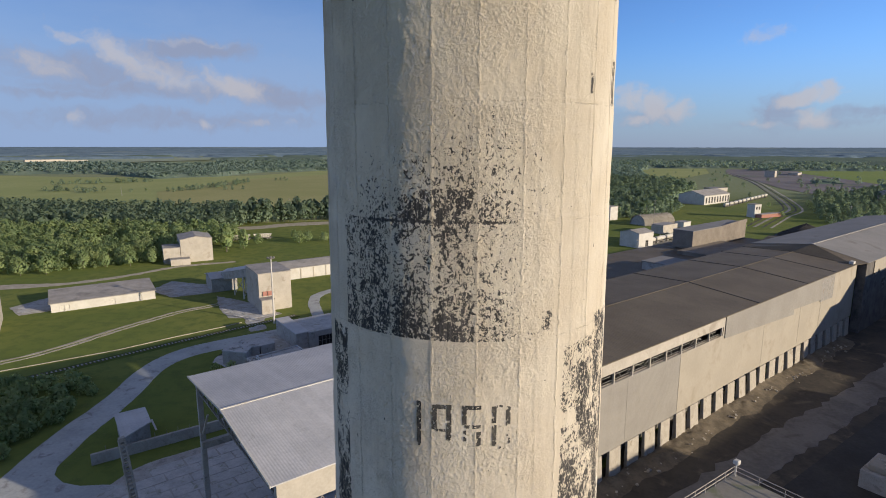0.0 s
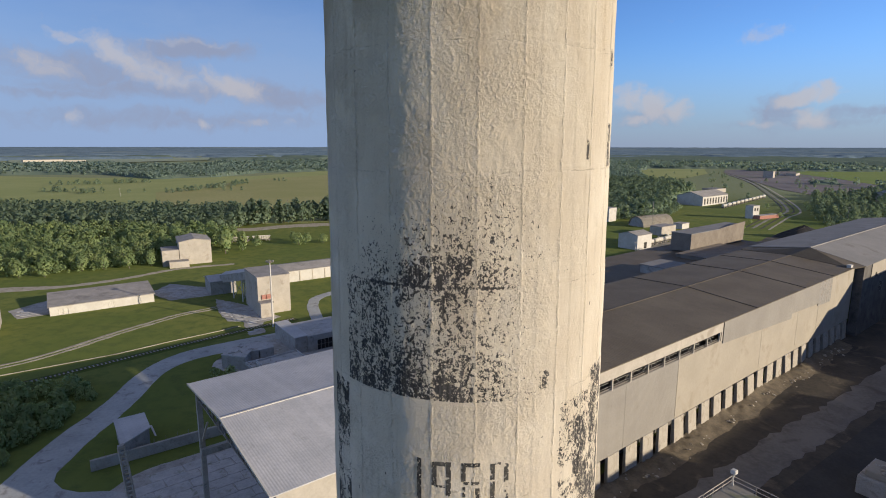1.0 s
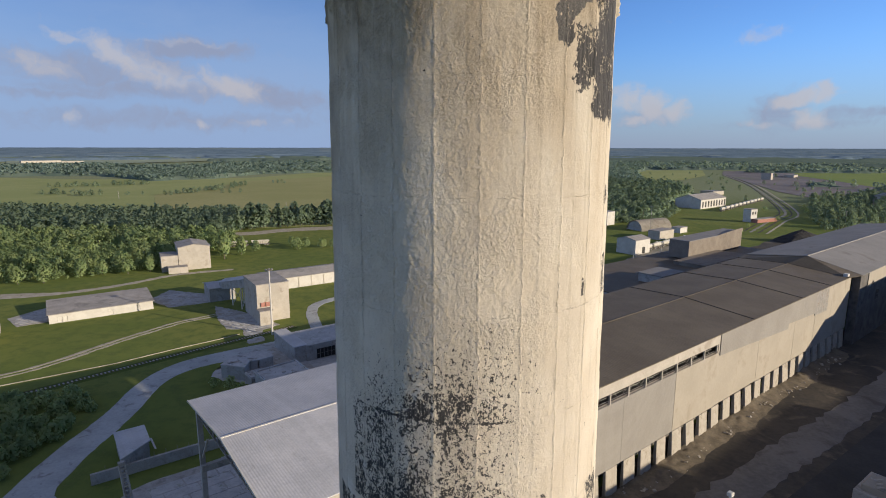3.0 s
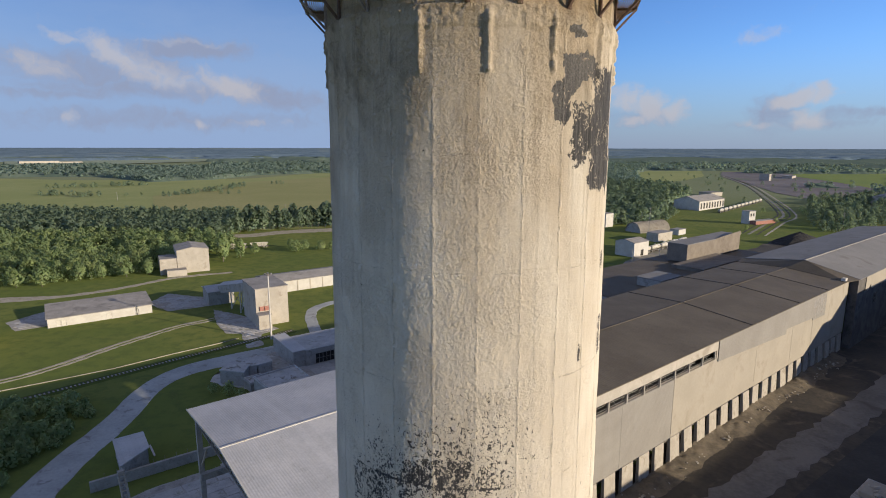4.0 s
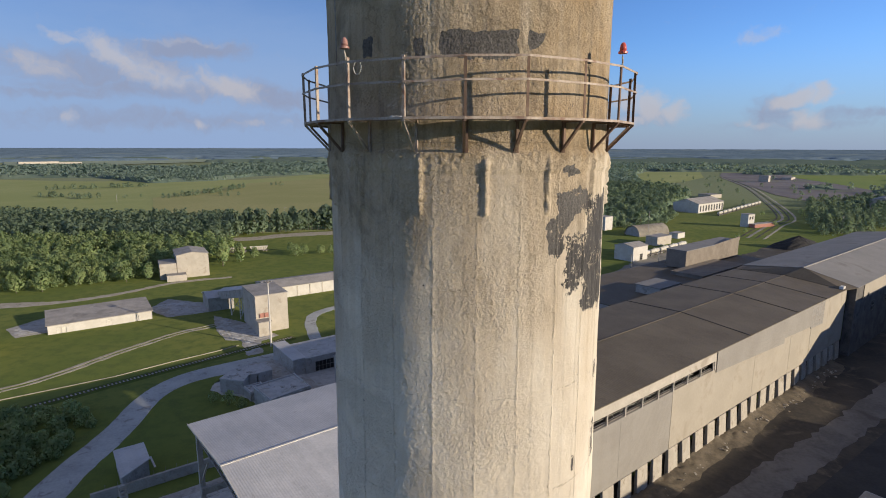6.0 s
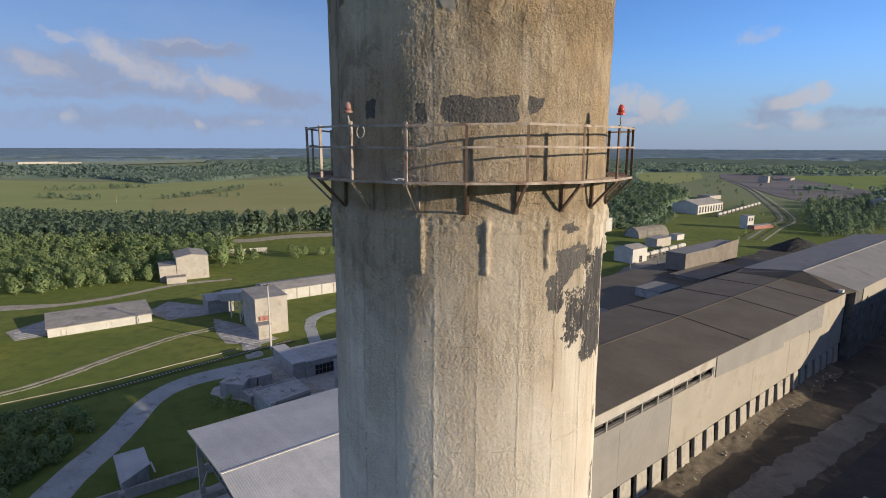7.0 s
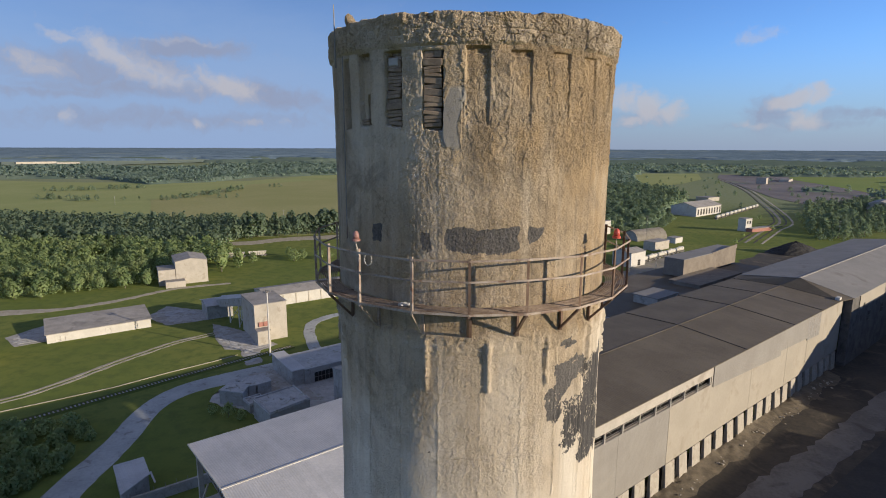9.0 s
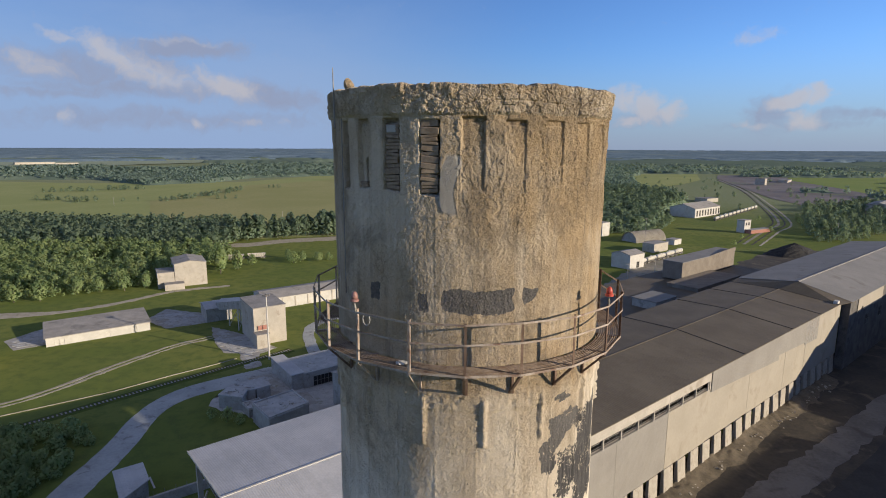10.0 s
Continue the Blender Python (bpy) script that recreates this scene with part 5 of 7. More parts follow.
def shaft_radius(th, z):
    """The shaft's outer surface, with its formwork facets, joints, plaster and recesses."""
    s = np.radians(th) * 3.2
    r = np.interp(z, [0, 55, 66.32, 66.38, 66.70, 66.76, 68.8, 70.0, 71.4, 72.2], [3.861, 3.30, 3.19, 3.215, 3.215, 3.172, 3.165, 3.158, 3.17, 3.19])
    lower = 1 - step(66.2, 66.5, z)
    upper = step(66.7, 66.9, z)
    # flat boards between the upright joints
    ph = np.mod(th - 3.3, 15.0) - 7.5
    r = r * (1 + (math.cos(radians(7.5)) / np.cos(np.radians(ph)) - 1) * 0.22 * (0.35 + 0.65 * lower))
    wob = (fractal(s * 0 + np.floor((th - 3.3) / 15) * 3.7, z / 0.8, 31, 3) - 0.5)
    edge = np.minimum(np.abs(ph - 7.5), np.abs(ph + 7.5)) * 0.0559
    fin = fractal(s / 2.0, z / 0.35, 33, 3)
    r = r + np.exp(-((edge + wob * 0.03) / 0.022) ** 2) * (0.003 + 0.012 * (fin - 0.25)) * (0.25 + 0.75 * lower)
    for a in STAVES:
        d = (th - a) * 0.0559 + wob * 0.04
        r = r + np.exp(-(d / 0.018) ** 2) * 0.010 * fin * lower + 0.006 * step(-0.01, 0.01, d) * (1 - step(0.2, 0.5, d)) * lower
    # casting joints
    for k, zl in enumerate(LIFTS):
        zz = zl + (fractal(s / 0.7, s * 0 + k * 5.5, 35, 4) - 0.5) * 0.10
        d = z - zz
        keep = 0.4 + 1.2 * fractal(s / 0.5, s * 0 + k * 2.3, 36, 3)
        r = r - np.exp(-(d / 0.018) ** 2) * 0.013 * keep + (np.exp(-((d - 0.05) / 0.05) ** 2)) * 0.008 * keep - step(0.0, 0.03, d) * (1 - step(0.3, 1.6, d)) * 0.010
    # plaster thrown on by hand: crinkled, diagonal, coarser towards the top
    c, q = (s * 0.84 + z * 0.54), (z * 0.84 - s * 0.54)
    cr = 1 - np.abs(2 * fractal(c / 0.12, q / 0.07, 41, 2, 0.6) - 1)
    cr2 = 1 - np.abs(2 * fractal(s / 0.07, z / 0.11, 45, 2) - 1)
    lump = fractal(s / 0.5, z / 0.6, 49, 4) - 0.5
    patchy = step(0.35, 0.62, fractal(s / 0.9 + 8, z / 1.3, 53, 3))
    side = 1 - 0.72 * step(16, 34, th)
    rise_up = step(69.6, 70.6, z + lump)
    amp = (0.12 + 0.88 * patchy) * side * lower + upper * (0.30 + 0.45 * rise_up + 0.4 * patchy) * (1 - 0.4 * step(20, 40, th) * (1 - step(70.3, 70.8, z)))
    crust = (1 - np.abs(2 * fractal(s / 0.20 + 3, z / 0.26, 47, 3, 0.6) - 1)) ** 2
    flake = step(0.485, 0.515, fractal(s / 0.30 + 11, z / 0.38, 51, 3, 0.6))
    wu, wv = s + 0.09 * (fractal(s / 0.15, z / 0.15, 151, 2) - 0.5), z + 0.09 * (fractal(s / 0.15, z / 0.15, 155, 2) - 0.5)
    ch, ce = cells(wu / 0.19, wv / 0.26, 161)
    ch4, ce4 = cells(wu / 0.075 + 3, wv / 0.095, 163)
    chunk = (step(0.50, 0.60, ch) * 0.012 - 0.008 * (1 - step(0.0, 0.10, ce)) * step(0.35, 0.6, ch)) * upper * step(69.3, 70.6, z + lump * 2) * (0.35 + 0.65 * step(-8, 2, th))
    flake = flake * step(-14, 6, th)
    heavy = upper * (0.4 + 0.6 * step(-26, -4, th)) * (0.30 + 0.70 * rise_up) * (1 - 0.3 * step(30, 50, th))
    r = r + amp * ((cr - 0.6) * 0.012 + (cr2 - 0.6) * 0.011) * (0.6 + 0.3 * upper) + lump * (0.014 + 0.008 * upper) + heavy * (((crust - 0.5) * 0.012 + (ch4 - 0.5) * 0.014) * (0.35 + 0.65 * step(-6, 12, th)) + flake * 0.012) + chunk
    # a smooth newer patch
    smooth_patch = step(0.4, 0.6, np.exp(-(((th + 7.3) * 0.0559) / 0.20) ** 4 - ((z - 70.85) / 0.60) ** 4))
    r = r * (1 - smooth_patch) + (3.185 + 0.01 * fractal(s / 0.5, z / 0.5, 95, 2)) * smooth_patch
    # bulging ledge under the gallery, with runs of cement below it
    led = step(66.28, 66.42, z + (fractal(s / 0.25, s * 0, 57, 3) - 0.5) * 0.2) * (1 - step(66.66, 66.74, z))
    lc, le = cells(wu / 0.09 + 7, wv / 0.06, 167)
    r = r + led * (0.03 * fractal(s / 0.12, z / 0.08, 59, 4, 0.65) + 0.016 * step(0.47, 0.53, lc) - 0.014 * (1 - step(0.0, 0.06, le)) - 0.012)
    for k, a in enumerate(DRIPS):
        d = (th - a) * 0.0559 + (fractal(z / 0.3, z * 0 + k, 61, 2) - 0.5) * 0.05
        ln = step(65.52, 65.6, z) * (1 - step(66.5, 66.7, z))
        w = 0.042 + 0.02 * fractal(z / 0.12, z * 0 + k * 3, 63, 2)
        ln = ln * step(0.30, 0.42, fractal(z / 0.10 + 5 * k, s / 0.08, 69, 3) + 0.35 * step(65.9, 66.2, z))
        r = r + ln * np.exp(-(d / w) ** 4) * (0.035 + 0.075 * fractal(z / 0.07, s / 0.06 + k, 65, 3, 0.65))
    # recesses under the cornice
    wig = (fractal(s / 0.3, z / 0.12, 67, 3) - 0.5)
    for a, h, zt, zb, dt, db in SLOTS:
        d = np.abs(th - a) * 0.0559 + wig * 0.03
        inside = (1 - step(h * 0.0559 - 0.012, h * 0.0559 + 0.018, d)) * step(zb - 0.02, zb + 0.05, z + wig * 0.1) * (1 - step(zt - 0.015, zt + 0.015, z))
        crack = np.exp(-((th - a - h + 0.4 + wig * 1.6) * 0.0559 / 0.012) ** 2) * step(zb - 0.05, zb + 0.2, z) * (1 - step(zt - 0.1, zt, z))
        shallow = dt < 0.125
        lintel = inside * step(zt - 0.13, zt - 0.09, z + wig * 0.08)
        r = r - crack * 0.012 * shallow - lintel * 0.05 * shallow * (1 - 0.6 * step(25, 35, th))
        rib = np.exp(-((th - a + h + 0.3 + wig * 4) * 0.0559 / 0.03) ** 2) * step(zb - 0.1, zb + 0.2, z) * (1 - step(zt - 0.1, zt, z))
        r = r + rib * 0.02 * shallow * (th > -5)
        r = r - inside * (db + (dt - db) * step(zb, zt, z) ** 0.8)
    hole = np.exp(-(((th + 40.8) * 0.0559) / 0.10) ** 4 - ((z - 71.05) / 0.26) ** 4)
    r = r - 0.4 * step(0.35, 0.65, hole + wig * 0.3)
    return r


def soft_box(th, z, a0, a1, z0, z1, sa=1.5, sz=0.15):
    return step(a0 - sa, a0 + sa, th) * (1 - step(a1 - sa, a1 + sa, th)) * step(z0 - sz, z0 + sz, z) * (1 - step(z1 - sz, z1 + sz, z))


def paint_loss(th, z):
    """How much of the paint has gone, 0 to 1."""
    s = np.radians(th) * 3.2
    blot = fractal(s / 0.45, z / 0.5, 71, 4)
    d = np.zeros_like(z)
    spread = fractal(s / 1.1 + 3, z / 1.4, 73, 3) - 0.5
    # share of paint gone: rows by height, columns by angle
    cols = [-52, -40, -28, -20, -8, 4, 12, 20, 30]
    share = {59.7: (0, 0, 0, 0, 0.01, 0.02, 0.02, 0, 0), 59.2: (0, 0, 0.01, 0.03, 0.08, 0.12, 0.14, 0.05, 0), 58.7: (0, 0.02, 0.05, 0.12, 0.22, 0.26, 0.24, 0.14, 0.01),
             58.2: (0.02, 0.08, 0.14, 0.30, 0.42, 0.40, 0.30, 0.14, 0.02), 57.85: (0.03, 0.12, 0.34, 0.66, 0.72, 0.56, 0.34, 0.12, 0.02), 57.46: (0.08, 0.25, 0.60, 0.86, 0.84, 0.66, 0.42, 0.14, 0.01),
             57.44: (0.50, 0.62, 0.62, 0.62, 0.66, 0.46, 0.22, 0.08, 0), 57.0: (0.28, 0.44, 0.50, 0.46, 0.42, 0.26, 0.14, 0.06, 0), 56.4: (0.30, 0.50, 0.58, 0.56, 0.48, 0.40, 0.24, 0.07, 0),
             55.8: (0.42, 0.62, 0.74, 0.76, 0.66, 0.56, 0.38, 0.08, 0), 55.2: (0.80, 0.86, 0.88, 0.90, 0.88, 0.76, 0.54, 0.12, 0.02)}
    levels = sorted(share)
    byrow = np.stack([np.interp(th, cols, share[k]) for k in levels])
    pos = np.interp(z, levels, np.arange(len(levels)))
    lo = np.clip(pos.astype(int), 0, len(levels) - 2)
    f = pos - lo
    part_gone = np.take_along_axis(byrow, lo[None], 0)[0] * (1 - f) + np.take_along_axis(byrow, lo[None] + 1, 0)[0] * f
    part_gone = part_gone * soft_box(th, z, -49.5, 40, 55.17, 59.8, 0.4, 0.02) * (0.5 + 0.75 * blot)
    seam = np.abs(np.mod(th - 3.3 + 2.5 * (fractal(s / 0.3, z / 0.4, 77, 3) - 0.5) + 7.5, 15) - 7.5)
    stave = np.random.RandomState(6).rand(64)[np.floor((th + 180 - 3.3) / 15).astype(int) % 64]
    part_gone = np.clip(part_gone * (1 - 0.65 * np.exp(-(seam / 1.1) ** 2)) * (0.85 + 0.35 * stave), 0, 0.97)
    t = np.sqrt(-2 * np.log(np.clip(np.minimum(part_gone, 1 - part_gone), 1e-4, 0.5)))
    tail = t - (2.30753 + 0.27061 * t) / (1 + 0.99229 * t + 0.04481 * t * t)
    d = np.where(part_gone > 0.004, 0.5 - np.where(part_gone < 0.5, tail, -tail) * 0.115, 0.0)
    d = np.maximum(d, soft_box(th, z, -46, 16, 57.42, 57.47, 2, 0.02) * (0.60 + 0.5 * (blot - 0.45)))
    d = np.maximum(d, soft_box(th, z, 26, 31, 55.25, 55.75, 1.2, 0.1) * (0.44 + 0.4 * (blot - 0.5)))
    d = np.maximum(d, soft_box(th, z, -64, -49.7, 40, 55.05, 0.5, 0.03) * (0.55 + 0.5 * (blot - 0.5)) * (1 - 0.25 * soft_box(th, z, -70, -49, 53.0, 53.7, 1, 0.2)))
    rag = fractal(s / 0.30 + 4, z / 0.42, 75, 4)
    d = np.maximum(d, soft_box(th, z, 35.5, 58, 40, 55.0, 1.6, 0.15) * (0.44 + 0.14 * step(0.36, 0.62, rag)) * (1 - 0.5 * soft_box(th, z, 30, 44, 53.15, 53.45, 2, 0.1)))
    d = np.maximum(d, soft_box(th, z, 54, 74, 40, 55.4, 3.0, 0.12) * (0.46 + 0.12 * step(0.38, 0.58, rag)))
    d = np.maximum(d, soft_box(th, z, 45.6, 47.4, 59.75, 60.25, 0.7, 0.08) * 0.62)
    d = np.maximum(d, soft_box(th, z, 64, 72, 59.62, 60.6, 1.5, 0.08) * 0.55)
    d = np.maximum(d, soft_box(th, z, 62, 70, 61.6, 62.1, 2, 0.1) * 0.5)
    # the big flake below the gallery: an arm down each side
    th0, z0 = th, z
    th = th + 7 * (fractal(s / 0.22, z / 0.22, 171, 4, 0.6) - 0.5)
    z = z + 0.42 * (fractal(s / 0.22 + 9, z / 0.22, 175, 4, 0.6) - 0.5)
    big = np.maximum(soft_box(th, z, 32.5, 52, 65.2, 65.95, 1.2, 0.1), soft_box(th, z, 29.5, 36, 64.65, 65.5, 1.0, 0.1))
    big = np.maximum(big, soft_box(th, z, 37, 56, 63.9, 65.3, 2.0, 0.14) * (0.68 + 0.4 * blot))
    big = np.maximum(big, soft_box(th, z, 47, 74, 63.35, 65.9, 1.5, 0.15) * 0.85)
    big = big * (1 - 0.9 * soft_box(th, z, 38, 50, 65.15, 65.42, 1.5, 0.08))
    big = np.maximum(big, soft_box(th, z, 39, 42.5, 63.75, 64.15, 0.8, 0.1) * 0.8)
    d = np.maximum(d, big * (0.74 + 0.5 * (blot - 0.4)))
    d = np.maximum(d, soft_box(th, z, 36, 44, 66.25, 66.45, 1.2, 0.06) * 0.9)
    # bitumen band above the gallery
    th, z = th0 + 0.3 * (th - th0), z0 + 0.35 * (z - z0)
    slope_cut = step(-0.10, 0.10, z - (68.32 + 0.0011 * np.maximum(0, np.abs(th - 4) - 3) ** 2))
    d = np.maximum(d, soft_box(th, z, -9.4, 16.2, 68.28, 68.82, 0.5, 0.04) * slope_cut * 1.0)
    d = np.maximum(d, soft_box(th, z, 19.8, 25.6, 68.45, 68.84, 0.5, 0.05) * step(-0.05, 0.05, z - (68.42 + 0.05 * (th - 19.5))) * 1.0)
    d = np.maximum(d, soft_box(th, z, -18.0, -14.5, 68.36, 68.74, 0.5, 0.05) * 0.95)
    d = np.maximum(d, soft_box(th, z, -39.6, -34.4, 68.46, 68.82, 0.7, 0.06) * 0.8)
    d = np.maximum(d, soft_box(th, z, 33, 52, 67.35, 67.75, 3, 0.1) * 0.36)
    # small knocks
    th, z = th0, z0
    rng = random.Random(12)
    for _ in range(46):
        a, zc = rng.uniform(-45, 60), rng.uniform(52.2, 65)
        d = np.maximum(d, np.exp(-(((th - a) * 0.0559) / rng.uniform(0.02, 0.05)) ** 2 - ((z - zc) / rng.uniform(0.02, 0.07)) ** 2) * rng.uniform(0.35, 0.62))
    return np.clip(d, 0, 1)


def weather(th, z):
    """Brown weathering, from clean below to tan at the top."""
    s = np.radians(th) * 3.2
    n = fractal(s / 0.8, z / 2.2, 81, 4) - 0.5
    run = fractal(s / 0.12, z / 3.0, 85, 3) - 0.5
    w = 0.10 + 0.20 * step(61.5, 64.5, z + n * 4) + 0.30 * step(63.6, 66.4, z + n * 3 - 0.02 * np.maximum(0, th)) + 0.26 * step(66.5, 66.8, z + run * 0.2) + 0.14 * step(69.6, 72.0, z + n)
    w = w - 0.34 * step(66.8, 67.2, z) * (1 - step(-26, 2, th + n * 30)) * (0.55 + 0.45 * step(69.5, 70.5, z))
    w = w + 0.22 * step(69.2, 69.9, z + n * 1.6) * (1 - step(70.3, 70.9, z + n)) * step(-20, 5, th)
    return np.clip(w + n * (0.35 + 0.45 * step(66.8, 68, z)) + run * 0.3 * step(60, 64, z), 0, 1)


def chimney_material():
    def build(nt, bsdf, pos):
        att = lambda k: node(nt, "ShaderNodeAttribute", attribute_name=k).outputs["Fac"]
        peel, wet, pale = att("paint_loss"), att("weathering"), att("new_plaster")
        tall = node(nt, "ShaderNodeMapping", {"Scale": (1.0, 1.0, 0.85)})
        nt.links.new(pos, tall.inputs[0])
        tall = tall.outputs[0]
        thin = node(nt, "ShaderNodeMapping", {"Scale": (1.0, 1.0, 0.06)})
        nt.links.new(pos, thin.inputs[0])
        thin = thin.outputs[0]
        big = noise_tex(nt, pos, 0.8, 6.0, 0.6, 0.3)
        fine = noise_tex(nt, pos, 30.0, 6.0, 0.72)
        grit = noise_tex(nt, pos, 95.0, 3.0, 0.6)
        streak = noise_tex(nt, thin, 9.0, 5.0, 0.6)
        col = mix(nt, ramp(nt, big, 0.36, 0.66), (0.71, 0.65, 0.55), (0.665, 0.60, 0.50))
        col = mix(nt, wet, col, (0.45, 0.335, 0.205))
        col = mix(nt, maths(nt, "MULTIPLY", ramp(nt, streak, 0.52, 0.72), maths(nt, "ADD", maths(nt, "MULTIPLY", wet, 0.55), 0.05)), col, (0.20, 0.165, 0.125))
        col = mix(nt, maths(nt, "MULTIPLY", ramp(nt, fine, 0.50, 0.66), maths(nt, "ADD", 0.03, maths(nt, "MULTIPLY", wet, 0.34))), col, (0.25, 0.195, 0.13))
        # Dark spots coloured in to read as shaded pits on weathered parts
        pit_shade = ramp(nt, noise_tex(nt, pos, 13.0, 6.0, 0.7, 1.2), 0.575, 0.63)
        col = mix(nt, maths(nt, "MULTIPLY", pit_shade, maths(nt, "MULTIPLY", wet, 0.34)), col, (0.13, 0.095, 0.06))
        soot = ramp(nt, noise_tex(nt, tall, 1.1, 7.0, 0.68, 0.8), 0.46, 0.64)
        col = mix(nt, maths(nt, "MULTIPLY", maths(nt, "MULTIPLY", soot, 0.5), ramp(nt, wet, 0.30, 0.60)), col, (0.20, 0.165, 0.125))
        col = mix(nt, pale, col, (0.34, 0.325, 0.30))
        # paint gone
        n1 = noise_tex(nt, tall, 8.5, 6.0, 0.7, 1.1)
        n2 = noise_tex(nt, tall, 27.0, 4.0, 0.65, 0.6)
        n3 = noise_tex(nt, node(nt, "ShaderNodeMapping", {0: pos, "Scale": (1.0, 1.0, 0.16)}).outputs[0], 30.0, 4.0, 0.65, 0.4)
        n = maths(nt, "ADD", maths(nt, "ADD", maths(nt, "MULTIPLY", n1, 0.54), maths(nt, "MULTIPLY", n2, 0.30)), maths(nt, "MULTIPLY", n3, 0.16))
        thr = maths(nt, "ADD", 0.5, maths(nt, "MULTIPLY", maths(nt, "SUBTRACT", 0.5, peel), 0.46))
        gone = ramp(nt, maths(nt, "SUBTRACT", n, thr), -0.012, 0.016)
        tar = mix(nt, ramp(nt, noise_tex(nt, thin, 22.0, 5.0, 0.7), 0.40, 0.68), (0.05, 0.048, 0.049), (0.125, 0.117, 0.112))
        tar = mix(nt, ramp(nt, fine, 0.6, 0.74), tar, (0.24, 0.215, 0.19))
        tar = mix(nt, maths(nt, "MULTIPLY", ramp(nt, wet, 0.30, 0.55), 0.6), tar, mix(nt, ramp(nt, n2, 0.40, 0.62), (0.15, 0.14, 0.132), (0.25, 0.228, 0.205)))
        skin = mix(nt, gone, col, tar)
        nt.links.new(maths(nt, "SUBTRACT", 0.92, maths(nt, "MULTIPLY", gone, 0.2)), bsdf.inputs["Roughness"])
        bsdf.inputs["Specular IOR Level"].default_value = 0.2
        bsdf.inputs["Diffuse Roughness"].default_value = 1.0
        crk = node(nt, "ShaderNodeTexNoise", {"Scale": 15.0, "Detail": 6.0, "Roughness": 0.6, "Distortion": 0.8}, noise_type="RIDGED_MULTIFRACTAL")
        nt.links.new(pos, crk.inputs["Vector"])
        bend = node(nt, "ShaderNodeTexNoise", {"Scale": 5.0, "Detail": 4.0, "Roughness": 0.65})
        nt.links.new(pos, bend.inputs["Vector"])
        warped = node(nt, "ShaderNodeVectorMath", {0: bend.outputs["Color"], 1: (0.28, 0.28, 0.22), 2: tall}, operation="MULTIPLY_ADD").outputs[0]
        plate = node(nt, "ShaderNodeTexVoronoi", {"Scale": 15.0})
        nt.links.new(warped, plate.inputs["Vector"])
        plate_h = node(nt, "ShaderNodeSeparateColor", {0: plate.outputs["Color"]}).outputs[0]
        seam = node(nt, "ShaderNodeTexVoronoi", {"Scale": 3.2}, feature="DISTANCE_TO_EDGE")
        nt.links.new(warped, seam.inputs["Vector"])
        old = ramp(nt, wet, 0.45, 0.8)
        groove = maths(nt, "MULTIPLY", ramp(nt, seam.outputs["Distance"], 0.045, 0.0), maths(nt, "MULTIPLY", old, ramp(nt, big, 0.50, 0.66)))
        calm = maths(nt, "SUBTRACT", 1.0, maths(nt, "MULTIPLY", pale, 0.85))
        rough_h = maths(nt, "MULTIPLY", maths(nt, "ADD", maths(nt, "MULTIPLY", crk.outputs["Fac"], 0.03), maths(nt, "MULTIPLY", fine, 0.030)), maths(nt, "MULTIPLY", calm, maths(nt, "MULTIPLY", maths(nt, "ADD", 0.4, big), maths(nt, "ADD", 0.04, maths(nt, "MULTIPLY", wet, 0.75)))))
        plates = maths(nt, "SUBTRACT", maths(nt, "MULTIPLY", maths(nt, "MULTIPLY", plate_h, old), 0.034), maths(nt, "MULTIPLY", groove, 0.02))
        rough_h = maths(nt, "ADD", rough_h, maths(nt, "MULTIPLY", plates, calm))
        # chipped paint, upright board joints and level casting joints
        side = maths(nt, "SUBTRACT", 1.0, maths(nt, "MULTIPLY", att("calm_side"), 0.75))
        chip = ramp(nt, noise_tex(nt, tall, 19.0, 6.0, 0.68, 1.3), 0.50, 0.545)
        curl = node(nt, "ShaderNodeMapping", {"Scale": (1.0, 1.0, 0.8), "Rotation": (0.3, 0.5, 0.2)})
        nt.links.new(pos, curl.inputs[0])
        lap = noise_tex(nt, curl.outputs[0], 4.2, 6.0, 0.60, 0.35)
        laps = None
        for a in (0.38, 0.445, 0.505, 0.57):
            g = ramp(nt, lap, a, a + 0.014)
            laps = g if laps is None else maths(nt, "ADD", laps, g)
        crumb = ramp(nt, noise_tex(nt, pos, 17.0, 3.0, 0.55, 0.2), 0.44, 0.62)
        scaly = ramp(nt, noise_tex(nt, pos, 0.9, 4.0, 0.6), 0.40, 0.60)
        laps = maths(nt, "ADD", maths(nt, "MULTIPLY", laps, maths(nt, "ADD", 0.004, maths(nt, "MULTIPLY", scaly, 0.007))), maths(nt, "MULTIPLY", maths(nt, "MULTIPLY", crumb, maths(nt, "ADD", 0.15, scaly)), 0.010))
        chip_on = maths(nt, "MULTIPLY", ramp(nt, noise_tex(nt, pos, 1.7, 4.0, 0.6), 0.40, 0.60), maths(nt, "ADD", 0.0045, maths(nt, "MULTIPLY", wet, 0.02)))
        rough_h = maths(nt, "ADD", rough_h, maths(nt, "MULTIPLY", maths(nt, "ADD", maths(nt, "MULTIPLY", chip, chip_on), laps), maths(nt, "MULTIPLY", calm, side)))
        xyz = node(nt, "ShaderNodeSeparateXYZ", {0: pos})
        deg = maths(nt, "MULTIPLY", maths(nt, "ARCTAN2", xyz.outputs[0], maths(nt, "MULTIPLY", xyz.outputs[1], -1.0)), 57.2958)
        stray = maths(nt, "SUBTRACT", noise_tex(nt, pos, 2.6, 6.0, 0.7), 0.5)
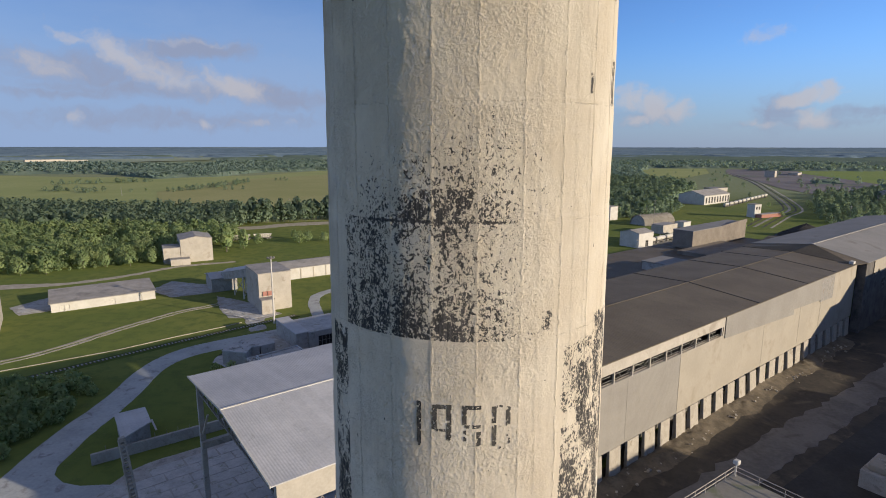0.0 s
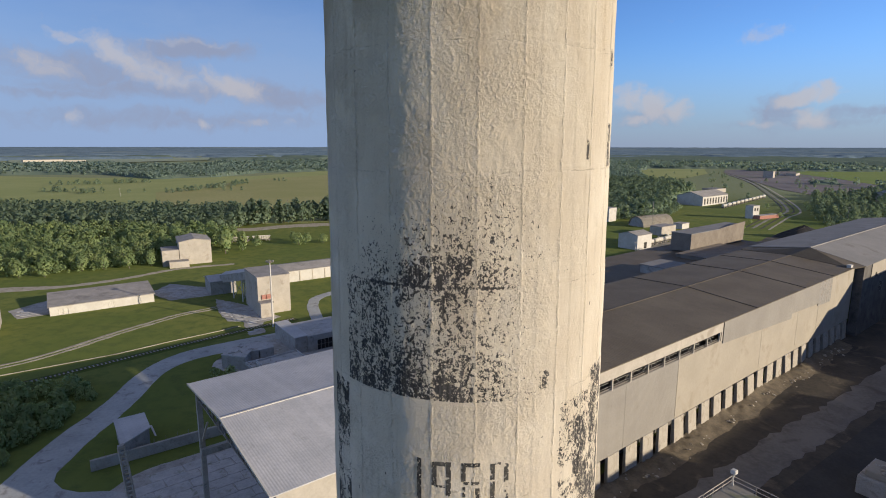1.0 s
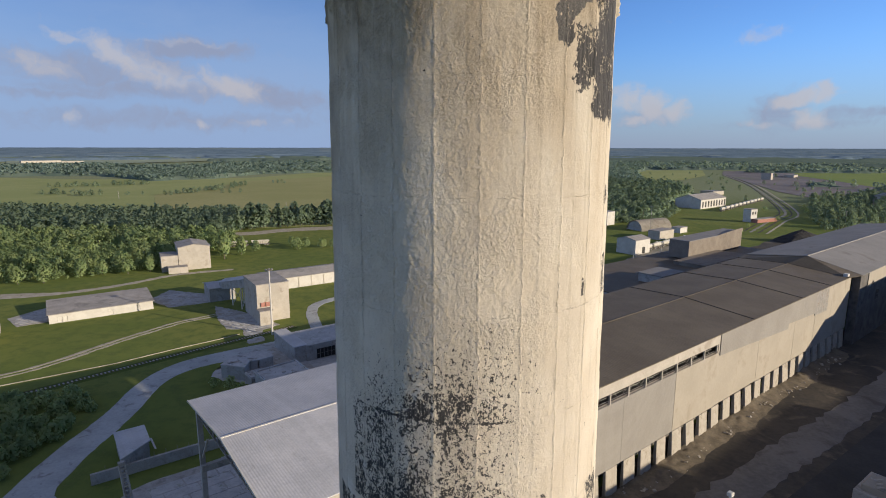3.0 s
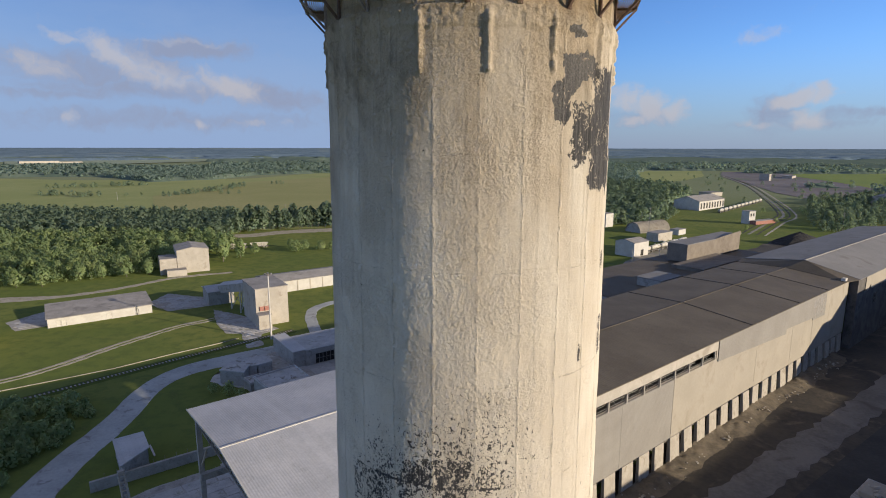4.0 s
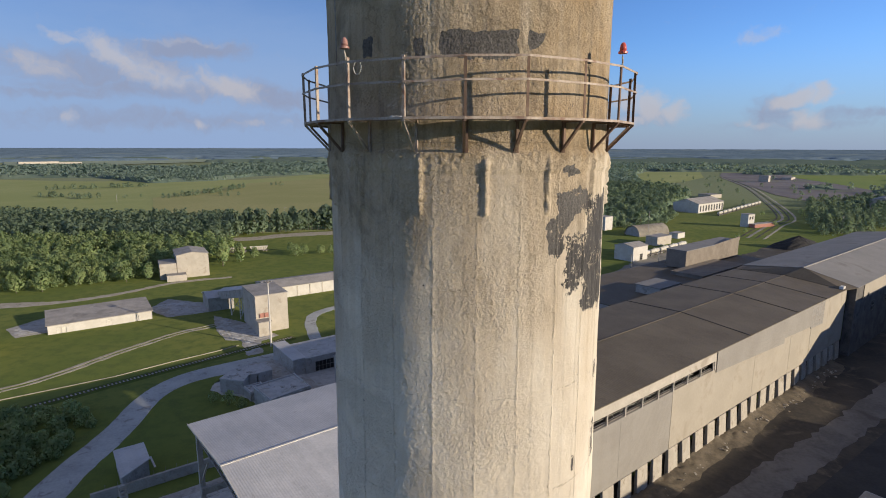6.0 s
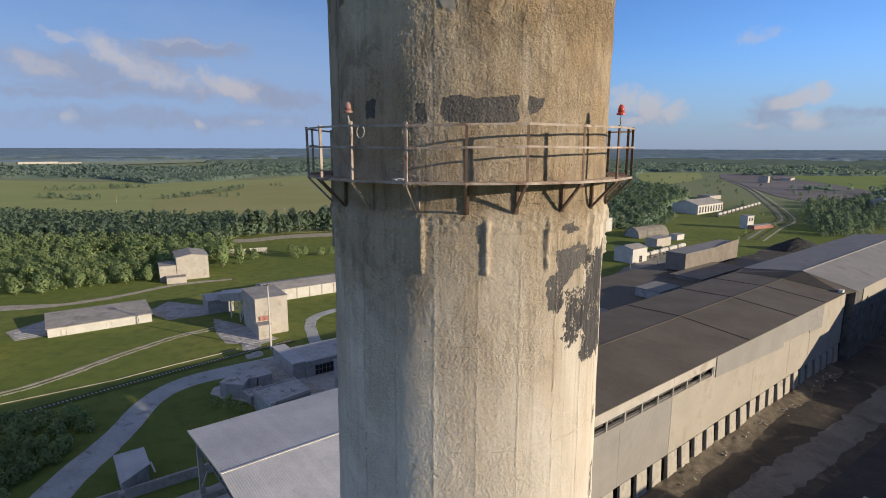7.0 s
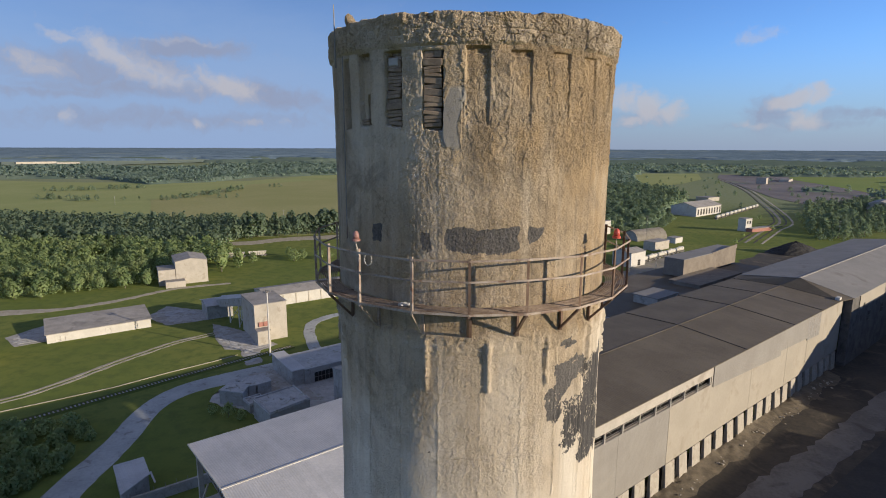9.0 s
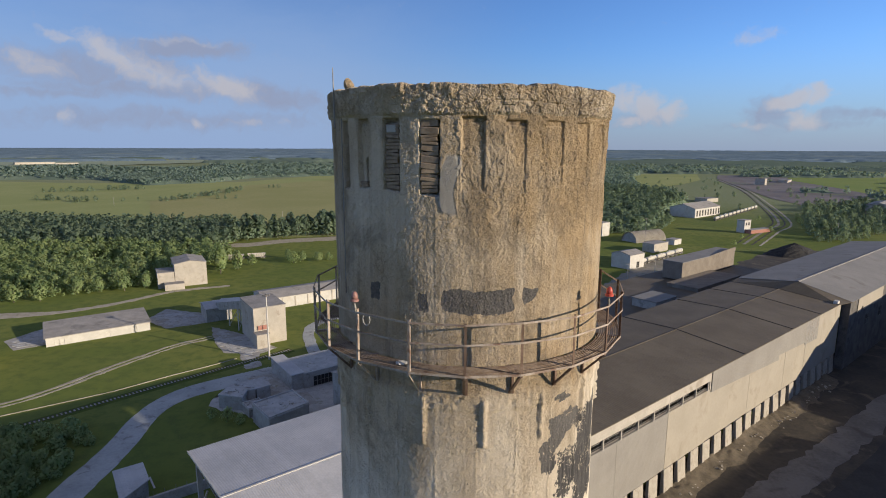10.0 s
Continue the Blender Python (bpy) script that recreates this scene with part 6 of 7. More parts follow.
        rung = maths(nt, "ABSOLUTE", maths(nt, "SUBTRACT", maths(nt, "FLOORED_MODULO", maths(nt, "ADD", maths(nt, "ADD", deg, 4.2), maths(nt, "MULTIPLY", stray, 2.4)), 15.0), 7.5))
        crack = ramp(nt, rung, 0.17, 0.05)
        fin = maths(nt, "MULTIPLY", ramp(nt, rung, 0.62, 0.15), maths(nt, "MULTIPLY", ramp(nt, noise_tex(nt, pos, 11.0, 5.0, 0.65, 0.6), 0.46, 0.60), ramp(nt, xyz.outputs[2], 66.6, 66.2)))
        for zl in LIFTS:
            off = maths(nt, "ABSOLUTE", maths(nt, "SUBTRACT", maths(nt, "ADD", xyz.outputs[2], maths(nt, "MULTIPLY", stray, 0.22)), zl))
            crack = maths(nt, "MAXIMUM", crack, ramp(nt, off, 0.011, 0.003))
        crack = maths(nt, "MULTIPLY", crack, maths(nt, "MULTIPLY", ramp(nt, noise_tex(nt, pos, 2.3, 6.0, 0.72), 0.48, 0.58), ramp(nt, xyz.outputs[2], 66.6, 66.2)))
        rough_h = maths(nt, "SUBTRACT", maths(nt, "ADD", rough_h, maths(nt, "MULTIPLY", fin, 0.020)), maths(nt, "MULTIPLY", crack, 0.012))
        h = maths(nt, "ADD", rough_h, maths(nt, "SUBTRACT", maths(nt, "MULTIPLY", grit, 0.0015), maths(nt, "MULTIPLY", gone, 0.006)))
        # Base colour darkened in grooves as cavity shade, and along joint cracks
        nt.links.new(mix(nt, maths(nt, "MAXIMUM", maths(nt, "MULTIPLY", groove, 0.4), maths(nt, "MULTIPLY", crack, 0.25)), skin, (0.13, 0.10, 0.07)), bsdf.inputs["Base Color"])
        bump(nt, bsdf, h, 1.0, 1.0)
    return material("painted_chimney_concrete", build)


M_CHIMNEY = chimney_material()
M_RAIL = plain("worn_railing_paint", (0.24, 0.18, 0.145), (0.42, 0.36, 0.31), 3.0, rough=0.65, metal=0.1, fine=30.0, stain=(0.16, 0.075, 0.045), stain_scale=2.2, relief=0.004)
# Rust colour darkened further for posts seen on their unlit faces
M_RUST_SHADED = plain("shaded_rusty_iron", (0.115, 0.075, 0.055), (0.19, 0.13, 0.10), 3.0, rough=0.8, metal=0.2, fine=25.0, stain=(0.32, 0.27, 0.22), stain_scale=2.0, relief=0.004)
M_DECK = plain("dusty_deck_iron", (0.20, 0.145, 0.105), (0.33, 0.26, 0.20), 3.0, rough=0.75, metal=0.1, fine=25.0, stain=(0.14, 0.08, 0.055), stain_scale=2.0, relief=0.004)
M_BRICK = plain("crumbling_brick", (0.19, 0.145, 0.105), (0.31, 0.245, 0.18), 4.0, fine=25.0, stain=(0.11, 0.085, 0.065), stain_scale=3.0, relief=0.01)
M_LAMP_RED = plain("red_lamp_glass", (0.40, 0.055, 0.04), (0.55, 0.11, 0.08), 5.0, rough=0.35, fine=20.0, relief=0)
# Duller copy of the red glass for the lamp on the shaded side
M_LAMP_SHADED = plain("shaded_lamp_glass", (0.22, 0.10, 0.085), (0.33, 0.19, 0.17), 5.0, rough=0.5, fine=20.0, relief=0)
M_DIGIT = plain("worn_black_paint", (0.035, 0.033, 0.033), (0.085, 0.08, 0.075), 5.0, fine=40.0, stain=(0.2, 0.18, 0.15), stain_scale=14.0, relief=0.004)


def add_values(ob, th, z, wet=None):
    at = ob.data.attributes
    for name, v in (("paint_loss", paint_loss(th, z)), ("calm_side", step(14, 36, th) * (1 - step(69.5, 70.4, z))), ("weathering", weather(th, z) if wet is None else wet),
                    ("new_plaster", step(0.4, 0.6, np.exp(-(((th + 7.3 + 1.5 * np.sin(z * 5)) * 0.0559) / 0.20) ** 4 - ((z - 70.85) / 0.60) ** 4) + 0.25 * (fractal(th / 3, z / 0.2, 91, 3) - 0.5)) * 0.9)):
        a = at.new(name, "FLOAT", "POINT")
        a.data.foreach_set("value", np.asarray(v, np.float32).ravel())


def polar(r, th):
    return r * np.sin(np.radians(th)), -r * np.cos(np.radians(th))


def chimney():
    root = thing("chimney", Matrix(), "tall weathered concrete chimney with flaking cream paint and a crumbling top", "chimney")
    for nm, da, zs in (("shaft", 0.5, np.concatenate([np.linspace(0, 49.5, 24), np.arange(50, 66.9, 0.036)])), ("shaft_top", 0.3, np.arange(66.89, 72.16, 0.02))):
        ang = np.concatenate([np.arange(-105, 105.01, da), np.arange(110, 250, 4.0)])
        th, z = np.meshgrid(ang, zs)
        r = shaft_radius(np.where(th > 180, th - 360, th), z)
        x, y = polar(r, th)
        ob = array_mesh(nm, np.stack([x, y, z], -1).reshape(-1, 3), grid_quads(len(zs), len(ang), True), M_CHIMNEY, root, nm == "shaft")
        add_values(ob, th.ravel(), z.ravel())
    # crumbling cornice, open flue inside
    prof = [(3.15, 72.08), (3.20, 72.11), (3.225, 72.14)] + [(3.235 + 0.001 * i, 72.155 + 0.0155 * i) for i in range(30)] + \
           [(3.262, 72.63), (3.24, 72.66), (3.16, 72.675), (3.02, 72.68), (2.9, 72.66), (2.78, 72.62), (2.72, 72.5), (2.7, 71.0), (2.7, 60.0)]
    pr, pz = np.array([p[0] for p in prof])[:, None], np.array([p[1] for p in prof])[:, None]
    ang = np.concatenate([np.arange(-112, 112.01, 0.25), np.arange(114, 247, 2.0)])
    th = np.repeat(ang[None], len(prof), 0)
    s = np.radians(th) * 3.2
    row = np.arange(len(prof))[:, None]
    cr = 1 - np.abs(2 * fractal(s / 0.16 + row * 0.3, pz / 0.12 + s * 0.4, 101, 3, 0.6) - 1)
    lump = fractal(s / 0.35, pz / 0.3 + s * 0, 103, 4) - 0.5
    act = step(0, 3, row) * (1 - step(39, 42, row))
    notch = step(0.60, 0.72, fractal(s / 0.5, s * 0, 107, 3)) * step(16, 32, row)
    groove = np.exp(-((pz - (72.34 + 0.03 * np.sin(s * 2.1))) / 0.015) ** 2) * step(0.45, 0.6, fractal(s / 0.6, s * 0 + 3, 109, 2))
    wu = s + 0.07 * (fractal(s / 0.12, pz / 0.12 + s * 0, 141, 2) - 0.5)
    wv = pz + 0.05 * (fractal(s / 0.12, pz / 0.1 + s * 0 + 7, 145, 2) - 0.5)
    ch, ce = cells(wu / 0.14, wv / 0.16, 131)
    ch2, ce2 = cells(wu / 0.42 + 9, wv / 0.7, 135)
    ch3, ce3 = cells(wu / 0.065 + 5, wv / 0.06, 137)
    block = (ch - 0.5) * 0.026 - (1 - step(0.0, 0.10, ce)) * 0.010 + (ch2 - 0.5) * 0.03 - (1 - step(0.0, 0.03, ce2)) * 0.035 + (ch3 - 0.5) * 0.022
    r = pr + act * (block + (cr - 0.6) * 0.018 + (1 - np.abs(2 * fractal(s / 0.06, pz / 0.05 + s * 0.3, 111, 3, 0.7) - 1) - 0.6) * 0.03 + lump * 0.035 - notch * 0.03 - groove * 0.03)
    zz = pz + step(20, 35, row) * (1 - step(40, 43, row)) * ((ch - 0.5) * 0.02 + (fractal(s / 0.9, s * 0, 105, 5) - 0.5) * 0.09 - notch * 0.02)
    x, y = polar(r, th)
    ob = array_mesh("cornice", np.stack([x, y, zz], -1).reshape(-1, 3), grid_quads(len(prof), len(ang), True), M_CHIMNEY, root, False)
    add_values(ob, th.ravel(), np.broadcast_to(zz, th.shape).ravel(), (0.62 + 0.5 * lump).ravel().clip(0, 1))
    tagged(ob, "crumbling tan concrete cornice")
    # bricks stacked in the open recesses
    rng = random.Random(8)
    for a, zb, zt, deep, w in ((-28.4, 70.72, 71.98, 3.06, 0.345), (-13.9, 70.68, 71.95, 3.085, 0.37), (-41.9, 70.74, 70.86, 3.11, 0.26)):
        zc = zb
        while zc < zt - 0.05:
            h = rng.uniform(0.055, 0.085) if rng.random() < 0.8 else rng.uniform(0.10, 0.15)
            bm = bmesh.new()
            box(bm, -w / 2 + rng.uniform(0, 0.03), -0.07, 0, w / 2 - rng.uniform(0, 0.03), 0.07, h - 0.004, 0.01)
            ob = part("brick", bm, M_BRICK, root)
            px, py = polar(deep + rng.uniform(-0.02, 0.025), a)
            ob.matrix_local = pose(px, py, zc, rng.uniform(-6, 6), rng.uniform(-7, 7), a + rng.uniform(-5, 5))
            zc += h
    bm = bmesh.new()
    box(bm, -0.12, -0.05, 0, 0.10, 0.05, 0.14, 0.01)
    ob = part("brick", bm, M_CONC, root, "pale block")
    ob.matrix_local = pose(*polar(3.09, -28.6), 71.80, 0, 0, -28.4)
    # remains of the painted year
    bars = {"one": [(-16.93, -15.29, 52.98, 53.92)],
            "nine": [(-11.28, -5.08, 53.80, 53.89), (-11.48, -9.71, 53.36, 53.81), (-6.42, -4.70, 53.15, 53.90), (-10.68, -6.0, 53.33, 53.38)],
            "five": [(-1.09, 5.34, 53.81, 53.90), (-1.09, 0.42, 53.49, 53.88), (-0.28, 5.42, 53.42, 53.49), (3.74, 5.27, 53.05, 53.35), (-0.65, 0.31, 53.15, 53.38)],
            "zero": [(8.98, 10.53, 53.52, 53.87), (9.08, 10.64, 53.04, 53.48), (13.87, 15.47, 53.44, 53.85), (14.23, 15.45, 53.07, 53.35), (10.71, 13.66, 53.84, 53.89), (10.96, 13.35, 52.97, 53.02)]}
    for k, (word, segs) in enumerate(bars.items()):
        vs, fs, n0 = [], [], 0
        for q, (a0, a1, z0, z1) in enumerate(segs):
            na, nz = max(3, int((a1 - a0) / 0.22)), max(3, int((z1 - z0) / 0.012))
            A, Z = np.meshgrid(np.linspace(a0, a1, na), np.linspace(z0, z1, nz))
            x, y = polar(shaft_radius(A, Z) + 0.006, A)
            keep = fractal(A * 0.0559 / 0.03 + 5 * k, Z / 0.05 + 3 * q, 121, 3)
            faint = (z1 - z0 < 0.08) * 0.10 + (word == "five" and q == 4) * 0.1 + (word == "zero" and q == 3) * 0.1
            quads = grid_quads(nz, na)
            kv = keep.ravel()[quads].mean(1)
            edge_u = np.abs((A.ravel()[quads].mean(1) - a0) / (a1 - a0) - 0.5) * 2
            edge_v = np.abs((Z.ravel()[quads].mean(1) - z0) / (z1 - z0) - 0.5) * 2
            quads = quads[kv > 0.33 + faint + 0.12 * edge_u ** 3 + 0.12 * edge_v ** 8]
            vs.append(np.stack([x, y, Z], -1).reshape(-1, 3))
            fs.append(quads + n0)
            n0 += A.size
        ob = array_mesh("painted_digit", np.concatenate(vs), np.concatenate(fs), M_DIGIT, root, True)
        tagged(ob, "flaking black painted digit " + word)
    # lightning rod with its conductor, and a lump of concrete on the rim
    bm = bmesh.new()
    tube(bm, [(*polar(3.30, -58.5), 71.9), (*polar(3.31, -58.5), 73.12)], [0.018, 0.01], 6)
    tube(bm, [(*polar(3.24, -54.5), z) for z in (72.1, 71.0, 70.0, 69.0, 68.4)], 0.012, 5)
    part("lightning_rod", bm, M_STEEL, root)
    bm = bmesh.new()
    bmesh.ops.create_icosphere(bm, subdivisions=3, radius=0.11)
    for v in bm.verts:
        v.co *= 1 + 0.5 * (noise.noise(v.co * 9) )
        v.co.z *= 1.25
    ob = part("concrete_lump", bm, M_CHIMNEY, root)
    ob.location = (*polar(3.16, -50.5), 72.74)
    add_values(ob, np.zeros(len(ob.data.vertices)), np.full(len(ob.data.vertices), 72.3), np.full(len(ob.data.vertices), 0.9))
    return root


chimney()


def ring_bar(bm, r, z, w, h, n=144, a0=0.0, a1=360.0):
    """A flat bar bent round the chimney."""
    full = a1 - a0 >= 359.9
    rows = []
    for i in range(n if full else n + 1):
        a = a0 + (a1 - a0) * i / n
        rows.append([bm.verts.new((*polar(rr, a), zz)) for rr, zz in ((r - w / 2, z - h / 2), (r + w / 2, z - h / 2), (r + w / 2, z + h / 2), (r - w / 2, z + h / 2))])
    for i in range(len(rows) if full else len(rows) - 1):
        A, B = rows[i], rows[(i + 1) % len(rows)]
        for k in range(4):
            bm.faces.new((A[k], A[(k + 1) % 4], B[(k + 1) % 4], B[k]))
    bmesh.ops.recalc_face_normals(bm, faces=bm.faces)


def gallery():
    """Inspection gallery: angle-iron brackets, deck of bent rods, posts, two rails."""
    root = thing("inspection_gallery", pose(0, 0, 67.30), "rusty iron inspection gallery with railing round the chimney", "gallery")
    R0 = 3.74
    posts = [-53.0, -36.3, -17.6, -0.9, 15.6, 33.7, 50.9, 69.5]
    posts += [69.5 + (237.5 / 13) * i for i in range(1, 13)]
    rng = random.Random(3)
    for i, r in enumerate(np.linspace(3.26, 3.67, 10)):
        bm = bmesh.new()
        ring_bar(bm, r, rng.uniform(-0.006, 0.006), 0.02, 0.024)
        part("deck_rod", bm, M_DECK, root)
    around = sorted(a % 360 for a in posts)
    spans = list(zip(around, around[1:] + [around[0] + 360]))
    for nm, r, z, h in (("deck_edge", R0, 0.0, 0.045), ("top_rail", R0 + 0.012, 1.01, 0.038), ("mid_rail", R0 + 0.012, 0.625, 0.036)):
        sag = lambda t: z + (0.012 * math.sin(radians(t) * 7) + 0.01 * math.sin(radians(t) * 3)) * (z > 0)
        for a, b in spans:
            bm = bmesh.new()
            beam(bm, (*polar(r, a), sag(a)), (*polar(r, b), sag(b)), 0.01, h)
            part(nm, bm, M_RAIL, root)
    for k, a in enumerate(posts):
        lean = rng.uniform(-0.4, 0.4)
        # angle-iron post
        bm = bmesh.new()
        box(bm, -0.025, -0.0, -0.06, 0.025, 0.006, 1.05 if k != 1 else 1.09)
        box(bm, 0.019, 0.006, -0.06, 0.025, 0.05, 1.05 if k != 1 else 1.09)
        # Left posts get the pale paint, the others the shade-darkened rusty iron
        ob = part("post", bm, M_RAIL if k in (0, 1, 2, 17, 18, 19) else M_RUST_SHADED, root)
        ob.matrix_local = pose(*polar(R0, a), 0, rng.uniform(-0.6, 0.6), lean, a)
        # bracket: arm, wall leg and strut
        bm = bmesh.new()
        rw = 3.205
        beam(bm, (0, -R0, -0.02), (0, -rw, -0.02), 0.05, 0.05)
        beam(bm, (0.03, -rw - 0.01, 0.0), (0.03, -rw - 0.01, -0.60), 0.05, 0.05)
        beam(bm, (-0.02, -R0 + 0.02, -0.04), (-0.02, -rw - 0.01, -0.58), 0.05, 0.045)
        # Brackets follow the same split into pale and shade-darkened iron
        ob = part("bracket", bm, M_RAIL if k in (1, 2, 19) else M_RUST_SHADED, root)
        ob.matrix_local = pose(0, 0, 0, 0, 0, a)
    warning_lamp(-36.3, R0, M_LAMP_SHADED, "obstruction lamp, its red dulled as in shade, on a bent stem above the railing")
    warning_lamp(50.9, R0, M_LAMP_RED, "red obstruction lamp on a bent stem above the railing")
    # a loop of wire and a scrap of cloth
    bm = bmesh.new()
    tube(bm, [(0.09 * math.cos(t), 0, 0.115 * math.sin(t)) for t in np.linspace(0, 6.6, 28)], 0.008, 5)
    ob = tagged(part("wire_loop", bm, M_WALL_WHITE), "pale loop of wire hanging on the railing", "wire")
    ob.matrix_world = pose(*polar(3.70, -32.6), 68.20, 0, 8, -33)
    bm = bmesh.new()
    bmesh.ops.create_icosphere(bm, subdivisions=3, radius=0.08)
    for v in bm.verts:
        v.co.z *= 0.35
        v.co.x *= 1.5
        v.co *= 1 + 0.5 * noise.noise(v.co * 22)
    ob = tagged(part("rag", bm, M_WALL_WHITE), "crumpled pale rag lying on the gallery deck", "rag")
    ob.location = (*polar(3.42, -22.5), 67.335)


def warning_lamp(a, r, glass, label):
    root = thing("warning_lamp", pose(*polar(r, a), 68.34, 0, 0, a), label, "lamp", "obstruction lamps")
    bm = bmesh.new()
    tube(bm, [(0.0, 0.0, -0.05), (0.0, -0.01, 0.06), (-0.025, -0.01, 0.13), (-0.02, -0.01, 0.22)], 0.017, 7)
    part("stem", bm, M_WALL_PALE, root)
    bm = bmesh.new()
    tube(bm, [(-0.02, -0.01, 0.20), (-0.02, -0.01, 0.235), (-0.02, -0.01, 0.25)], [0.085, 0.085, 0.06], 14)
    part("base", bm, glass, root)
    bm = bmesh.new()
    tube(bm, [(-0.02, -0.01, 0.25), (-0.02, -0.01, 0.30), (-0.02, -0.01, 0.36), (-0.02, -0.01, 0.395)], [0.062, 0.064, 0.05, 0.022], 14)
    part("globe", bm, glass, root, smooth=True)


gallery()

# ---------------------------------------------------------------- trees and woods


def leaf_material(name, dark, light, yellow):
    def build(nt, bsdf, pos):
        g = node(nt, "ShaderNodeNewGeometry").outputs["Random Per Island"]
        tree = noise_tex(nt, pos, 0.16, 2.0, 0.6)
        col = mix(nt, ramp(nt, tree, 0.38, 0.62), dark, light)
        col = mix(nt, maths(nt, "MULTIPLY", g, 0.25), col, yellow)
        col = mix(nt, maths(nt, "MULTIPLY", ramp(nt, noise_tex(nt, pos, 0.035, 3.0, 0.5), 0.55, 0.7), 0.5), col, yellow)
        nt.links.new(col, bsdf.inputs["Base Color"])
        bsdf.inputs["Roughness"].default_value = 0.8
        bsdf.inputs["Specular IOR Level"].default_value = 0.12
        thin = mix(nt, 1.0, col, (1.0, 1.0, 0.8), "MULTIPLY")
        tr = node(nt, "ShaderNodeBsdfTranslucent", {"Color": thin})
        both = node(nt, "ShaderNodeAddShader", {0: bsdf.outputs[0], 1: tr.outputs[0]})
        nt.links.new(both.outputs[0], nt.nodes["Material Output"].inputs[0])
    return material(name, build)


M_LEAF = leaf_material("broadleaf_foliage", (0.13, 0.18, 0.085), (0.19, 0.235, 0.105), (0.225, 0.25, 0.12))
# Darker copy of the leaf colour, greyed towards haze for farther woods
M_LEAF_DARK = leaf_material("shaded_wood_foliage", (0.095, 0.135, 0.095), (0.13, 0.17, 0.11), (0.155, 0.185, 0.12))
# Leaf tones paled and blued in place of aerial haze
M_LEAF_HAZE = leaf_material("hazed_foliage", (0.12, 0.165, 0.14), (0.15, 0.195, 0.16), (0.17, 0.21, 0.165))
M_BARK = plain("grey_bark", (0.12, 0.10, 0.08), (0.22, 0.20, 0.17), 1.0, fine=8.0)


def crown_arrays(seed, n, leaf, slim=0.34, low=0.22):
    """Leaf tufts of a crown of unit height: quads on the skins of many uneven lobes."""
    rng = np.random.RandomState(seed)
    lobes = 46
    t = rng.rand(lobes)
    cz = low + 0.10 + (0.86 - low) * t
    prof = slim * np.sin(np.clip((cz - low) / (1 - low), 0.05, 1) ** 0.75 * np.pi * 0.93) ** 0.8
    ca = rng.rand(lobes) * 2 * np.pi
    cr = prof * np.sqrt(rng.rand(lobes)) * 0.8
    c = np.stack([cr * np.cos(ca), cr * np.sin(ca), cz], -1)
    c[0] = (0, 0, 0.84)
    size = slim * (0.15 + 0.20 * rng.rand(lobes))
    k = rng.choice(lobes, n, p=size ** 2 / (size ** 2).sum())
    d = rng.normal(size=(n, 3))
    d[:, 2] = d[:, 2] * 0.8 + 0.25
    d /= np.linalg.norm(d, axis=1)[:, None]
    p = c[k] + d * size[k][:, None] * (0.75 + 0.35 * rng.rand(n))[:, None] * np.array([1, 1, 0.9])
    # most tufts sit on one rounded, uneven crown; the rest on the lobes
    shell = rng.rand(n) < 0.5
    ph = rng.rand(3) * 6.28
    wave = 1 + 0.13 * np.sin(3 * np.arctan2(d[:, 1], d[:, 0]) + ph[0]) + 0.10 * np.sin(5 * d[:, 2] + ph[1]) + 0.08 * np.sin(7 * d[:, 0] + ph[2])
    taper = 1 - 0.5 * np.clip(d[:, 2], 0, 1)
    env = np.array([0, 0, (1 + low) / 2]) + d * np.stack([slim * 0.92 * taper, slim * 0.92 * taper, np.full(n, (1 - low) / 2)], -1) * (wave * (0.82 + 0.2 * rng.rand(n)))[:, None]
    p = np.where(shell[:, None], env, p)
    nn = d + rng.normal(size=(n, 3)) * 0.4
    nn /= np.linalg.norm(nn, axis=1)[:, None]
    u = np.cross(nn, rng.normal(size=(n, 3)))
    u /= np.linalg.norm(u, axis=1)[:, None]
    v = np.cross(nn, u)
    s = (leaf * (0.6 + 0.8 * rng.rand(n)))[:, None]
    bow = nn * s * 0.3
    q = np.stack([p - u * s - v * s * 0.7 - bow, p + u * s * 0.8 - v * s + 0 * bow, p + u * s + v * s * 0.8 - bow, p - u * s * 0.7 + v * s], 1)
    out = p - np.array([0, 0, 0.45])
    out /= np.linalg.norm(out, axis=1)[:, None]
    soft = d * 0.2 + out * 0.35 + np.array([0, 0, 0.75]) + nn * 0.2
    soft /= np.linalg.norm(soft, axis=1)[:, None]
    return q.reshape(-1, 3), np.repeat(soft, 4, 0)


def round_normals(ob, normals):
    """Tufts shade as parts of a rounded crown."""
    ob.data.polygons.foreach_set("use_smooth", np.ones(len(ob.data.polygons), bool))
    ob.data.normals_split_custom_set_from_vertices(normals)


def scatter(poly, spacing, seed, keep=None):
    rng = random.Random(seed)
    xs, ys = [p[0] for p in poly], [p[1] for p in poly]
    out = []
    y = min(ys)
    while y < max(ys):
        x = min(xs)
        while x < max(xs):
            px, py = x + rng.uniform(-0.5, 0.5) * spacing * 1.3, y + rng.uniform(-0.5, 0.5) * spacing * 1.3
            inside = False
            for (x0, y0), (x1, y1) in zip(poly, poly[1:] + poly[:1]):
                if (y0 > py) != (y1 > py) and px < (x1 - x0) * (py - y0) / (y1 - y0) + x0:
                    inside = not inside
            if inside and (keep is None or keep(px, py, rng)):
                out.append((px, py, rng.random(), rng.random() * 6.28))
            x += spacing
        y += spacing * 0.87
    return out


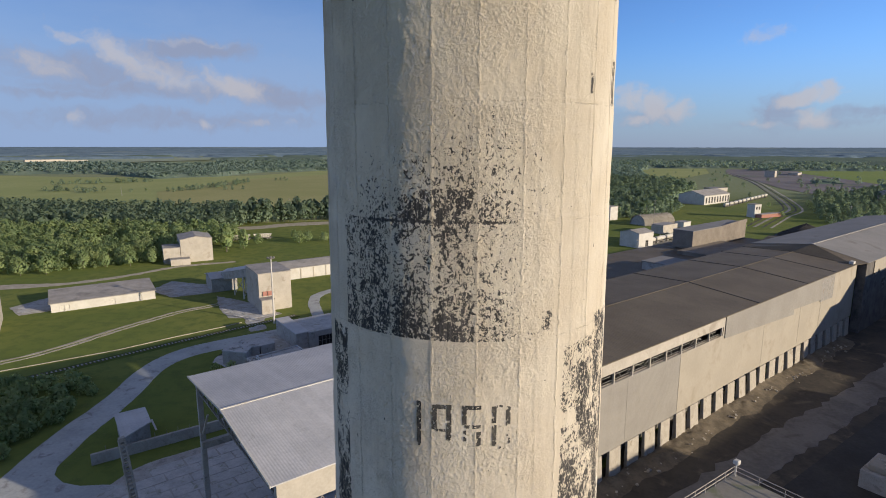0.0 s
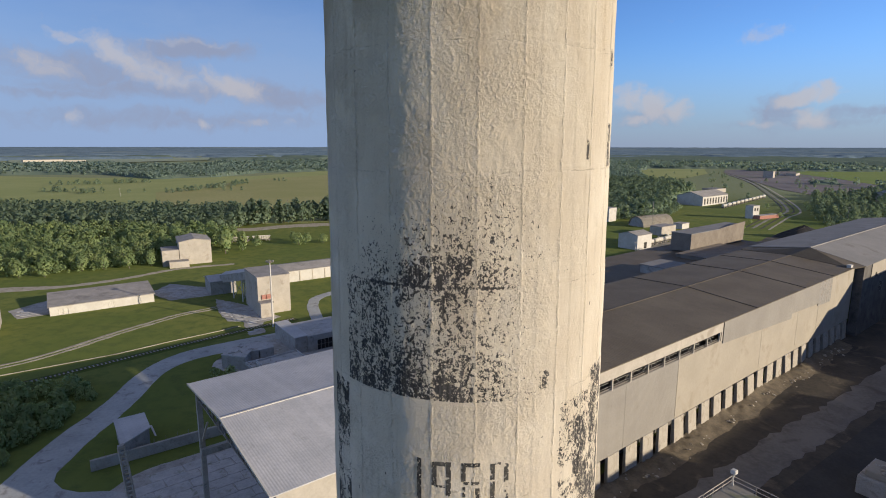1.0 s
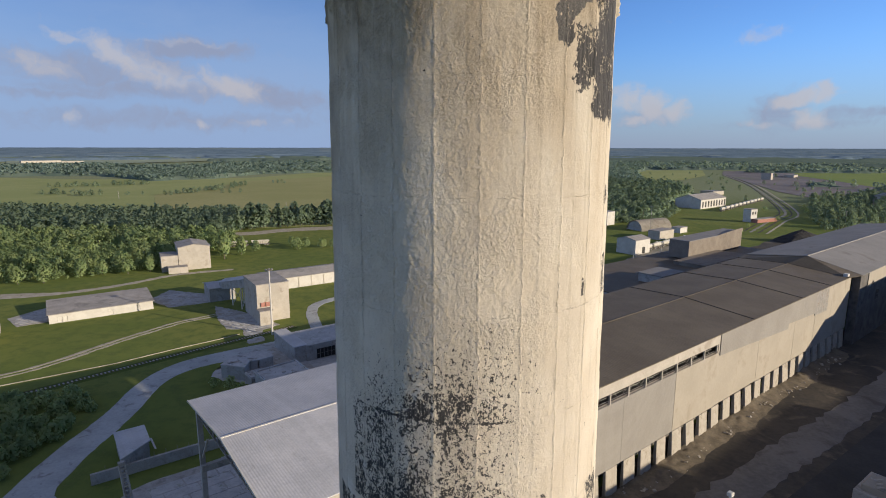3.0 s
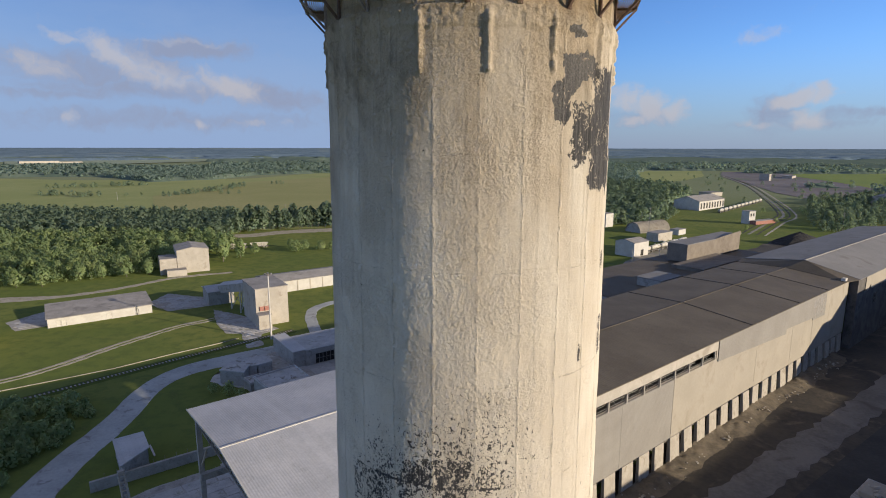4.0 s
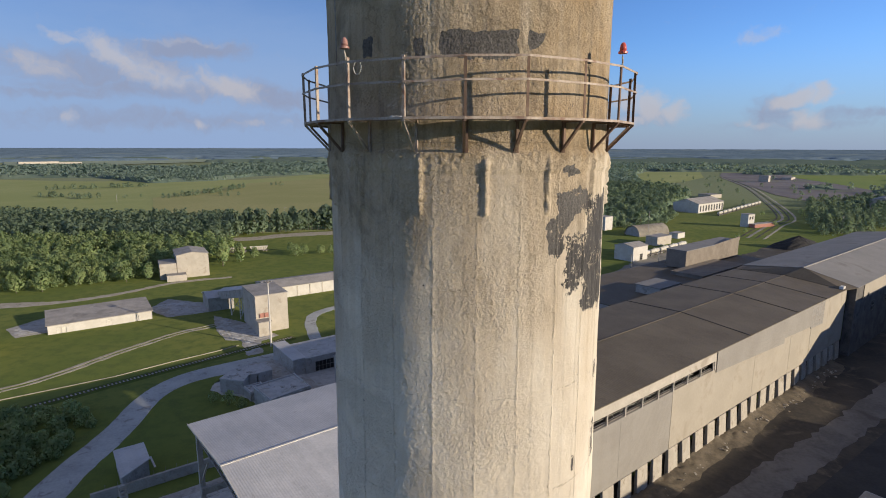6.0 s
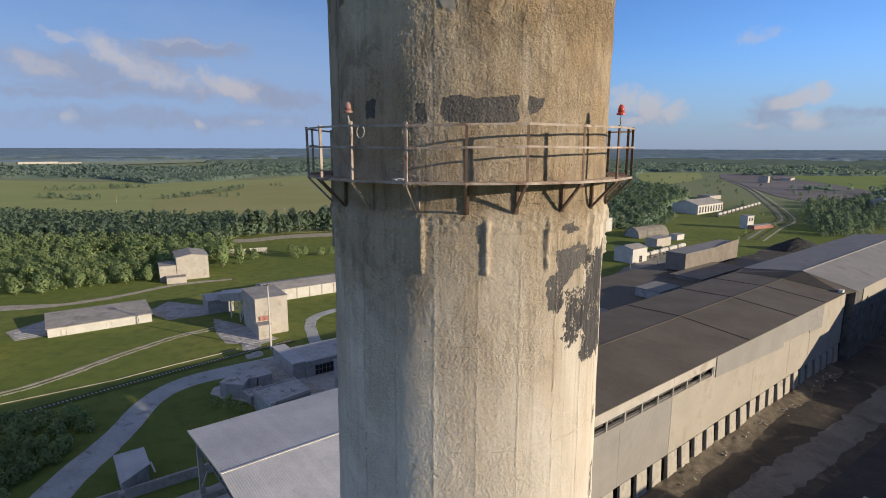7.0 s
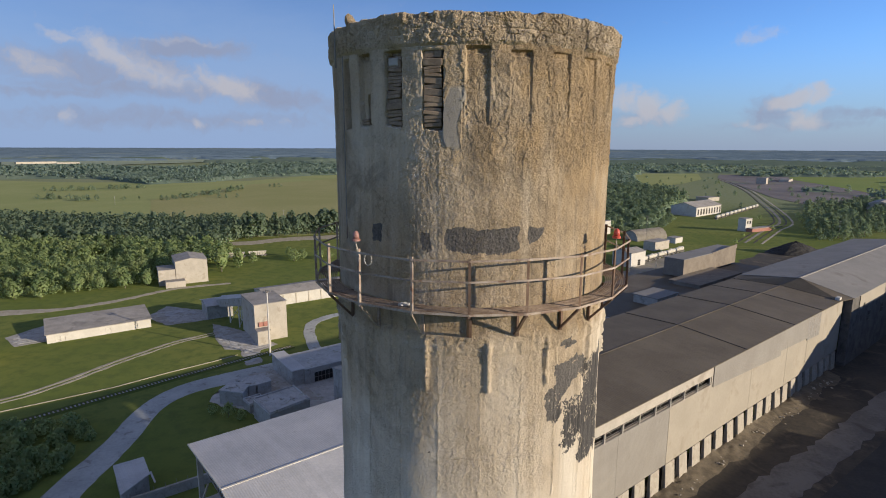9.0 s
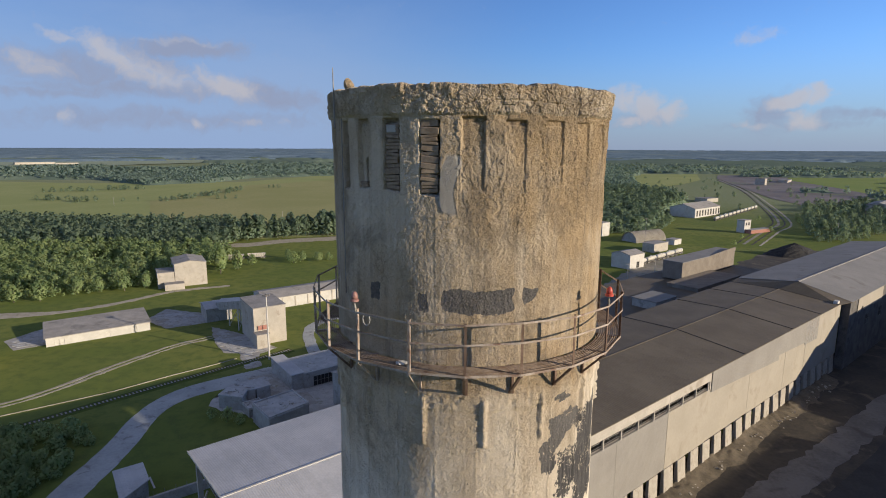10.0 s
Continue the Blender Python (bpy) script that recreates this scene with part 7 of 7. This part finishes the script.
def woods(name, spots, hmin, hmax, n, leaf, mat, label, slim=0.33):
    """A stand of trees as one mass, too many to tell one by one."""
    kinds = [crown_arrays(200 + i, n, leaf, slim * (0.9 + 0.16 * i), 0.04) for i in range(4)]
    vs, tv, ns = [], [], []
    for i, (x, y, t, a) in enumerate(spots):
        h = hmin + (hmax - hmin) * t
        c, nv = kinds[i % 4]
        ns.append(np.stack([nv[:, 0] * math.cos(a) - nv[:, 1] * math.sin(a), nv[:, 0] * math.sin(a) + nv[:, 1] * math.cos(a), nv[:, 2]], -1))
        w = 0.85 + 0.4 * ((i * 37) % 10) / 10
        ca, sa = math.cos(a) * h * w, math.sin(a) * h * w
        vs.append(np.stack([x + c[:, 0] * ca - c[:, 1] * sa, y + c[:, 0] * sa + c[:, 1] * ca, c[:, 2] * h], -1))
        r = 0.012 * h
        tv.append(np.array([(x - r, y - r, 0), (x + r, y - r, 0), (x + r * 0.5, y, 0.6 * h), (x - r * 0.5, y, 0.6 * h), (x - r, y + r, 0), (x + r, y - r, 0), (x + r * 0.5, y, 0.6 * h), (x - r * 0.5, y, 0.6 * h)]))
    V = np.concatenate(vs)
    ob = array_mesh(name, V, np.arange(len(V)).reshape(-1, 4), mat)
    round_normals(ob, np.concatenate(ns))
    tagged(ob, label, "woodland", kind="stuff")
    if n < 30:
        return
    TV = np.concatenate(tv)
    tr = array_mesh("trunks", TV, np.arange(len(TV)).reshape(-1, 4), M_BARK, ob)
    tagged(tr, kind="stuff")


def undergrowth(name, poly, cell, h0, h1, mat, label, seed, open_ground=True):
    """The leafy shrub layer under a wood: an uneven sheet with holes at the clearings."""
    xs, ys = [p[0] for p in poly], [p[1] for p in poly]
    x, y = np.meshgrid(np.arange(min(xs), max(xs), cell), np.arange(min(ys), max(ys), cell), indexing="ij")
    rng = np.random.RandomState(seed)
    x, y = x + (rng.rand(*x.shape) - 0.5) * cell * 0.7, y + (rng.rand(*x.shape) - 0.5) * cell * 0.7
    inside = np.zeros(x.shape, bool)
    for (x0, y0), (x1, y1) in zip(poly, poly[1:] + poly[:1]):
        if y0 != y1:
            inside ^= ((y0 > y) != (y1 > y)) & (x < (x1 - x0) * (y - y0) / (y1 - y0) + x0)
    h = h0 + (h1 - h0) * fractal(x / 9, y / 9, seed, 3) + (rng.rand(*x.shape) - 0.5) * (h1 - h0) * 0.7
    if open_ground:
        h = h * step(0.40, 0.50, fractal(x / 22, y / 22, seed + 7, 3)) - 0.2
    z = np.where(inside, h, -1.0)
    q = grid_quads(*x.shape)
    keep = (z.ravel()[q] > 0.0).any(1)
    ob = array_mesh(name, np.stack([x, y, z], -1).reshape(-1, 3), q[keep], mat, smooth=False)
    tagged(ob, label, "undergrowth", kind="stuff")


def clearing(x, y, rng):
    v = noise.noise(Vector((x / 38, y / 38, 3.3)))
    return v > -0.22 or rng.random() < 0.15


W1 = [(-330, 215), (-213, 232), (-198, 236), (-200, 250), (-175, 256), (-160, 268), (-156, 292), (-143, 322), (-172, 372), (-162, 398), (-205, 470), (-312, 466), (-430, 486), (-620, 520), (-560, 420), (-430, 300)]
undergrowth("undergrowth", [(-330, 262), (-214, 262), (-182, 276), (-168, 300), (-156, 325), (-182, 372), (-172, 398), (-210, 465), (-312, 460), (-430, 480), (-610, 515), (-555, 425), (-430, 310)], 2.6, 2.5, 6.5, M_LEAF, "leafy shrub layer under the wood", 801)
woods("shrubs", [s for s in scatter([(-330, 216), (-213, 226), (-196, 232), (-172, 250), (-156, 262), (-146, 290), (-150, 296), (-330, 296)], 4.4, 9)], 1.6, 4.2, 70, 0.075, M_LEAF, "low leafy shrubs along the edge of the wood", 0.55)
woods("wood", [s for s in scatter(W1, 4.7, 1, clearing) if s[1] < 296], 5.0, 10.5, 240, 0.031, M_LEAF, "mixed green broadleaf wood with small clearings", 0.27)
woods("wood", [s for s in scatter(W1, 5.2, 6, clearing) if 296 <= s[1] < 350], 7, 12, 150, 0.038, M_LEAF, "mixed green broadleaf wood", 0.27)
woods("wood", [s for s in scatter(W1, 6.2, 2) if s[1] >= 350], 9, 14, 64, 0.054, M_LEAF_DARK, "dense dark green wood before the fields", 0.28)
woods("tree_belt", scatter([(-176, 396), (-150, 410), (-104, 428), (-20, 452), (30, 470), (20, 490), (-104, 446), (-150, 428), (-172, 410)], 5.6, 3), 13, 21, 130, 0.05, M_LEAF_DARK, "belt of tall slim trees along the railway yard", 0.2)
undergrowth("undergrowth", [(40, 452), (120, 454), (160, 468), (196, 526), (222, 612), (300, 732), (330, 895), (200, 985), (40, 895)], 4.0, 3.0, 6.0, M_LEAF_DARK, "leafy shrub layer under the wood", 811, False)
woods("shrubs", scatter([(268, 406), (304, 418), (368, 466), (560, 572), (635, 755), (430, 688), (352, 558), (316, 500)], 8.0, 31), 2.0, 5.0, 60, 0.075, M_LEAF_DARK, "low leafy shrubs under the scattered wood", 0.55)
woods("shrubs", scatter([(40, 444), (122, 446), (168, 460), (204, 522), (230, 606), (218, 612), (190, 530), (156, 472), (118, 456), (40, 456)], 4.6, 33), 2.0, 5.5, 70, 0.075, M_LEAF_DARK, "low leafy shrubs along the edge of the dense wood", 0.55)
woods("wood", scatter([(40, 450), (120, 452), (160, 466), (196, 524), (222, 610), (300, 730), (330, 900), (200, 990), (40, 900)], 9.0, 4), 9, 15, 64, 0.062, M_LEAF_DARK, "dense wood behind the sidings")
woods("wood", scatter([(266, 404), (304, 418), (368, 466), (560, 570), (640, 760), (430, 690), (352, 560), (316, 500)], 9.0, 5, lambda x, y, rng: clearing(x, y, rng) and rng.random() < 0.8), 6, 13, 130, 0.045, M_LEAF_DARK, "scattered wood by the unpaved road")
hedge = []
hr = random.Random(5)
for a, b, n in (((-640, 815), (-540, 893), 34), ((-386, 694), (-360, 820), 30), ((-362, 820), (-366, 895), 16), ((-335, 935), (-318, 950), 5), ((-520, 672), (-300, 740), 12), ((-560, 700), (-480, 690), 14), ((480, 690), (900, 900), 50)):
    for i in range(n):
        s = hr.random()
        hedge.append((a[0] + (b[0] - a[0]) * s + hr.uniform(-9, 9), a[1] + (b[1] - a[1]) * s + hr.uniform(-9, 9), hr.random(), hr.random() * 6.28))
for _ in range(150):
    x, y = hr.uniform(320, 720), hr.uniform(640, 1330)
    if abs(x - (402 + (y - 737) * 0.36)) > 14 and noise.noise(Vector((x / 90, y / 90, 7))) > 0.05:
        hedge.append((x, y, hr.random() ** 2, hr.random() * 6.28))
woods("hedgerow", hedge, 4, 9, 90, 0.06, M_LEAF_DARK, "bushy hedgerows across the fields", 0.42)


def single_tree(x, y, h, seed, label, slim=0.33, low=0.2, n=620, category="tree"):
    root = thing("tree" if category == "tree" else "bush", pose(x, y, 0), label, category, "trees by the plant")
    q, nv = crown_arrays(seed, n, 0.034, slim, low)
    crown = array_mesh("crown", q * h, np.arange(len(q)).reshape(-1, 4), M_LEAF, root)
    round_normals(crown, nv)
    bm = bmesh.new()
    rng = random.Random(seed)
    tube(bm, [(0, 0, -0.1), (0.02 * h * rng.uniform(-1, 1), 0.02 * h * rng.uniform(-1, 1), h * 0.35), (0.03 * h * rng.uniform(-1, 1), 0.02 * h, h * 0.75)], [0.018 * h, 0.013 * h, 0.004 * h], 6)
    part("trunk", bm, M_BARK, root)
    bm = bmesh.new()
    for k in range(6):
        a, z = rng.uniform(0, 6.28), h * rng.uniform(0.25, 0.6)
        tube(bm, [(0, 0, z), (slim * h * 0.35 * math.cos(a), slim * h * 0.35 * math.sin(a), z + 0.1 * h), (slim * h * 0.7 * math.cos(a), slim * h * 0.7 * math.sin(a), z + 0.2 * h)], [0.008 * h, 0.005 * h, 0.002 * h], 5)
    part("limbs", bm, M_BARK, root)


edge_trees = [(-136, 288, 17, 0.2), (-139, 297, 15, 0.24), (-131, 300, 12, 0.26), (-146, 282, 13, 0.3), (-160, 255, 9, 0.34), (-168, 249, 9.5, 0.34), (-179, 246, 8.5, 0.36), (-187, 242, 9, 0.36), (-196, 229, 10, 0.34), (-206, 226, 9, 0.36),
              (-217, 226, 11, 0.34), (-127, 312, 7, 0.4), (-152, 268, 10, 0.34), (-112, 335, 6, 0.4)]
for i, (x, y, h, s) in enumerate(edge_trees):
    single_tree(x, y, h, 300 + i, "green broadleaf tree at the edge of the wood", s, 0.06)
for i, (x, y, h) in enumerate(((-104, 320, 7.5), (-100, 325, 6.5), (-90, 327, 6), (-84, 330, 5))):
    single_tree(x, y, h, 330 + i, "dense green bush on the lawn below the railway yard", 0.55, 0.05, 520, "bush")
for i, (x, y, h) in enumerate(((-108, 96, 5.5), (-102, 91, 5.5), (-96, 87, 5), (-92, 83, 4.5), (-104, 103, 5), (-96, 96, 4.5), (-112, 90, 5.5), (-97, 79, 5), (-105, 84, 5.5), (-90, 77, 4), (-101, 98, 4.5), (-98, 92, 4.5), (-110, 100, 5), (-115, 97, 5.5), (-92, 89, 3.6), (-94, 92, 3.8), (-108, 88, 5), (-101, 85, 5), (-93, 80, 4.2), (-88, 79, 3.4), (-117, 103, 4.5))):
    single_tree(x, y, h, 350 + i, "shaded willow-like tree beside the curved road", 0.42, 0.08, 760)
woods("roadside_bushes", scatter([(-97, 84), (-118, 111), (-109, 114), (-98, 116), (-90, 109), (-87.5, 99), (-87.8, 90), (-91, 84)], 2.7, 15), 1.6, 3.6, 200, 0.06, M_LEAF, "dense dark green bushes beside the curved road", 0.5)
for i, (x, y, h) in enumerate(((-61, 119.5, 4), (-57, 118, 3.2), (-66, 121, 3))):
    single_tree(x, y, h, 370 + i, "small bush at the foot of the ruined block", 0.5, 0.05, 360, "bush")
for i, (x, y, h) in enumerate(((205, 400, 4), (270, 470, 5), (225, 430, 4), (330, 530, 6), (300, 548, 5), (345, 560, 6))):
    single_tree(x, y, h, 380 + i, "small bush on the lawn beyond the halls", 0.5, 0.05, 260, "bush")


def far_canopy(name, r0, r1, nr, dark, light, seed, kind, label, category):
    """Distant woods seen edge on: an uneven canopy that dips under the ground at its clearings."""
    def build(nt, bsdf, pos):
        # Distance haze is put into the dark, light and open-land tones
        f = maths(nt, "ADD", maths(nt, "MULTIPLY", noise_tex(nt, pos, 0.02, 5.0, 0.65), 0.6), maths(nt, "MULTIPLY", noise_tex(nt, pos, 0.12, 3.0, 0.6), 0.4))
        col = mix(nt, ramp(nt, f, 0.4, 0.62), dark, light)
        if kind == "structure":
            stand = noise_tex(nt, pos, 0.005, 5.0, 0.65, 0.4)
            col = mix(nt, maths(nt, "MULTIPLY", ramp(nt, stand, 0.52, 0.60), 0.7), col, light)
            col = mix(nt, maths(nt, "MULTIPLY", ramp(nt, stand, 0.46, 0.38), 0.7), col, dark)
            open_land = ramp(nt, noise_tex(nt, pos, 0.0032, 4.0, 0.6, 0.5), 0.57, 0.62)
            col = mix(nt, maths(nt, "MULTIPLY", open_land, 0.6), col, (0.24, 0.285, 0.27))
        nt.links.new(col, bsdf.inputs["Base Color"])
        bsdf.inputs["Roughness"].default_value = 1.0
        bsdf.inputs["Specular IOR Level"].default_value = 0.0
    mat = material(name + "_hazed_green", build)
    az = np.radians(np.arange(-54, 54.01, 0.26))
    rs = np.geomspace(r0, r1, nr)
    r, a = np.meshgrid(rs, az, indexing="ij")
    x, y = r * np.sin(a), r * np.cos(a)
    m = forest_cover(x, y, seed)
    if kind == "structure":
        m = np.maximum(step(0.44, 0.50, fractal(x / 260, y / 120, seed, 4)) * step(2760, 2800, r), step(3150, 3250, r))
    m[0] = m[-1] = 0
    low = 4.0 * (1 - step(2100, 2300, r)) * (seed == 401)
    z = rise(r) - 3 - low * m + m * (11 + 2.5 * fractal(x / 16, y / 30, seed + 9, 3) + 3 * fractal(x / 70, y / 70, seed + 5, 2))
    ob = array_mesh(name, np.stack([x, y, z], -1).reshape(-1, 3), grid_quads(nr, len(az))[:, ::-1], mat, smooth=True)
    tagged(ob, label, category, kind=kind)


def forest_cover(x, y, seed):
    """1 where distant woods stand, 0 in the fields and along the road."""
    cover = fractal(x / 420, y / 250, seed, 4)
    open_field = (step(-1010, -960, x) * (1 - step(-60, -20, x)) * (1 - step(1050, 1120, y - 0.28 * np.maximum(0, x + 600))) + step(320, 360, x - 0.3 * (y - 1040)) * (1 - step(120, 200, x - 0.3 * (y - 1040) - 320)) * (1 - step(1600, 1800, y)))
    road = np.exp(-((x - np.interp(y, [300, 750, 1143, 1750, 3000], [160, 398, 544, 757, 1200])) / (40 + 0.06 * y)) ** 2)
    near_edge = np.interp(x, [-1500, -946, -788, -577, -494, -480, -364, -100], [1000, 1101, 1131, 990, 1054, 1225, 1345, 1400])
    far_edge = np.interp(x, [-1500, -1140, -1085, -830, -532, -100], [1250, 1335, 1568, 1793, 1978, 2100])
    wild = 60 * (fractal(x / 90, y / 90, 431, 3) - 0.5)
    west = 1 - step(-160, -100, x)
    az, far = np.degrees(np.arctan2(x, y)), np.hypot(x, y)
    glade = step(0, 40, far + wild - np.interp(az, [-40.6, -35.6, -30.4, -26.7, -23.2, -15.3, -14], [2140, 2192, 2400, 2483, 2657, 2690, 3300])) * (1 - step(2840, 2880, far + wild))
    belt = step(0, 25, y - near_edge + wild) * (1 - step(0, 60, y - far_edge + wild * 2)) * (cover > 0.33)
    beyond = step(0.452, 0.485, cover - 0.11 * (1 - step(2600, 2800, np.hypot(x, y)))) * step(0, 60, y - far_edge) * (1 - glade)
    open_field = open_field + step(620, 680, x) * (1 - step(1360, 1450, y + wild))
    east = step(0.452, 0.485, cover + 0.03 - 0.3 * np.clip(open_field, 0, 1) - 0.25 * road)
    east = np.where(y + wild > 1580, step(0.36, 0.40, cover), east)
    return west * np.maximum(belt, beyond) + (1 - west) * east


fr = np.random.RandomState(55)
fa, fd = np.radians(fr.uniform(-50, 50, 14000)), np.sqrt(fr.uniform(1000 ** 2, 1420 ** 2, 14000))
fx, fy = fd * np.sin(fa), fd * np.cos(fa)
stand = forest_cover(fx, fy, 401) > 0.4
woods("far_wood", [(a, b, c, d) for a, b, c, d in zip(fx[stand].tolist(), fy[stand].tolist(), fr.rand(int(stand.sum())).tolist(), (fr.rand(int(stand.sum())) * 6.28).tolist())], 7, 13, 22, 0.10, M_LEAF_HAZE, "distant green woods greyed with haze between the fields", 0.4)
fa, fd = np.radians(fr.uniform(-46, 46, 17000)), np.sqrt(fr.uniform(1420 ** 2, 2350 ** 2, 17000))
fx, fy = fd * np.sin(fa), fd * np.cos(fa)
stand = forest_cover(fx, fy, 401) > 0.4
woods("far_wood", [(a, b, c, d) for a, b, c, d in zip(fx[stand].tolist(), fy[stand].tolist(), fr.rand(int(stand.sum())).tolist(), (fr.rand(int(stand.sum())) * 6.28).tolist())], 8, 13, 7, 0.18, M_LEAF_HAZE, "distant green woods greyed with haze between the fields", 0.45)
far_canopy("far_woods", 1000, 3050, 90, (0.12, 0.165, 0.13), (0.15, 0.19, 0.15), 401, "stuff", "distant green woods greyed with haze between the fields", "woodland")
# Blue-grey tones carry the haze of the horizon
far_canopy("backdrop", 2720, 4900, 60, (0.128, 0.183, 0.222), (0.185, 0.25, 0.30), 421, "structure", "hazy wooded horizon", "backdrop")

# ---------------------------------------------------------------- paving slabs


def slabs(ground, poly, angle, length, width, seed, skip=0.06):
    """Concrete slabs laid side by side, a little tilted, some missing."""
    base = bpy.data.objects[ground]
    me = []
    for k in range(3):
        bm = bmesh.new()
        rng = random.Random(seed * 10 + k)
        cx, cy = length / 2 - 0.06, width / 2 - 0.06
        pts = [(-cx + rng.uniform(0, 0.5), -cy), (cx, -cy), (cx, cy - rng.uniform(0, 0.4)), (cx - rng.uniform(0, 0.7), cy), (-cx, cy)]
        prism(bm, pts, -0.1, 0.10)
        m = bpy.data.meshes.new("slab")
        bm.to_mesh(m)
        bm.free()
        m.materials.append(M_SLAB)
        me.append(m)
    rng = random.Random(seed)
    c, sn = math.cos(radians(angle)), math.sin(radians(angle))
    flat = [(x * c + y * sn, -x * sn + y * c) for x, y in poly]
    us, vs = [p[0] for p in flat], [p[1] for p in flat]
    v, row, count = min(vs) + width / 2, 0, 0
    while v < max(vs):
        u = min(us) + length * (0.5 if row % 2 else 0.15)
        while u < max(us):
            inside = True
            for du, dv in ((-0.4, -0.4), (0.4, -0.4), (0.4, 0.4), (-0.4, 0.4)):
                a, b, hit = u + du * length, v + dv * width, False
                for (u0, v0), (u1, v1) in zip(flat, flat[1:] + flat[:1]):
                    if (v0 > b) != (v1 > b) and a < (u1 - u0) * (b - v0) / (v1 - v0) + u0:
                        hit = not hit
                inside = inside and hit
            if inside and rng.random() > skip and count < 290:
                ob = new("slab", me[rng.randrange(3)])
                ob.parent = base
                ob.matrix_local = pose(u * c - v * sn, u * sn + v * c, 0.03, rng.uniform(-0.4, 0.4), rng.uniform(-0.4, 0.4), angle + rng.uniform(-0.8, 0.8) + 180 * rng.randrange(2))
                count += 1
            u += length
        v += width
        row += 1


slabs("yard_3", YARD_SLABS, 40, 6.0, 3.0, 1, 0.03)
slabs("paved_lot_1", PAVED_LOT_1, 37, 4.0, 2.4, 2, 0.12)
slabs("paved_lot_2", PAVED_LOT_2, 37, 4.0, 2.4, 3, 0.08)
slabs("paved_lot_3", PAVED_LOT_3, 35, 3.2, 2.0, 4, 0.15)
slabs("paved_lot_4", PAVED_LOT_4, 42, 4.0, 2.4, 5, 0.12)
